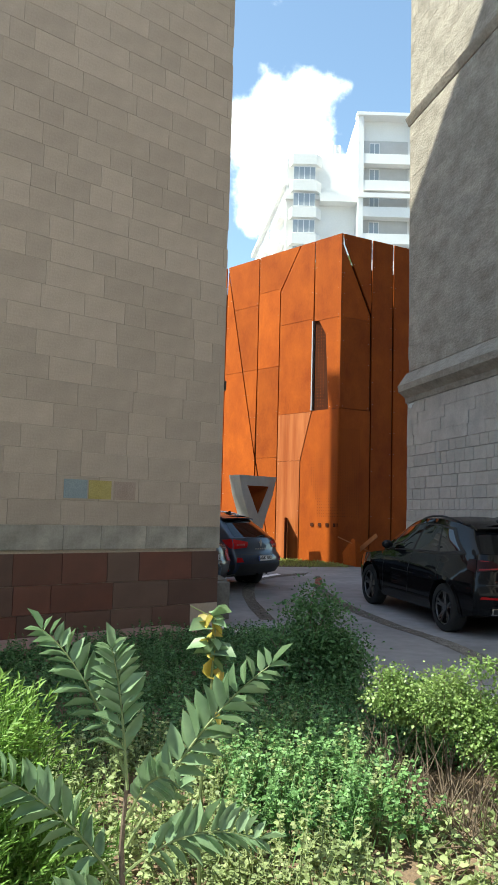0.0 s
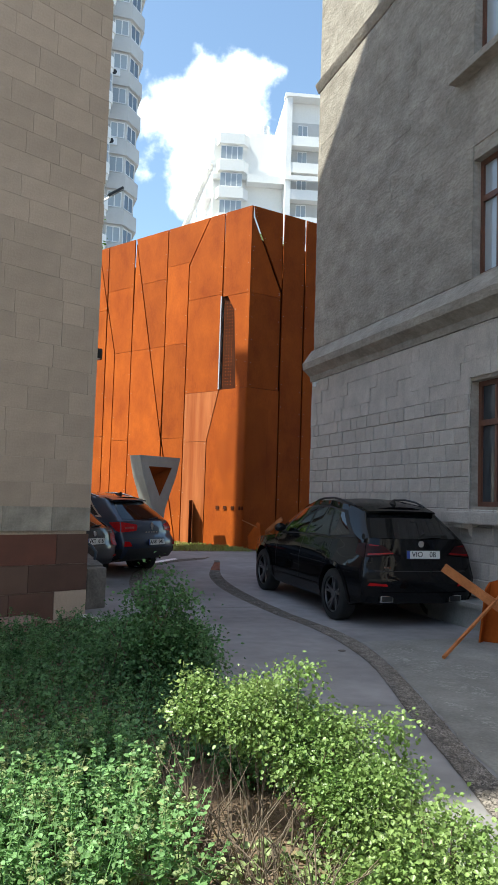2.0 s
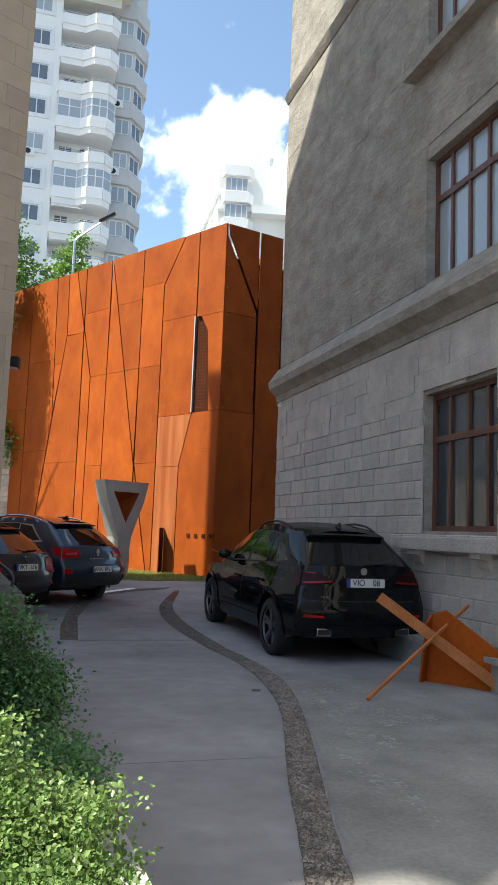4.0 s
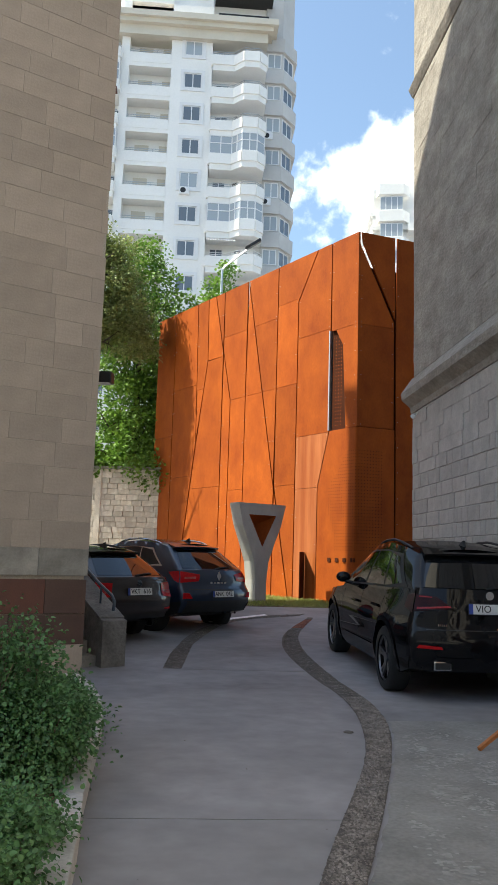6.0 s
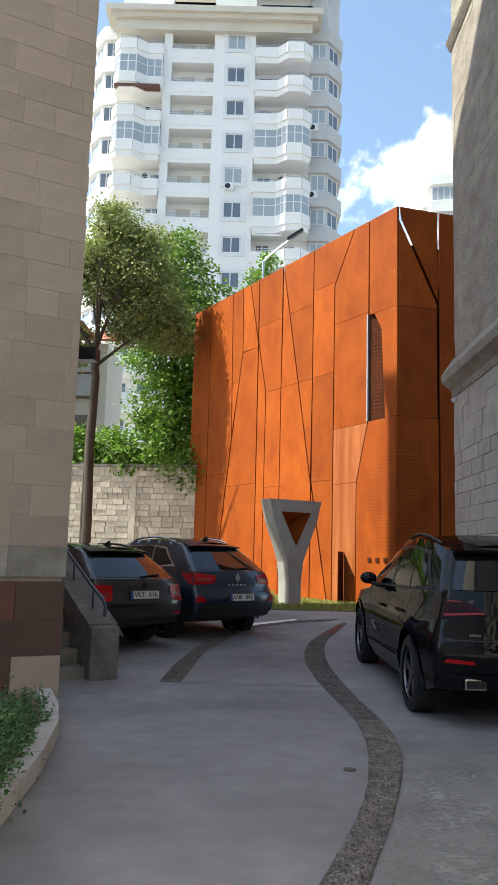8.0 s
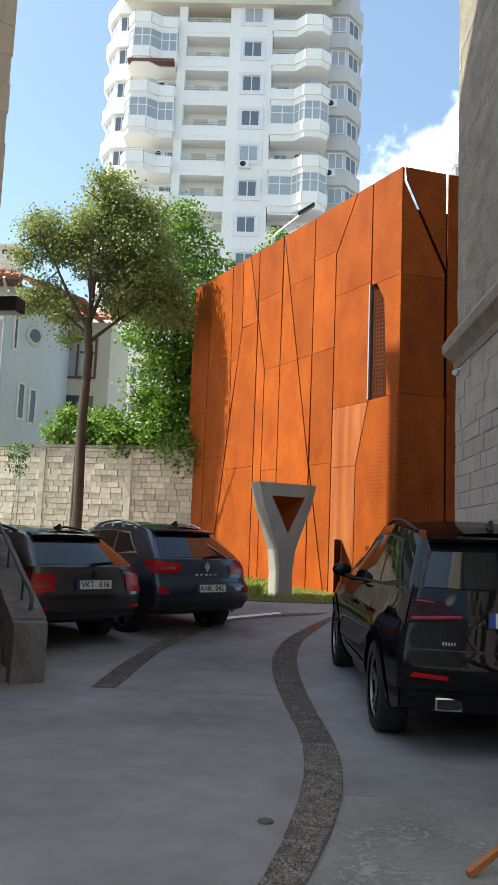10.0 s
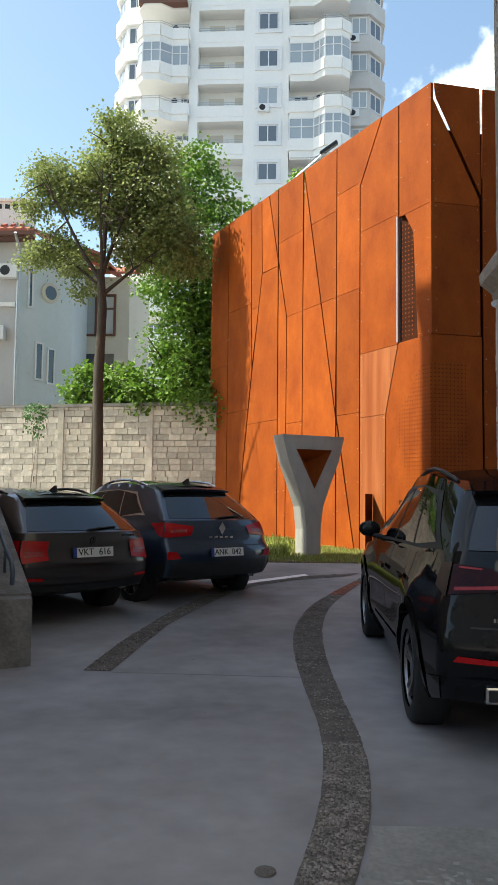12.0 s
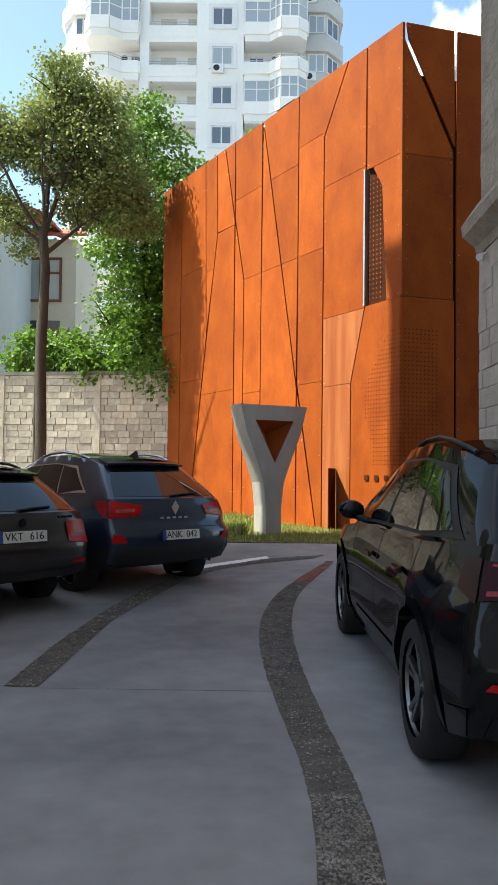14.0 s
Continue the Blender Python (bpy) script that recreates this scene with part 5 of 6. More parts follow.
for a, b in zip(pl, pl[1:]):
    n = max(1, round((b - a).length / 0.8))
    for i in range(n):
        p, q = a.lerp(b, i / n), a.lerp(b, (i + 1) / n)
        d = (q - p).normalized()
        s = Vector((d.y, -d.x, 0)) * 0.15
        bm = bmesh.new()
        g = d * 0.004
        prism(bm, [p + g, q - g, q - g + s, p + g + s], (0, 0, 0.15))
        bmesh.ops.recalc_face_normals(bm, faces=bm.faces[:])
        bevelled(bm, 0.018, 2)
        part("kerb_stone", bm, M_KERB, kerb)


def soil_z(x, y):
    return 0.10 + 0.045 * noise.noise(Vector((x * 1.1, y * 1.1, 0))) + 0.03 * noise.noise(Vector((x * 4.3, y * 4.3, 3)))


bm = bmesh.new()
outline = [(-12.0, 1.95)] + [(x - 0.05, y) for x, y in reversed(KERB[:13])] + [(1.7, 11.5)]
grid_v = {}
nx, ny = 70, 50
for i in range(nx + 1):
    for j in range(ny + 1):
        y = lerp(1.97, 11.6, j / ny)
        kx = along(sorted((yy, xx) for xx, yy in KERB[:11]), y) - 0.08
        if y < 2.6:
            kx = lerp(1.15, 2.35, max(0, (y - 1.97) / 0.63) ** 0.5)
        x0 = max(-9.0, 1.8 - (11.66 - y) / 0.577)
        x0 = -9.0 if y < 5.4 else x0
        x = lerp(x0, kx, i / nx)
        grid_v[i, j] = bm.verts.new((x, y, soil_z(x, y)))
for i in range(nx):
    for j in range(ny):
        bm.faces.new((grid_v[i, j], grid_v[i + 1, j], grid_v[i + 1, j + 1], grid_v[i, j + 1]))
structure("garden_soil", bm, M_SOIL, "bare brown soil of the garden bed", "soil", smooth=60)
bm = boxes(((-14, -0.7, 0.02), (-0.9, 0.005, 0.17)), m=LEFT)
structure("trim_apron", bm, M_PINK, "pinkish screed apron at the foot of the limestone wall", "apron")

# ---- stair cheek wall, steps and handrail by the limestone building ----
M_CHEEK = mat("dark_cheek_concrete", (0.10, 0.096, 0.092), (0.25, 0.24, 0.225), 3.2, 26, 0.93, 0, 0.5, speckle=0.3, dist=0.03)
CH = pose(2.06, 12.72, 0, 0, 0, 30)
cheek = thing("stair_wall", "worn concrete cheek wall of an entrance stair", "stair wall", kind="structure")
bm = bmesh.new()
prism(bm, [(-0.17, 0, 0), (-0.17, 3.2, 0), (-0.17, 3.2, 1.62), (-0.17, 2.2, 1.40), (-0.17, 0.25, 0.66), (-0.17, 0, 0.62)], (0.34, 0, 0), CH)
bmesh.ops.recalc_face_normals(bm, faces=bm.faces[:])
bevelled(bm, 0.02, 2)
part("cheek_body", bm, M_CHEEK, cheek)
bm = bmesh.new()
prism(bm, [(-0.175, 0.10, 0.61), (-0.175, 2.2, 1.41), (-0.175, 2.2, 1.455), (-0.175, 0.10, 0.655)], (0.35, 0, 0), CH)
bmesh.ops.recalc_face_normals(bm, faces=bm.faces[:])
part("coping", bm, M_CHEEK, cheek)
for k in range(6):
    bm = boxes(((-1.3, 0.15 + 0.3 * k, 0.0), (-0.175, 0.15 + 0.3 * (k + 1) + (1.2 if k == 5 else 0.02), 0.165 * (k + 1))), m=CH)
    part("step", bm, M_SLAB, cheek)
railing = thing("handrail", "blue-grey painted pipe handrail on the stair wall", "handrail")
bm = bmesh.new()
tube(bm, [CH @ Vector(p) for p in ((0.0, 2.6, 1.85), (0, 0.55, 1.06), (0, 0.15, 0.93), (0, 0.05, 0.85), (0, 0.08, 0.74))], 0.022, 8)
part("rail", bm, M_BLUERAIL, railing, smooth=60)
for y, z0, z1 in ((0.5, 0.80, 1.04), (1.3, 1.10, 1.35), (2.1, 1.42, 1.66)):
    bm = bmesh.new()
    tube(bm, [CH @ Vector((0, y, z0)), CH @ Vector((0, y, z1))], 0.014, 6)
    part("post", bm, M_BLUERAIL, railing)

# ---- rusty steel sculpture barriers ----
M_RUSTBAR = mat("rusty_bar", (0.38, 0.12, 0.03), (0.52, 0.19, 0.06), 3, 50, 0.75, 0, 0.08)


def bar(p, q, w, d, up=(0, 0, 1)):
    p, q = Vector(p), Vector(q)
    z = (q - p).normalized()
    x = Vector(up).cross(z).normalized()
    y = z.cross(x)
    bm = bmesh.new()
    prism(bm, [p - x * d / 2 - y * w / 2, p + x * d / 2 - y * w / 2, p + x * d / 2 + y * w / 2, p - x * d / 2 + y * w / 2], q - p)
    bmesh.ops.recalc_face_normals(bm, faces=bm.faces[:])
    return bm


def jack(at, rz, scale=1.0):
    root = thing("steel_sculpture", "angular rusty steel sculpture of crossed bars and a bent plate", "sculpture", "rusty steel sculptures", at=at, rz=rz)
    s = scale
    part("beam", bar((-0.60 * s, 0.12 * s, 0.92 * s), (0.46 * s, -0.62 * s, 0.05 * s), 0.11 * s, 0.05), M_RUSTBAR, root)
    part("rod", bar((-1.18 * s, -0.85 * s, 0.015), (0.52 * s, 0.10 * s, 0.84 * s), 0.03 * s, 0.03 * s), M_RUSTBAR, root)
    bm = bmesh.new()
    prism(bm, [(-0.05 * s, 0.10 * s, 0.0), (0.44 * s, -0.60 * s, 0.0), (0.50 * s, -0.69 * s, 0.36 * s), (0.10 * s, -0.11 * s, 0.80 * s), (0.0, 0.03 * s, 0.74 * s)], (0.025, 0.018, 0))
    prism(bm, [(-0.05 * s, 0.10 * s, 0.0), (0.0, 0.03 * s, 0.74 * s), (-0.10 * s, -0.03 * s, 0.66 * s), (-0.15 * s, 0.02 * s, 0.0)], (0.012, -0.02, 0))
    bmesh.ops.recalc_face_normals(bm, faces=bm.faces[:])
    part("plate", bm, M_RUST, root, "bent rusty plate")
    return root


jack((6.55, 9.48, 0.006), 0)
jack((7.35, 20.9, ground_z(20.9)), 150, 0.95)

# ---- wall lamp and camera ----
lamp = thing("wall_lamp", "black wall floodlight on the corner of the limestone wall", "lamp")
bm = bevelled(boxes(((0.0, -0.09, 3.62), (0.30, 0.09, 3.76)), m=pose(1.62, 12.15, 0, 0, 0, -8)), 0.02)
part("housing", bm, M_DARK, lamp)
bm = boxes(((0.03, -0.07, 3.612), (0.27, 0.07, 3.619)), m=pose(1.62, 12.15, 0, 0, 0, -8))
part("lens", bm, M_WHITEFRAME, lamp)
bm = bmesh.new()
tube(bm, [(1.40, 12.15, 3.72), (1.66, 12.15, 3.72)], 0.025, 6)
part("bracket", bm, M_DARK, lamp)
cctv = thing("wall_camera", "small white camera under the string course", "camera")
bm = bmesh.new()
tube(bm, [(RX - 0.02, RY - 0.35, 4.40), (RX - 0.14, RY - 0.35, 4.36)], 0.018, 6)
tube(bm, [(RX - 0.10, RY - 0.30, 4.33), (RX - 0.16, RY - 0.45, 4.31)], 0.045, 10)
part("housing", bm, M_WHITEFRAME, cctv)

# ---- street lamp behind the steel building ----
sl = thing("street_lamp", "tall grey street lamp with a slanted arm", "street lamp", at=(4.05, 40, 0))
bm = bmesh.new()
tube(bm, [(0, 0, 0), (0, 0, 15.6)], [0.11, 0.06], 8)
part("pole", bm, M_STEEL, sl, smooth=60)
bm = bmesh.new()
tube(bm, [(0, 0, 15.5), (0.15, 0, 15.75), (1.3, 0, 16.75)], 0.05, 6)
part("arm", bm, M_STEEL, sl, smooth=60)
bm = bevelled(boxes(((-0.05, -0.16, -0.04), (0.85, 0.16, 0.10)), m=pose(1.2, 0, 16.72, 0, -35, 0)), 0.04)
part("lantern", bm, M_DARK, sl)

# ---- windows and sills of the old building ----
win_n = 0
for y0, y1, z0, h in RIGHT_WINDOWS:
    win_n += 1
    wroot = thing("window_%d" % win_n, "tall wooden window in the old stone wall", "window", kind="structure", at=(RX, y0, z0))
    wd, x0, f = y1 - y0, 0.13, 0.075
    bm = boxes(((x0, 0, 0), (x0 + 0.09, f, h)), ((x0, wd - f, 0), (x0 + 0.09, wd, h)), ((x0, f, 0), (x0 + 0.09, wd - f, f)), ((x0, f, h - f), (x0 + 0.09, wd - f, h)))
    part("window_frame", bm, M_BROWNFRAME, wroot)
    zt = h * 0.64
    bm = boxes(((x0 - 0.01, f, zt), (x0 + 0.08, wd - f, zt + 0.09)))
    part("transom", bm, M_BROWNFRAME, wroot)
    for k in (1, 2, 3):
        y = wd * k / 4
        bm = boxes(((x0, y - 0.03, f), (x0 + 0.075, y + 0.03, zt)), ((x0, y - 0.03, zt + 0.09), (x0 + 0.075, y + 0.03, h - f)))
        part("mullion", bm, M_BROWNFRAME, wroot)
    for k in range(4):
        ya, yb = wd * k / 4 + 0.03, wd * (k + 1) / 4 - 0.03
        for za, zb in ((f, zt), (zt + 0.09, h - f)):
            bm = boxes(((x0 + 0.035, max(ya, f), za), (x0 + 0.041, min(yb, wd - f), zb)))
            # upper panes take the pale tint with the sky's reflection in it
            part("pane", bm, M_GLASS if z0 < 3 else M_PALEGLASS, wroot)
    if z0 < 3:
        bm = bevelled(boxes(((-0.24, -0.3, -0.26), (x0 - 0.002, wd + 0.45, -0.08))), 0.025)
        part("window_sill", bm, M_TUFF, wroot, "thick stone sill")
        for y in (0.1, wd - 0.1):
            bm = bmesh.new()
            prism(bm, [(-0.2, y, -0.26), (-0.004, y, -0.26), (-0.004, y, -0.5), (-0.08, y, -0.42), (-0.1, y, -0.34), (-0.2, y, -0.32)], (0, 0.22, 0))
            bmesh.ops.recalc_face_normals(bm, faces=bm.faces[:])
            part("bracket", bm, M_TUFF, wroot)
        bm = boxes(((-0.012, wd * 0.5 - 0.16, h + 0.005), (0.02, wd * 0.5 + 0.16, h + 0.42)))
        part("keystone", bm, M_TUFF, wroot)
    elif z0 > 7:
        bm = bevelled(boxes(((-0.22, -0.3, -0.14), (x0 - 0.002, wd + 0.42, -0.02))), 0.015)
        part("window_sill", bm, M_TUFF_WALL, wroot)
    else:
        bm = boxes(((-0.002, -0.05, -0.06), (x0 - 0.002, wd + 0.05, -0.003)))
        part("window_sill", bm, M_TUFF_WALL, wroot)

# ---- house behind the boundary wall ----
M_PALEBLUE = mat("pale_blue_render", (0.56, 0.60, 0.62), (0.66, 0.70, 0.72), 0.4, 8, 0.85, 0, 0.03, speckle=0.06)
house = thing("house", "pale rendered house with a red tiled roof behind the wall", "building", kind="structure", at=(-6.7, 36, 0))
bm = boxes(((-9, 0, 0), (0, 6, 11.8)))
part("wall", bm, M_GREYWALL, house)
bm = bmesh.new()
prism(bm, [(0.0, -0.05, 0), (1.5, 2.2, 0), (1.5, 7, 0), (0.0, 7, 0)], (0, 0, 11.8))
bmesh.ops.recalc_face_normals(bm, faces=bm.faces[:])
part("side_wall", bm, M_PALEBLUE, house)
bm = boxes(((0.3, 4.5, 0), (3.4, 9, 11.4)))
part("annex_wall", bm, M_BEIGE, house)
bm = bmesh.new()
prism(bm, [(-9, -0.7, 11.85), (0.75, -0.7, 11.75), (-1.5, 4.0, 13.6), (-9, 4.0, 13.6)], (0, 0, 0.12))
prism(bm, [(0.75, -0.7, 11.75), (2.6, 2.4, 11.75), (2.6, 7, 11.9), (-1.5, 4.0, 13.6)], (0, 0, 0.12))
prism(bm, [(0.2, 4.2, 11.45), (3.9, 4.2, 11.45), (3.0, 8, 12.8), (0.2, 8, 12.8)], (0, 0, 0.12))
bmesh.ops.recalc_face_normals(bm, faces=bm.faces[:])
part("roof", bm, M_TILE, house)
bm = bmesh.new()
for k in range(26):
    tube(bm, [(-9 + k * 0.37, -0.7, 11.98), (-9 + k * 0.31, 3.9, 13.75)], 0.06, 5)
part("roof_tiles", bm, M_TILE, house)
bm = boxes(((-9, -0.72, 11.62), (0.8, -0.62, 11.78)), ((-9, -0.6, 11.55), (0.6, 0.0, 11.62)))
part("eave", bm, M_BROWNFRAME, house)
bm = boxes(((-2.2, 1.0, 12.3), (-0.1, 1.9, 13.6)), ((-2.3, 0.9, 13.6), (0.0, 2.0, 13.72)))
ch = part("chimney", bm, M_WHITE, house)
for k in range(6):
    bm = boxes(((-2.1 + k * 0.34, 0.985, 13.3), (-1.9 + k * 0.34, 0.999, 13.5)))
    part("vent", bm, M_DARK, ch)
bm = bmesh.new()
tube(bm, [(0.05, -0.75, 11.7), (0.0, -0.15, 11.2), (0.0, -0.12, 4.0)], 0.06, 8)
part("downpipe", bm, M_STEEL, house)
bm = boxes(((-9, -0.16, 8.95), (-0.1, -0.002, 9.1)))
part("ledge", bm, M_WHITE, house)
SIDE = Matrix.Translation((0, -0.05, 0)) @ pose(0, 0, 0, 0, 0, math.degrees(math.atan2(2.25, 1.5)))
tower_keep = tower
tower = house
tower_window(0.85, 1.25, 6.15, 7.7, SIDE, 1, M_GLASS)
tower_window(1.45, 1.85, 6.05, 7.55, SIDE, 1, M_GLASS)
tower_window(0.42, 0.68, 9.0, 10.75, SIDE, 1, M_GLASS)
tower = tower_keep
bm = bmesh.new()
bmesh.ops.create_cone(bm, cap_ends=True, segments=24, radius1=0.42, radius2=0.42, depth=0.12, matrix=SIDE @ Matrix.Translation((1.5, -0.03, 9.8)) @ pose(0, 0, 0, 90))
rw_ = part("round_window", bm, M_BEIGE, house)
bm = bmesh.new()
bmesh.ops.create_cone(bm, cap_ends=True, segments=24, radius1=0.28, radius2=0.28, depth=0.14, matrix=SIDE @ Matrix.Translation((1.5, -0.03, 9.8)) @ pose(0, 0, 0, 90))
part("pane", bm, M_GLASS, rw_)
AN = Matrix.Translation((0.75, 4.5, 0))
bm = bmesh.new()
for a, b, c2, d in ((0.42, 0.52, 8.7, 10.6), (1.95, 2.05, 8.7, 10.6), (0.52, 1.95, 8.7, 8.8), (0.52, 1.95, 10.5, 10.6), (1.10, 1.20, 8.8, 10.5), (1.25, 1.95, 9.9, 9.98)):
    box(bm, (a, -0.08, c2), (b, 0.0, d), AN)
aw = part("window", bm, M_BROWNFRAME, house)
bm = boxes(((0.5, -0.03, 8.75), (2.0, -0.02, 10.55)), m=AN)
part("pane", bm, M_PALEGLASS, aw)
bm = boxes(((0.42, -0.03, 6.6), (2.0, -0.005, 7.9)), m=AN)
part("pane", bm, M_GLASS, aw)
for x, z in ((-0.75, 10.05), (-1.2, 7.6)):
    bm = bevelled(boxes(((x, -0.35, z), (x + 0.75, -0.01, z + 0.55))), 0.03)
    u = part("air_unit", bm, M_WHITEFRAME, house)
    bm = bmesh.new()
    bmesh.ops.create_circle(bm, cap_ends=True, radius=0.2, segments=14, matrix=Matrix.Translation((x + 0.28, -0.355, z + 0.28)) @ pose(0, 0, 0, 90))
    part("fan_grille", bm, M_DARK, u)

# ---- plants ----
def rand_unit(rng, n):
    v = rng.normal(0, 1, (n, 3))
    return v / np.linalg.norm(v, axis=1, keepdims=True)


def leaf_mesh(name, pos, direc, size, material, parent, rng, wide=0.45, fold=0.25, kind=""):
    """Leaves of two folded halves each: pos is the stalk end, direc the way the leaf points."""
    n = len(pos)
    pos, direc = np.asarray(pos, float), np.asarray(direc, float)
    direc = direc / np.maximum(np.linalg.norm(direc, axis=1, keepdims=True), 1e-6)
    size = np.broadcast_to(size, (n,))[:, None]
    up = rand_unit(rng, n) * 0.7 + np.array([0, 0, 1.0])
    side = np.cross(direc, up)
    side /= np.maximum(np.linalg.norm(side, axis=1, keepdims=True), 1e-6)
    nrm = np.cross(side, direc)
    w = wide * size
    m1, m2 = pos + direc * size * 0.28, pos + direc * size * 0.66
    lift = nrm * w * fold
    v = np.stack([pos, m1 + side * w * 0.92 + lift, m2 + side * w * 0.80 + lift, pos + direc * size - nrm * size * 0.12, m2 - side * w * 0.80 + lift, m1 - side * w * 0.92 + lift], 1).reshape(-1, 3)
    me = bpy.data.meshes.new(name)
    me.vertices.add(6 * n)
    me.vertices.foreach_set("co", v.ravel())
    k = np.arange(n)[:, None] * 6
    quads = np.concatenate([k + np.array([0, 1, 2, 3]), k + np.array([0, 3, 4, 5])], 1).reshape(-1)
    me.loops.add(8 * n)
    me.loops.foreach_set("vertex_index", quads.astype(np.int32))
    me.polygons.add(2 * n)
    me.polygons.foreach_set("loop_start", (np.arange(2 * n) * 4).astype(np.int32))
    me.update(calc_edges=True)
    me.validate()
    me.materials.append(material)
    ob = new(name, me)
    ob.parent = parent
    if kind:
        ob["kind"] = kind
    return ob


def crown_points(rng, blobs, clumps, per, spread):
    """Leaf places in clumps that lie mostly in the outer shell of the blobs."""
    vol = np.array([r ** 2 for *_, r in blobs])
    pos, out = [], []
    for i in rng.choice(len(blobs), clumps, p=vol / vol.sum()):
        x, y, z, r = blobs[i]
        d = rand_unit(rng, 1)[0]
        c = np.array([x, y, z]) + d * r * rng.uniform(0.45, 1.05) * np.array([1, 1, 0.85])
        p = c + rng.normal(0, spread, (per, 3)) * np.array([1, 1, 0.6])
        pos.append(p)
        out.append(d * 0.7 + rand_unit(rng, per) * 0.8 + np.array([0, 0, -0.25]))
    return np.concatenate(pos), np.concatenate(out)


def tree(label, trunk, limbs, blobs, clumps, per, size, leafmat, seed, spread=0.28):
    rng = np.random.default_rng(seed)
    root = thing("tree", label, "tree", at=(0, 0, 0))
    bm = bmesh.new()
    for pts, r0, r1 in trunk:
        pp = [Vector(p) for p in pts]
        n = len(pp)
        tube(bm, pp, [lerp(r0, r1, i / (n - 1)) for i in range(n)], 10)
    part("trunk", bm, M_BARK, root, smooth=60)
    bm = bmesh.new()
    for a, b, r in limbs:
        a, b = Vector(a), Vector(b)
        pts = [a.lerp(b, t) + Vector(rng.normal(0, 0.05, 3)) * (b - a).length * 0.35 * (0 < t < 1) for t in (0, 0.3, 0.6, 1)]
        tube(bm, pts, [r, r * 0.75, r * 0.5, r * 0.2], 6)
        for k in range(5):
            t = rng.uniform(0.35, 0.95)
            p = a.lerp(b, t)
            q = p + Vector(rand_unit(rng, 1)[0]) * (b - a).length * 0.26
            tube(bm, [p, p.lerp(q, 0.5) + Vector((0, 0, 0.05)), q], [r * 0.35, r * 0.2, r * 0.08], 5)
    part("branch", bm, M_BARK, root, smooth=60)
    pos, d = crown_points(rng, blobs, clumps, per, spread)
    leaf_mesh("crown", pos, d, rng.uniform(0.7, 1.25, len(pos)) * size, leafmat, root, rng)
    return root


LX, LY = -1.60, 29.2
tree("slender linden tree with a light open crown and twin trunk",
     [([(LX, LY, 0.4), (LX + 0.03, LY, 2.4), (LX - 0.02, LY, 4.9), (LX + 0.05, LY, 7.2), (LX - 0.05, LY, 8.4)], 0.17, 0.12), ([(LX - 0.13, LY + 0.05, 0.4), (LX - 0.14, LY + 0.05, 3.3), (LX - 0.12, LY + 0.03, 5.6), (LX + 0.02, LY, 7.2)], 0.08, 0.05)],
     [((LX - 0.05, LY, 8.1), (LX - 1.9, LY - 0.3, 11.2), 0.08), ((LX, LY, 8.2), (LX + 0.2, LY + 0.3, 12.8), 0.10), ((LX, LY, 8.2), (LX + 1.1, LY - 0.2, 11.6), 0.08), ((LX - 0.05, LY, 7.9), (LX - 2.1, LY + 0.2, 9.6), 0.05), ((LX, LY, 7.6), (LX + 1.8, LY + 0.3, 9.2), 0.07), ((LX, LY, 8.1), (LX - 0.3, LY + 1.0, 11), 0.06), ((LX, LY, 8.1), (LX + 0.3, LY - 1.3, 11), 0.06)],
     [(LX + 0.25, LY + 0.7, 13.0, 0.75), (LX + 0.75, LY + 0.7, 12.3, 0.8), (LX - 0.25, LY + 0.7, 11.7, 0.9), (LX - 1.85, LY + 0.7, 11.6, 0.7), (LX - 1.15, LY + 0.7, 11.0, 0.75), (LX + 1.25, LY + 0.7, 11.0, 1.1), (LX + 0.25, LY + 0.7, 10.4, 0.9), (LX - 2.45, LY + 0.7, 10.6, 0.45), (LX - 1.65, LY + 0.7, 9.3, 0.6), (LX - 0.95, LY + 0.5, 8.8, 0.55), (LX + 1.95, LY + 0.7, 9.9, 1.0), (LX + 0.95, LY + 0.7, 9.3, 0.8), (LX + 2.35, LY + 0.7, 8.9, 0.7), (LX - 2.35, LY + 0.7, 9.0, 0.35), (LX - 0.75, LY + 0.7, 7.9, 0.35), (LX + 1.55, LY + 0.7, 12.3, 0.6)],
     1650, 24, 0.092, M_LEAF_TREE, 11, 0.22)
MX, MY = 0.6, 33.2
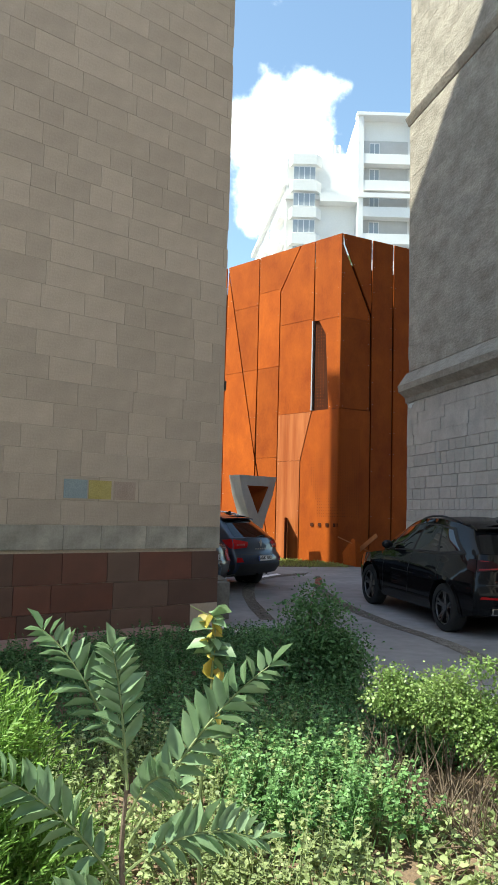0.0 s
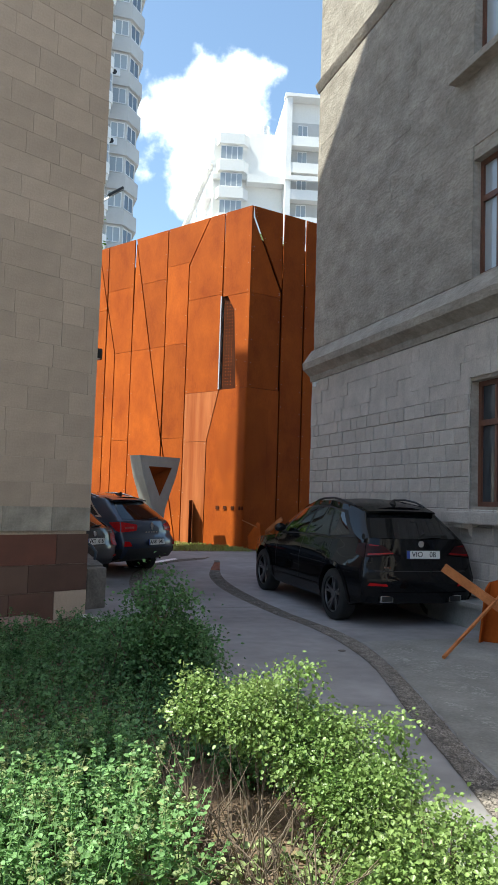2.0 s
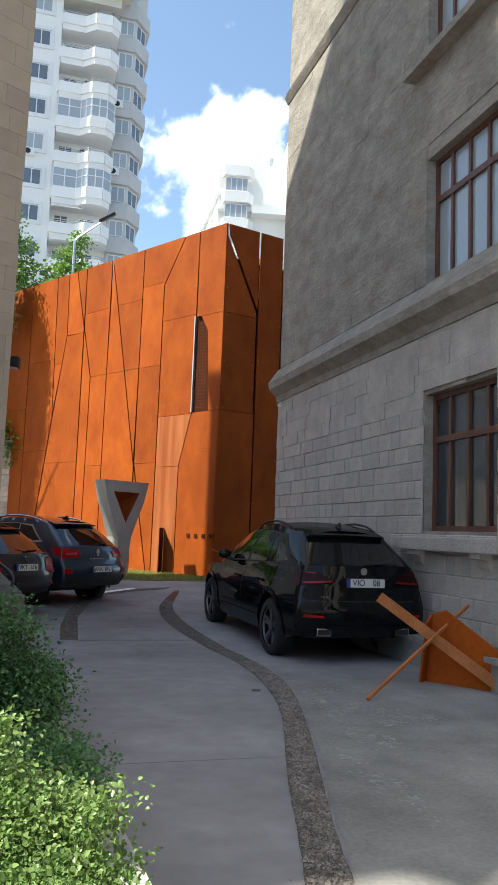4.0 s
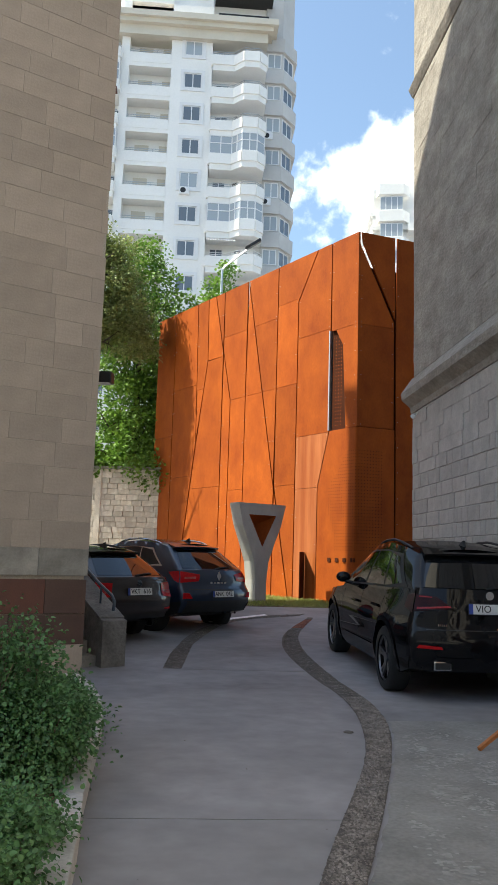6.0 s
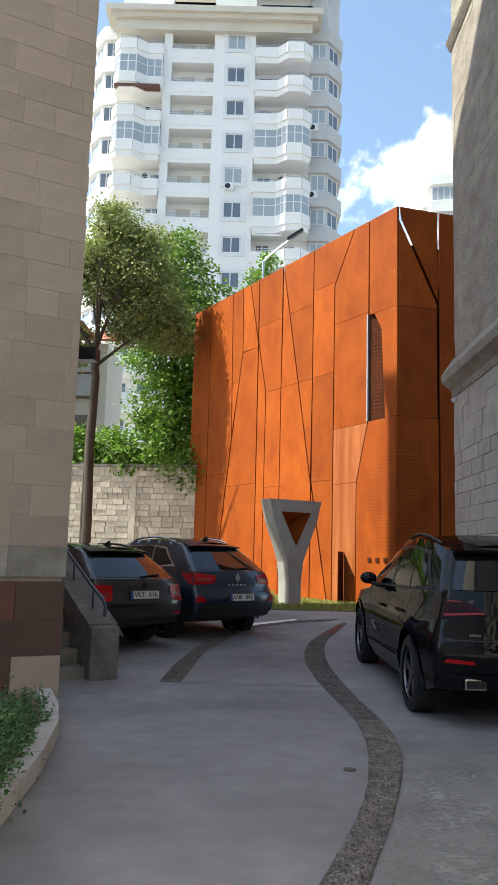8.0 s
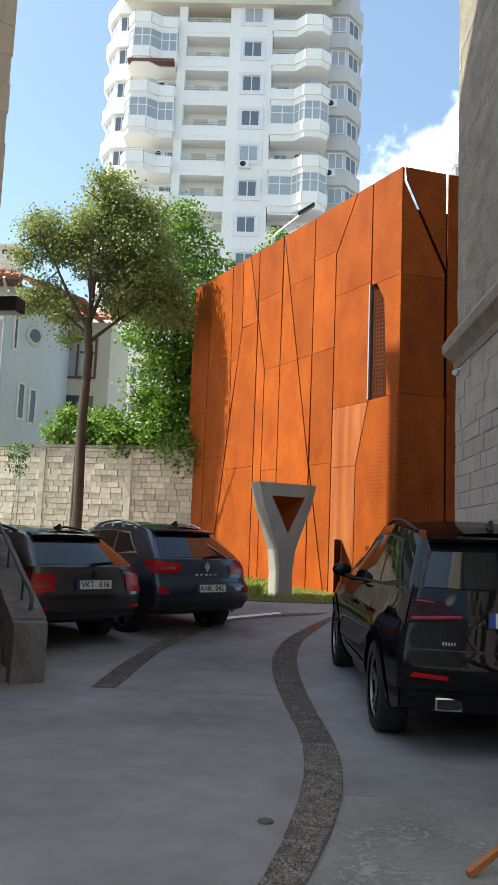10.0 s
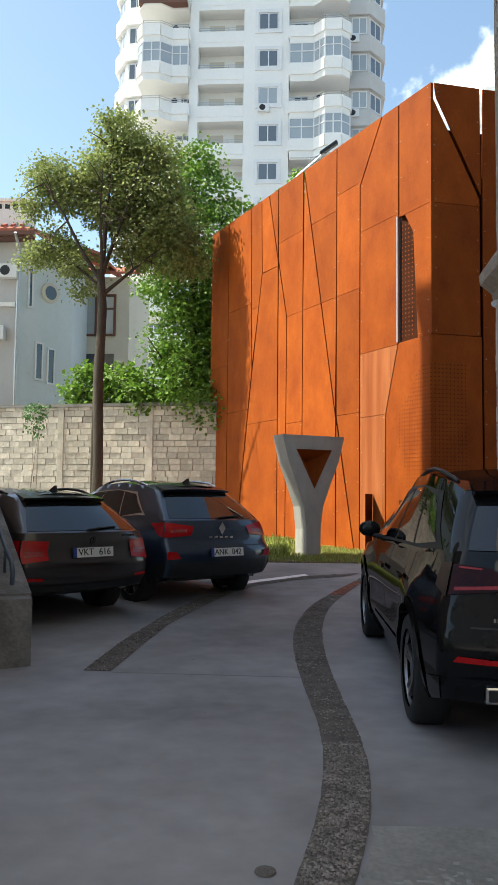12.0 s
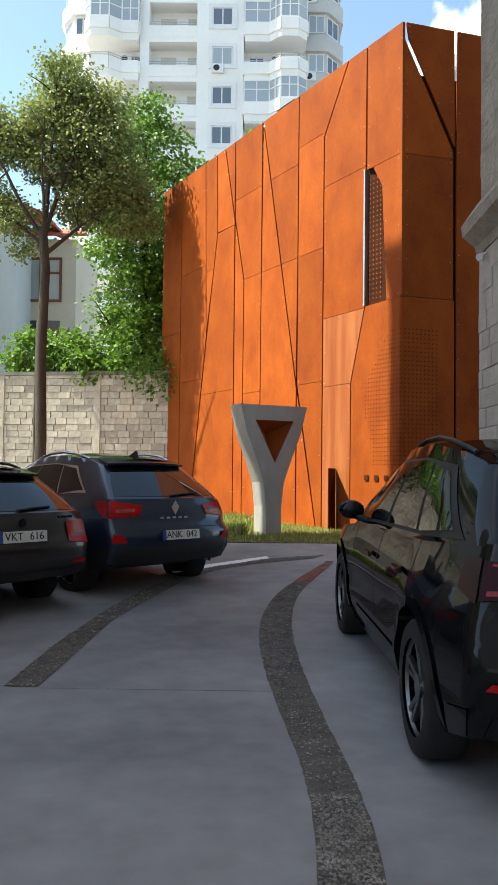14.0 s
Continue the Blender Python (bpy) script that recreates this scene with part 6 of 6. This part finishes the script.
tree("broad bright green maple tree overhanging the boundary wall",
     [([(MX, MY, 0.4), (MX - 0.05, MY, 4.0), (MX + 0.1, MY, 8.0), (MX, MY, 12.5)], 0.24, 0.07)],
     [((MX, MY, 5.0), (MX - 1.4, MY - 0.8, 7.0), 0.08), ((MX, MY, 6.0), (MX + 2.0, MY - 0.5, 8.2), 0.08), ((MX, MY, 7.5), (MX - 1.4, MY, 10.2), 0.07), ((MX, MY, 9), (MX + 1.2, MY, 11.6), 0.06), ((MX, MY, 4.4), (MX - 1.0, MY - 1.8, 5.2), 0.06), ((MX, MY, 5), (MX + 0.6, MY - 1.6, 6.2), 0.06)],
     [(MX, MY, 13.4, 0.9), (MX, MY, 12.0, 1.5), (MX + 0.6, MY, 10.3, 2.0), (MX + 0.1, MY, 9.0, 1.9), (MX + 1.4, MY, 8.4, 1.9), (MX - 0.1, MY, 7.2, 1.7), (MX + 0.8, MY - 0.3, 6.2, 2.0), (MX + 0.1, MY - 0.6, 5.4, 1.3), (MX + 1.6, MY - 0.8, 4.9, 1.4), (MX - 1.0, MY - 0.8, 5.3, 0.7), (MX + 0.6, MY - 2.2, 4.5, 0.8), (MX + 1.3, MY - 2.4, 4.1, 0.55)],
     1350, 24, 0.125, M_LEAF_MAPLE, 12, 0.24)


def bush(name, label, category, blobs, clumps, per, size, leafmat, seed, spread=0.08, stems=None, stem_r=0.008, at=(0, 0, 0)):
    rng = np.random.default_rng(seed)
    root = thing(name, label, category, at=at)
    o = np.array(at)
    pos, d = crown_points(rng, blobs, clumps, per, spread)
    leaf_mesh("foliage", pos - o, d, rng.uniform(0.6, 1.3, len(pos)) * size, leafmat, root, rng)
    bm = bmesh.new()
    weight = np.array([b[3] ** 3 for b in blobs])
    for k in range(stems or 14):
        x, y, z, r = blobs[rng.choice(len(blobs), p=weight / weight.sum())]
        q = np.array([x, y, z]) + rand_unit(rng, 1)[0] * r * 0.8
        b = np.array([x + rng.normal(0, r * 0.35), y + rng.normal(0, r * 0.35), 0.06 if y < 12 else 0.34])
        tube(bm, [b - o, (b + q) / 2 + rng.normal(0, r * 0.12, 3) - o, q - o], [stem_r, stem_r * 0.8, stem_r * 0.4], 5)
    tagged(part("branchwork", bm, M_STEM, root), kind="stuff")
    return root


bush("shrub", "bright yellow-green shrub leaning over the boundary wall", "shrub", [(-0.9, 31.3, 4.75, 0.45), (0.2, 31.2, 4.7, 0.4), (-1.6, 32.2, 5.2, 0.9), (-2.6, 32.3, 5.4, 0.8), (-0.4, 31.6, 4.8, 0.7), (-3.2, 32.6, 4.8, 0.6)], 150, 26, 0.16, M_LEAF_MAPLE, 21, 0.2, at=(-1.6, 32.2, 0.5))
bush("ivy", "small dusty creeper on the stone wall", "creeper", [(-4.0, 30.55, 4.2, 0.35), (-4.0, 30.62, 3.6, 0.25)], 30, 14, 0.08, M_LEAF_DARK, 22, 0.08, 4, at=(-4.0, 30.6, 0.5))
bush("treetop", "green treetop beyond the steel building", "tree", [(4.3, 41, 14.9, 0.9), (4.0, 41, 13.8, 1.3), (4.5, 41, 16.0, 0.45)], 90, 22, 0.16, M_LEAF_MAPLE, 23, 0.2, at=(4.2, 41, 0.5), stem_r=0.05)
bush("roof_shrub", "pale green bushes beyond the steel building roof", "shrub", [(14.2, 45, 17.0, 0.9), (15.6, 45, 16.9, 0.9), (13.0, 45, 16.6, 0.7)], 90, 20, 0.16, M_LEAF_TREE, 24, 0.2, at=(14.2, 45, 0.5), stem_r=0.05)

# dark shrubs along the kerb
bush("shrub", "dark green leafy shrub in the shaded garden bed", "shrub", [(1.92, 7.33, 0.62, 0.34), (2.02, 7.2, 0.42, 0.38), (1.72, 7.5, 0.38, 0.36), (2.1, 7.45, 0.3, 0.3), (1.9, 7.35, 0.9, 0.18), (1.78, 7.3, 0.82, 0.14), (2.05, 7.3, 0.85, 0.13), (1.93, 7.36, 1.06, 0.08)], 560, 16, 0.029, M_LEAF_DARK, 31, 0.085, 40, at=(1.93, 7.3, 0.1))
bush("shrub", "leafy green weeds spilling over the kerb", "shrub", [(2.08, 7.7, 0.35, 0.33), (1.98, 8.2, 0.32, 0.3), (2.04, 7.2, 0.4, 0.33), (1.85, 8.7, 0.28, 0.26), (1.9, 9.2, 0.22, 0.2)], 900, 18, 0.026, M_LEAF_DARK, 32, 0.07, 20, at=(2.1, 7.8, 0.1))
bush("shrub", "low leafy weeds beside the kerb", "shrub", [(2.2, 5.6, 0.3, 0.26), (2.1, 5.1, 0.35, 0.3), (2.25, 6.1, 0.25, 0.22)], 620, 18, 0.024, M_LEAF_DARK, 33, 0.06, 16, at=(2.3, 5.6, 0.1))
# privet hedge
bush("hedge", "sunlit privet hedge with small glossy leaves", "hedge", [(1.62, 4.67, 0.65, 0.15), (1.82, 4.46, 0.67, 0.2), (2.03, 4.23, 0.56, 0.23), (2.15, 3.95, 0.4, 0.26), (2.26, 3.6, 0.28, 0.28), (2.32, 3.26, 0.19, 0.28), (2.11, 3.66, 0.14, 0.23), (1.96, 3.14, 0.12, 0.21), (1.94, 4.29, 0.89, 0.06), (2.28, 4.0, 0.7, 0.06), (1.55, 4.69, 0.79, 0.06)], 2200, 20, 0.020, M_LEAF_HEDGE, 34, 0.046, 130, 0.005, at=(1.95, 4.1, 0.1))
rng = np.random.default_rng(35)
bm = bmesh.new()
for k in range(260):
    t = rng.random() ** 1.4
    b = Vector((lerp(1.50, 1.94, t) + rng.normal(0, 0.07), lerp(4.58, 3.2, t) + rng.normal(0, 0.12), 0.08))
    q = b + Vector((rng.normal(-0.06, 0.17), rng.normal(-0.05, 0.15), rng.uniform(0.08, 0.24 + 0.30 * (1 - t))))
    mid = b.lerp(q, 0.5) + Vector(rng.normal(0, 0.03, 3))
    tube(bm, [b, mid, q], [0.0045, 0.0032, 0.0014], 4)
tagged(mesh_ob("bare_twigs", bm, M_STEM), "tangle of dry bare hedge twigs", "twigs", kind="stuff")


# leafy weeds: stems with leaves up them
def weeds(name, label, n, area, height, size, leafmat, seed, per=12, kind="stuff", lean=0.08, avoid=None):
    rng = np.random.default_rng(seed)
    pos, dr, sz = [], [], []
    bm = bmesh.new()
    while n > 0:
        x, y = rng.uniform(area[0], area[1]), rng.uniform(area[2], area[3])
        if avoid and avoid(x, y):
            continue
        n -= 1
        h = rng.uniform(*height)
        b = np.array([x, y, soil_z(x, y)])
        top = b + np.array([rng.normal(0, lean), rng.normal(0, lean), h])
        tube(bm, [b, (b + top) / 2 + rng.normal(0, 0.01, 3), top], [0.004, 0.003, 0.0015], 3, cap=False)
        t = rng.uniform(0.2, 1.0, per) ** 0.8
        a = rng.uniform(0, 6.28, per)
        pos.append(b + (top - b) * t[:, None])
        dr.append(np.stack([np.cos(a), np.sin(a), rng.uniform(-0.35, 0.5, per)], 1))
        sz.append(rng.uniform(0.6, 1.3, per) * size * (1.15 - 0.5 * t))
    root = tagged(mesh_ob(name, bm, leafmat), label, "weeds", kind=kind)
    leaf_mesh("leaves", np.concatenate(pos), np.concatenate(dr), np.concatenate(sz), leafmat, root, rng, wide=0.40, kind="stuff")
    return root


def behind_wall(x, y):
    return y > 11.66 + (x - 1.8) * 0.577 - 0.9 or x > along(sorted((yy, xx) for xx, yy in KERB[:11]), y) - 0.12


weeds("weeds", "dense sunlit leafy weeds in the garden bed", 1500, (-1.5, 1.38, 2.4, 5.5), (0.10, 0.40), 0.036, M_LEAF_WEED, 41, 20, avoid=lambda x, y: (x > 0.90 and y < 3.9) or noise.noise(Vector((x * 2.3, y * 2.3, 7))) < -0.22)
weeds("weeds", "bright nettle-like weeds in the garden bed", 560, (0.45, 1.40, 3.8, 5.5), (0.18, 0.42), 0.040, M_LEAF_NETTLE, 42, 17)
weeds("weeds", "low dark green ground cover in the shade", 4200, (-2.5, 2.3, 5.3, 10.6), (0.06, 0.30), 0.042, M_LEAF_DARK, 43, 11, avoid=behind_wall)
weeds("weeds", "sparse small weeds on bare soil", 300, (0.9, 2.0, 2.3, 4.2), (0.05, 0.18), 0.05, M_LEAF_WEED, 44, 7)
weeds("weeds", "tall leafy weeds further along the bed", 300, (-4.5, -1.3, 2.6, 5.5), (0.2, 0.6), 0.08, M_LEAF_WEED, 45, 12)
rng = np.random.default_rng(46)
n = 420
px, py = rng.uniform(0.5, 2.2, n), rng.uniform(2.1, 4.6, n)
leaf_mesh("dry_leaves", np.stack([px, py, [soil_z(a, b) + 0.012 for a, b in zip(px, py)]], 1), np.stack([rng.normal(0, 1, n), rng.normal(0, 1, n), rng.uniform(-0.05, 0.25, n)], 1), rng.uniform(0.03, 0.07, n), M_DRYLEAF, None, rng, kind="stuff")
tagged(bpy.data.objects["dry_leaves"], "scattered dry leaves on the soil", "dry leaves")


# feathery cypress shrub
def cypress(at, blobs, n, seed):
    rng = np.random.default_rng(seed)
    root = thing("cypress_shrub", "feathery bright green cypress shrub", "shrub", at=at)
    o = np.array(at)
    pos, dr = [], []
    vol = np.array([b[3] ** 2 for b in blobs])
    for i in rng.choice(len(blobs), n, p=vol / vol.sum()):
        x, y, z, r = blobs[i]
        d = rand_unit(rng, 1)[0]
        d[2] = abs(d[2]) * 0.9 + 0.1
        c = np.array([x, y, z]) + d * r * rng.uniform(0.5, 0.95)
        axis = d * 0.7 + np.array([0.25, 0, 0.6])
        axis /= np.linalg.norm(axis)
        t = np.linspace(0, 1, 16)
        ln = rng.uniform(0.12, 0.24)
        p = c + axis * (t * ln)[:, None]
        s = np.cross(axis, rand_unit(rng, 1)[0])
        s /= np.linalg.norm(s)
        sg = np.where(np.arange(16) % 2, 1, -1)[:, None]
        pos.append(p)
        dr.append(axis * 0.9 + s * sg * 0.6 + rng.normal(0, 0.15, (16, 3)))
    leaf_mesh("foliage", np.concatenate(pos) - o, np.concatenate(dr), rng.uniform(0.02, 0.05, n * 16), M_LEAF_CYP, root, rng, wide=0.12, fold=0.1)
    bm = bmesh.new()
    for k in range(18):
        x, y, z, r = blobs[rng.integers(len(blobs))]
        q = Vector((x, y, z)) + Vector(rand_unit(rng, 1)[0]) * r * 0.6
        tube(bm, [Vector((at[0] + rng.normal(0, 0.1), at[1] + rng.normal(0, 0.1), 0.05)) - Vector(at), (Vector((x, y, z * 0.5)) - Vector(at)), q - Vector(at)], [0.012, 0.009, 0.003], 5)
    tagged(part("branchwork", bm, M_STEM, root), kind="stuff")


cypress((-0.82, 2.85, 0.1), [(-0.85, 2.85, 0.80, 0.26), (-0.65, 3.0, 0.62, 0.26), (-0.72, 2.7, 0.48, 0.3), (-0.48, 2.9, 0.42, 0.24), (-1.1, 3.0, 0.72, 0.36), (-0.52, 2.65, 0.27, 0.25), (-1.25, 2.8, 0.5, 0.3), (-1.0, 3.05, 0.98, 0.27), (-0.7, 2.95, 0.80, 0.26), (-1.3, 3.1, 1.0, 0.25)], 2600, 51)


# tree-of-heaven sapling: a stem with long feathered leaves
def frond(root, base, tip, n, size, seed, droop=0.12):
    rng = np.random.default_rng(seed)
    base, tip = Vector(base), Vector(tip)
    mid = base.lerp(tip, 0.5) + Vector((0, 0, droop))
    curve = [base * (1 - t) ** 2 + mid * 2 * t * (1 - t) + tip * t * t for t in np.linspace(0, 1, 12)]
    bm = bmesh.new()
    tube(bm, curve, [0.005 - 0.0035 * i / 11 for i in range(12)], 5)
    fr = part("frond", bm, M_LEAF_WEED, root)
    axis = (tip - base).normalized()
    side = axis.cross(Vector((0.15, -1.0, 0.35))).normalized()
    pos, dr, sz = [], [], []
    for i in range(n):
        t = 0.18 + 0.80 * i / (n - 1)
        p = base * (1 - t) ** 2 + mid * 2 * t * (1 - t) + tip * t * t
        for s in (-1, 1):
            pos.append(p)
            dr.append(side * s * 0.9 + axis * 0.75 + Vector(rng.normal(0, 0.1, 3)))
            sz.append(size * (1.05 - 0.45 * abs(t - 0.45) * 2) * rng.uniform(0.9, 1.1))
    pos.append(tip)
    dr.append(axis)
    sz.append(size * 0.8)
    n2 = len(pos)
    pos, dr, sz = np.array([tuple(p) for p in pos]), np.array([tuple(p) for p in dr]), np.array(sz)
    for k in range(n2):
        leaf_mesh("leaflet", pos[k:k + 1], dr[k:k + 1], sz[k:k + 1] * 1.15, M_LEAF_AIL, fr, rng, wide=0.23, fold=0.45)


sap = thing("sapling", "tree-of-heaven sapling with long feathered leaves", "plant", at=(-0.16, 2.5, 0.14))
bm = bmesh.new()
tube(bm, [(0, 0, -0.05), (0.01, 0, 0.3), (-0.01, 0.02, 0.62), (0.0, 0.02, 0.82)], [0.013, 0.011, 0.008, 0.005], 7)
part("stem", bm, M_STEM, sap, "pale brown stem")
for i, (b, t, n, s) in enumerate([((0, 0, 0.62), (0.42, 0.02, 1.12), 11, 0.12), ((0, 0, 0.78), (-0.06, 0.05, 1.17), 9, 0.10), ((0, 0.02, 0.8), (-0.26, 0.08, 1.22), 9, 0.10), ((0, 0, 0.5), (-0.40, -0.05, 0.86), 10, 0.11), ((0, 0, 0.55), (0.36, -0.1, 0.66), 9, 0.11), ((0, 0, 0.4), (-0.22, -0.2, 0.55), 8, 0.10), ((0, 0, 0.7), (0.12, -0.2, 0.85), 8, 0.09), ((0, 0, 0.35), (0.22, -0.22, 0.42), 8, 0.10)]):
    frond(sap, b, t, n + 4, s * 0.84, 60 + i)
wilt = thing("wilted_weed", "tall wilted weed with curled yellow leaves", "plant", at=(0.19, 3.25, 0.15))
bm = bmesh.new()
tube(bm, [(0, 0, -0.05), (-0.01, 0, 0.5), (0.02, 0, 0.9), (0.03, 0, 1.15), (-0.07, 0, 1.2)], [0.008, 0.007, 0.005, 0.004, 0.002], 6)
part("stem", bm, M_LEAF_WEED, wilt)
rng = np.random.default_rng(71)
z = np.array([0.92, 0.95, 1.0, 1.02, 0.85, 1.13, 1.14, 1.15, 1.16, 1.08, 0.8, 0.7])
leaf_mesh("leaves", np.stack([np.full(12, 0.02), np.zeros(12), z], 1), np.stack([rng.normal(0, 1, 12), rng.normal(0, 0.6, 12), rng.uniform(-1.2, 0.1, 12)], 1), rng.uniform(0.05, 0.09, 12), M_YELLOWLEAF, wilt, rng, wide=0.38, fold=0.6)
leaf_mesh("leaves", np.stack([np.full(16, 0.01), np.zeros(16), rng.uniform(1.0, 1.18, 16)], 1), np.stack([rng.normal(0.3, 1, 16), rng.normal(0, 0.6, 16), rng.uniform(-0.5, 0.3, 16)], 1), rng.uniform(0.06, 0.12, 16), M_LEAF_AIL, wilt, rng, wide=0.4, fold=0.4)

# grass round the sculpture
rng = np.random.default_rng(81)
n = 14000
gx, gy = rng.uniform(2.6, 7.0, n), rng.uniform(20.4, 25.8, n)
keep = (gx - 7.12) * -0.858 + (gy - 21.81) * -0.513 > 0.08
gx, gy = gx[keep], gy[keep]
tall = np.where((gx < 4.3) & (gy > 21.4), 2.6, 1.0)
gz = np.array([ground_z(y) for y in gy])
leaf_mesh("grass", np.stack([gx, gy, gz], 1), np.stack([rng.normal(0, 0.35, len(gx)), rng.normal(0, 0.35, len(gx)), np.ones(len(gx))], 1), rng.uniform(0.04, 0.12, len(gx)) * tall, M_GRASS, None, rng, wide=0.06, fold=0.1, kind="stuff")
tagged(bpy.data.objects["grass"], "patch of grass at the foot of the steel building", "grass")
bm = bmesh.new()
prism(bm, [(2.4, 20.35, 0.30), (5.9, 20.55, 0.30), (7.3, 20.9, 0.30), (7.2, 21.9, 0.30), (1.9, 30.2, 0.30), (-0.5, 30.2, 0.30)], (0, 0, 0.08))
bmesh.ops.recalc_face_normals(bm, faces=bm.faces[:])
structure("lawn_soil", bm, M_SOIL, "earth under the strip of grass", "soil")

# ---- wall pieces ----
def slab_mesh(name, w, h, d, material, rng, bev=0.002):
    bm = boxes(((0, 0, 0), (w, d, h)))
    bmesh.ops.bevel(bm, geom=[e for e in bm.edges if all(v.co.y < 1e-6 for v in e.verts)], offset=bev, segments=1, affect="EDGES")
    me = bpy.data.meshes.new(name)
    bm.to_mesh(me)
    bm.free()
    me.materials.append(material)
    return me


def lay(name, parent, m, x0, x1, z0, z1, ch, widths, material, rest_material, seed, depth=0.04, gap=0.008, near=None, around=(), uneven=0.003, limit=300, bev=0.002):
    """Lay courses of blocks on the wall plane y = 0 of m; those that near() picks are pieces, the others are joined."""
    rng = np.random.default_rng(seed)
    cache, count = {}, 0
    rest = bmesh.new()
    z = z0
    while z < z1 - 0.02:
        h = min(ch * rng.uniform(0.94, 1.06), z1 - z)
        x = x0 - rng.uniform(0, widths[-1])
        while x < x1:
            w = widths[rng.integers(len(widths))]
            a, b = max(x, x0), min(x + w, x1)
            x += w
            for ha, hb, hc, hd in around:
                if z < hd - 0.05 and z + h > hc + 0.05 and a < hb and b > ha:
                    a, b = (a, ha) if a < ha else (max(a, hb), b)
            if b - a < 0.05:
                continue
            out = rng.uniform(0, uneven)
            mm = m @ Matrix.Translation((a + gap / 2, -out, z + gap / 2))
            if near and count < limit and near(a, b, z):
                key = (round(b - a, 2), round(h, 3))
                if key not in cache:
                    cache[key] = slab_mesh(name, b - a - gap, h - gap, depth, material, rng, bev)
                ob = new(name, cache[key])
                ob.matrix_world = mm
                ob.parent = parent
                count += 1
            else:
                box(rest, (0, 0, 0), (b - a - gap, depth, h - gap), mm)
        z += h
    if rest.verts:
        ob = mesh_ob(name + "_rest", rest, rest_material)
        ob.parent = parent
        tagged(ob, kind="stuff")


M_STAINED = mat("stained_limestone", (0.20, 0.185, 0.16), (0.46, 0.42, 0.36), 2.6, 40, 0.9, 0, 0.2, rand=0.1, speckle=0.2)
lay("block", wall_left, LEFT, -9.0, 0.0, 1.21, 1.52, 0.31, [0.55, 0.71, 0.9], M_STAINED, M_STAINED, 15, 0.05, 0.003, near=lambda a, b, z: a > -4.4)
lay("block", wall_left, LEFT, -9.0, 0.0, 1.52, LEFT_H, 0.297, [0.34, 0.5, 0.62, 0.71, 0.85], M_LIME, M_LIME_WALL, 5, 0.05, 0.0035, uneven=0.002, near=lambda a, b, z: a > -4.4 and z < 9.5)
part("mortar", boxes(((-9.0, 0.0045, 1.215), (-0.012, 0.03, LEFT_H - 0.01)), m=LEFT), M_JOINT, wall_left)
rng = np.random.default_rng(6)
plinth_tones = [mat("plinth_red", (0.095, 0.040, 0.030), (0.17, 0.062, 0.042), 1.6, 70, 0.5, 0, 0.05, rand=0.15, speckle=0.25), mat("plinth_brown", (0.09, 0.050, 0.040), (0.15, 0.080, 0.060), 1.6, 70, 0.5, 0, 0.05, rand=0.2, speckle=0.25), mat("plinth_grey", (0.12, 0.075, 0.058), (0.19, 0.115, 0.088), 1.6, 70, 0.55, 0, 0.05, rand=0.15, speckle=0.25)]
for z0, z1 in ((0.0, 0.43), (0.43, 0.78), (0.78, 1.17)):
    x = 0.0
    while x > -9:
        w = rng.choice([0.5, 0.66, 0.9])
        if z0 == 0.0 and x == 0.0:
            w, mt = 0.5, M_LIME
        else:
            mt = plinth_tones[rng.integers(3)]
        me = slab_mesh("plinth_panel", w - 0.005, z1 - z0 - 0.005, 0.03, mt, rng, 0.003)
        ob = new("plinth_panel", me)
        ob.matrix_world = LEFT @ Matrix.Translation((x - w + 0.0025, 0.012, z0 + 0.0025))
        ob.parent = wall_left
        x -= w
for x, col in ((-2.6, ((0.24, 0.29, 0.31), (0.30, 0.35, 0.37))), (-2.24, ((0.40, 0.32, 0.10), (0.46, 0.38, 0.15))), (-1.86, ((0.36, 0.27, 0.22), (0.42, 0.33, 0.27)))):
    bm = boxes(((x, -0.006, 1.86), (x + 0.34, -0.0035, 2.10)), m=LEFT)
    part("paint_patch", bm, mat("faded_paint", col[0], col[1], 5, 60, 0.9), wall_left, "faded square of paint")

RWALL = Matrix.Translation((RX, 0, 0)) @ pose(0, 0, 0, 0, 0, -90)        # local x is -world y, local y is world x


WALL_HOLES = [(-hb, -ha, hc, hd) for ha, hb, hc, hd in holes]
wall_right = bpy.data.objects["wall_right"]
lay("stone", wall_right, RWALL @ Matrix.Translation((0, -0.03, 0)), -RY, 6.0, 0.38, 4.44, 0.25, [0.2, 0.28, 0.36, 0.44, 0.52], M_TUFF, M_TUFF, 7, 0.029, 0.002, near=lambda a, b, z: a < -8.0, around=WALL_HOLES, uneven=0.016, bev=0.013)
lay("stone", wall_right, RWALL @ Matrix.Translation((0, -0.012, 0)), -RY, -4.0, 5.2, 11.34, 0.30, [0.3, 0.42, 0.5, 0.58, 0.7], M_TUFF_WALL, M_TUFF_WALL, 8, 0.011, 0.002, around=WALL_HOLES, uneven=0.007)
lay("stone", wall_right, RWALL @ Matrix.Translation((0, -0.012, 0)), -RY, -6.0, 11.66, 18.0, 0.30, [0.3, 0.42, 0.5, 0.58, 0.7], M_TUFF_WALL, M_TUFF_WALL, 9, 0.011, 0.002, around=WALL_HOLES, uneven=0.007)
lay("brick", wall_boundary, SW @ pose(SW_L, 0, 0, 0, 0, 180), SW_L - 13.5, SW_L, 1.36, SW_TOP, 0.2, [0.36, 0.39, 0.42], M_BRICK, M_BRICK_REST, 10, 0.05, 0.014, near=lambda a, b, z: a > SW_L - 8, uneven=0.022)
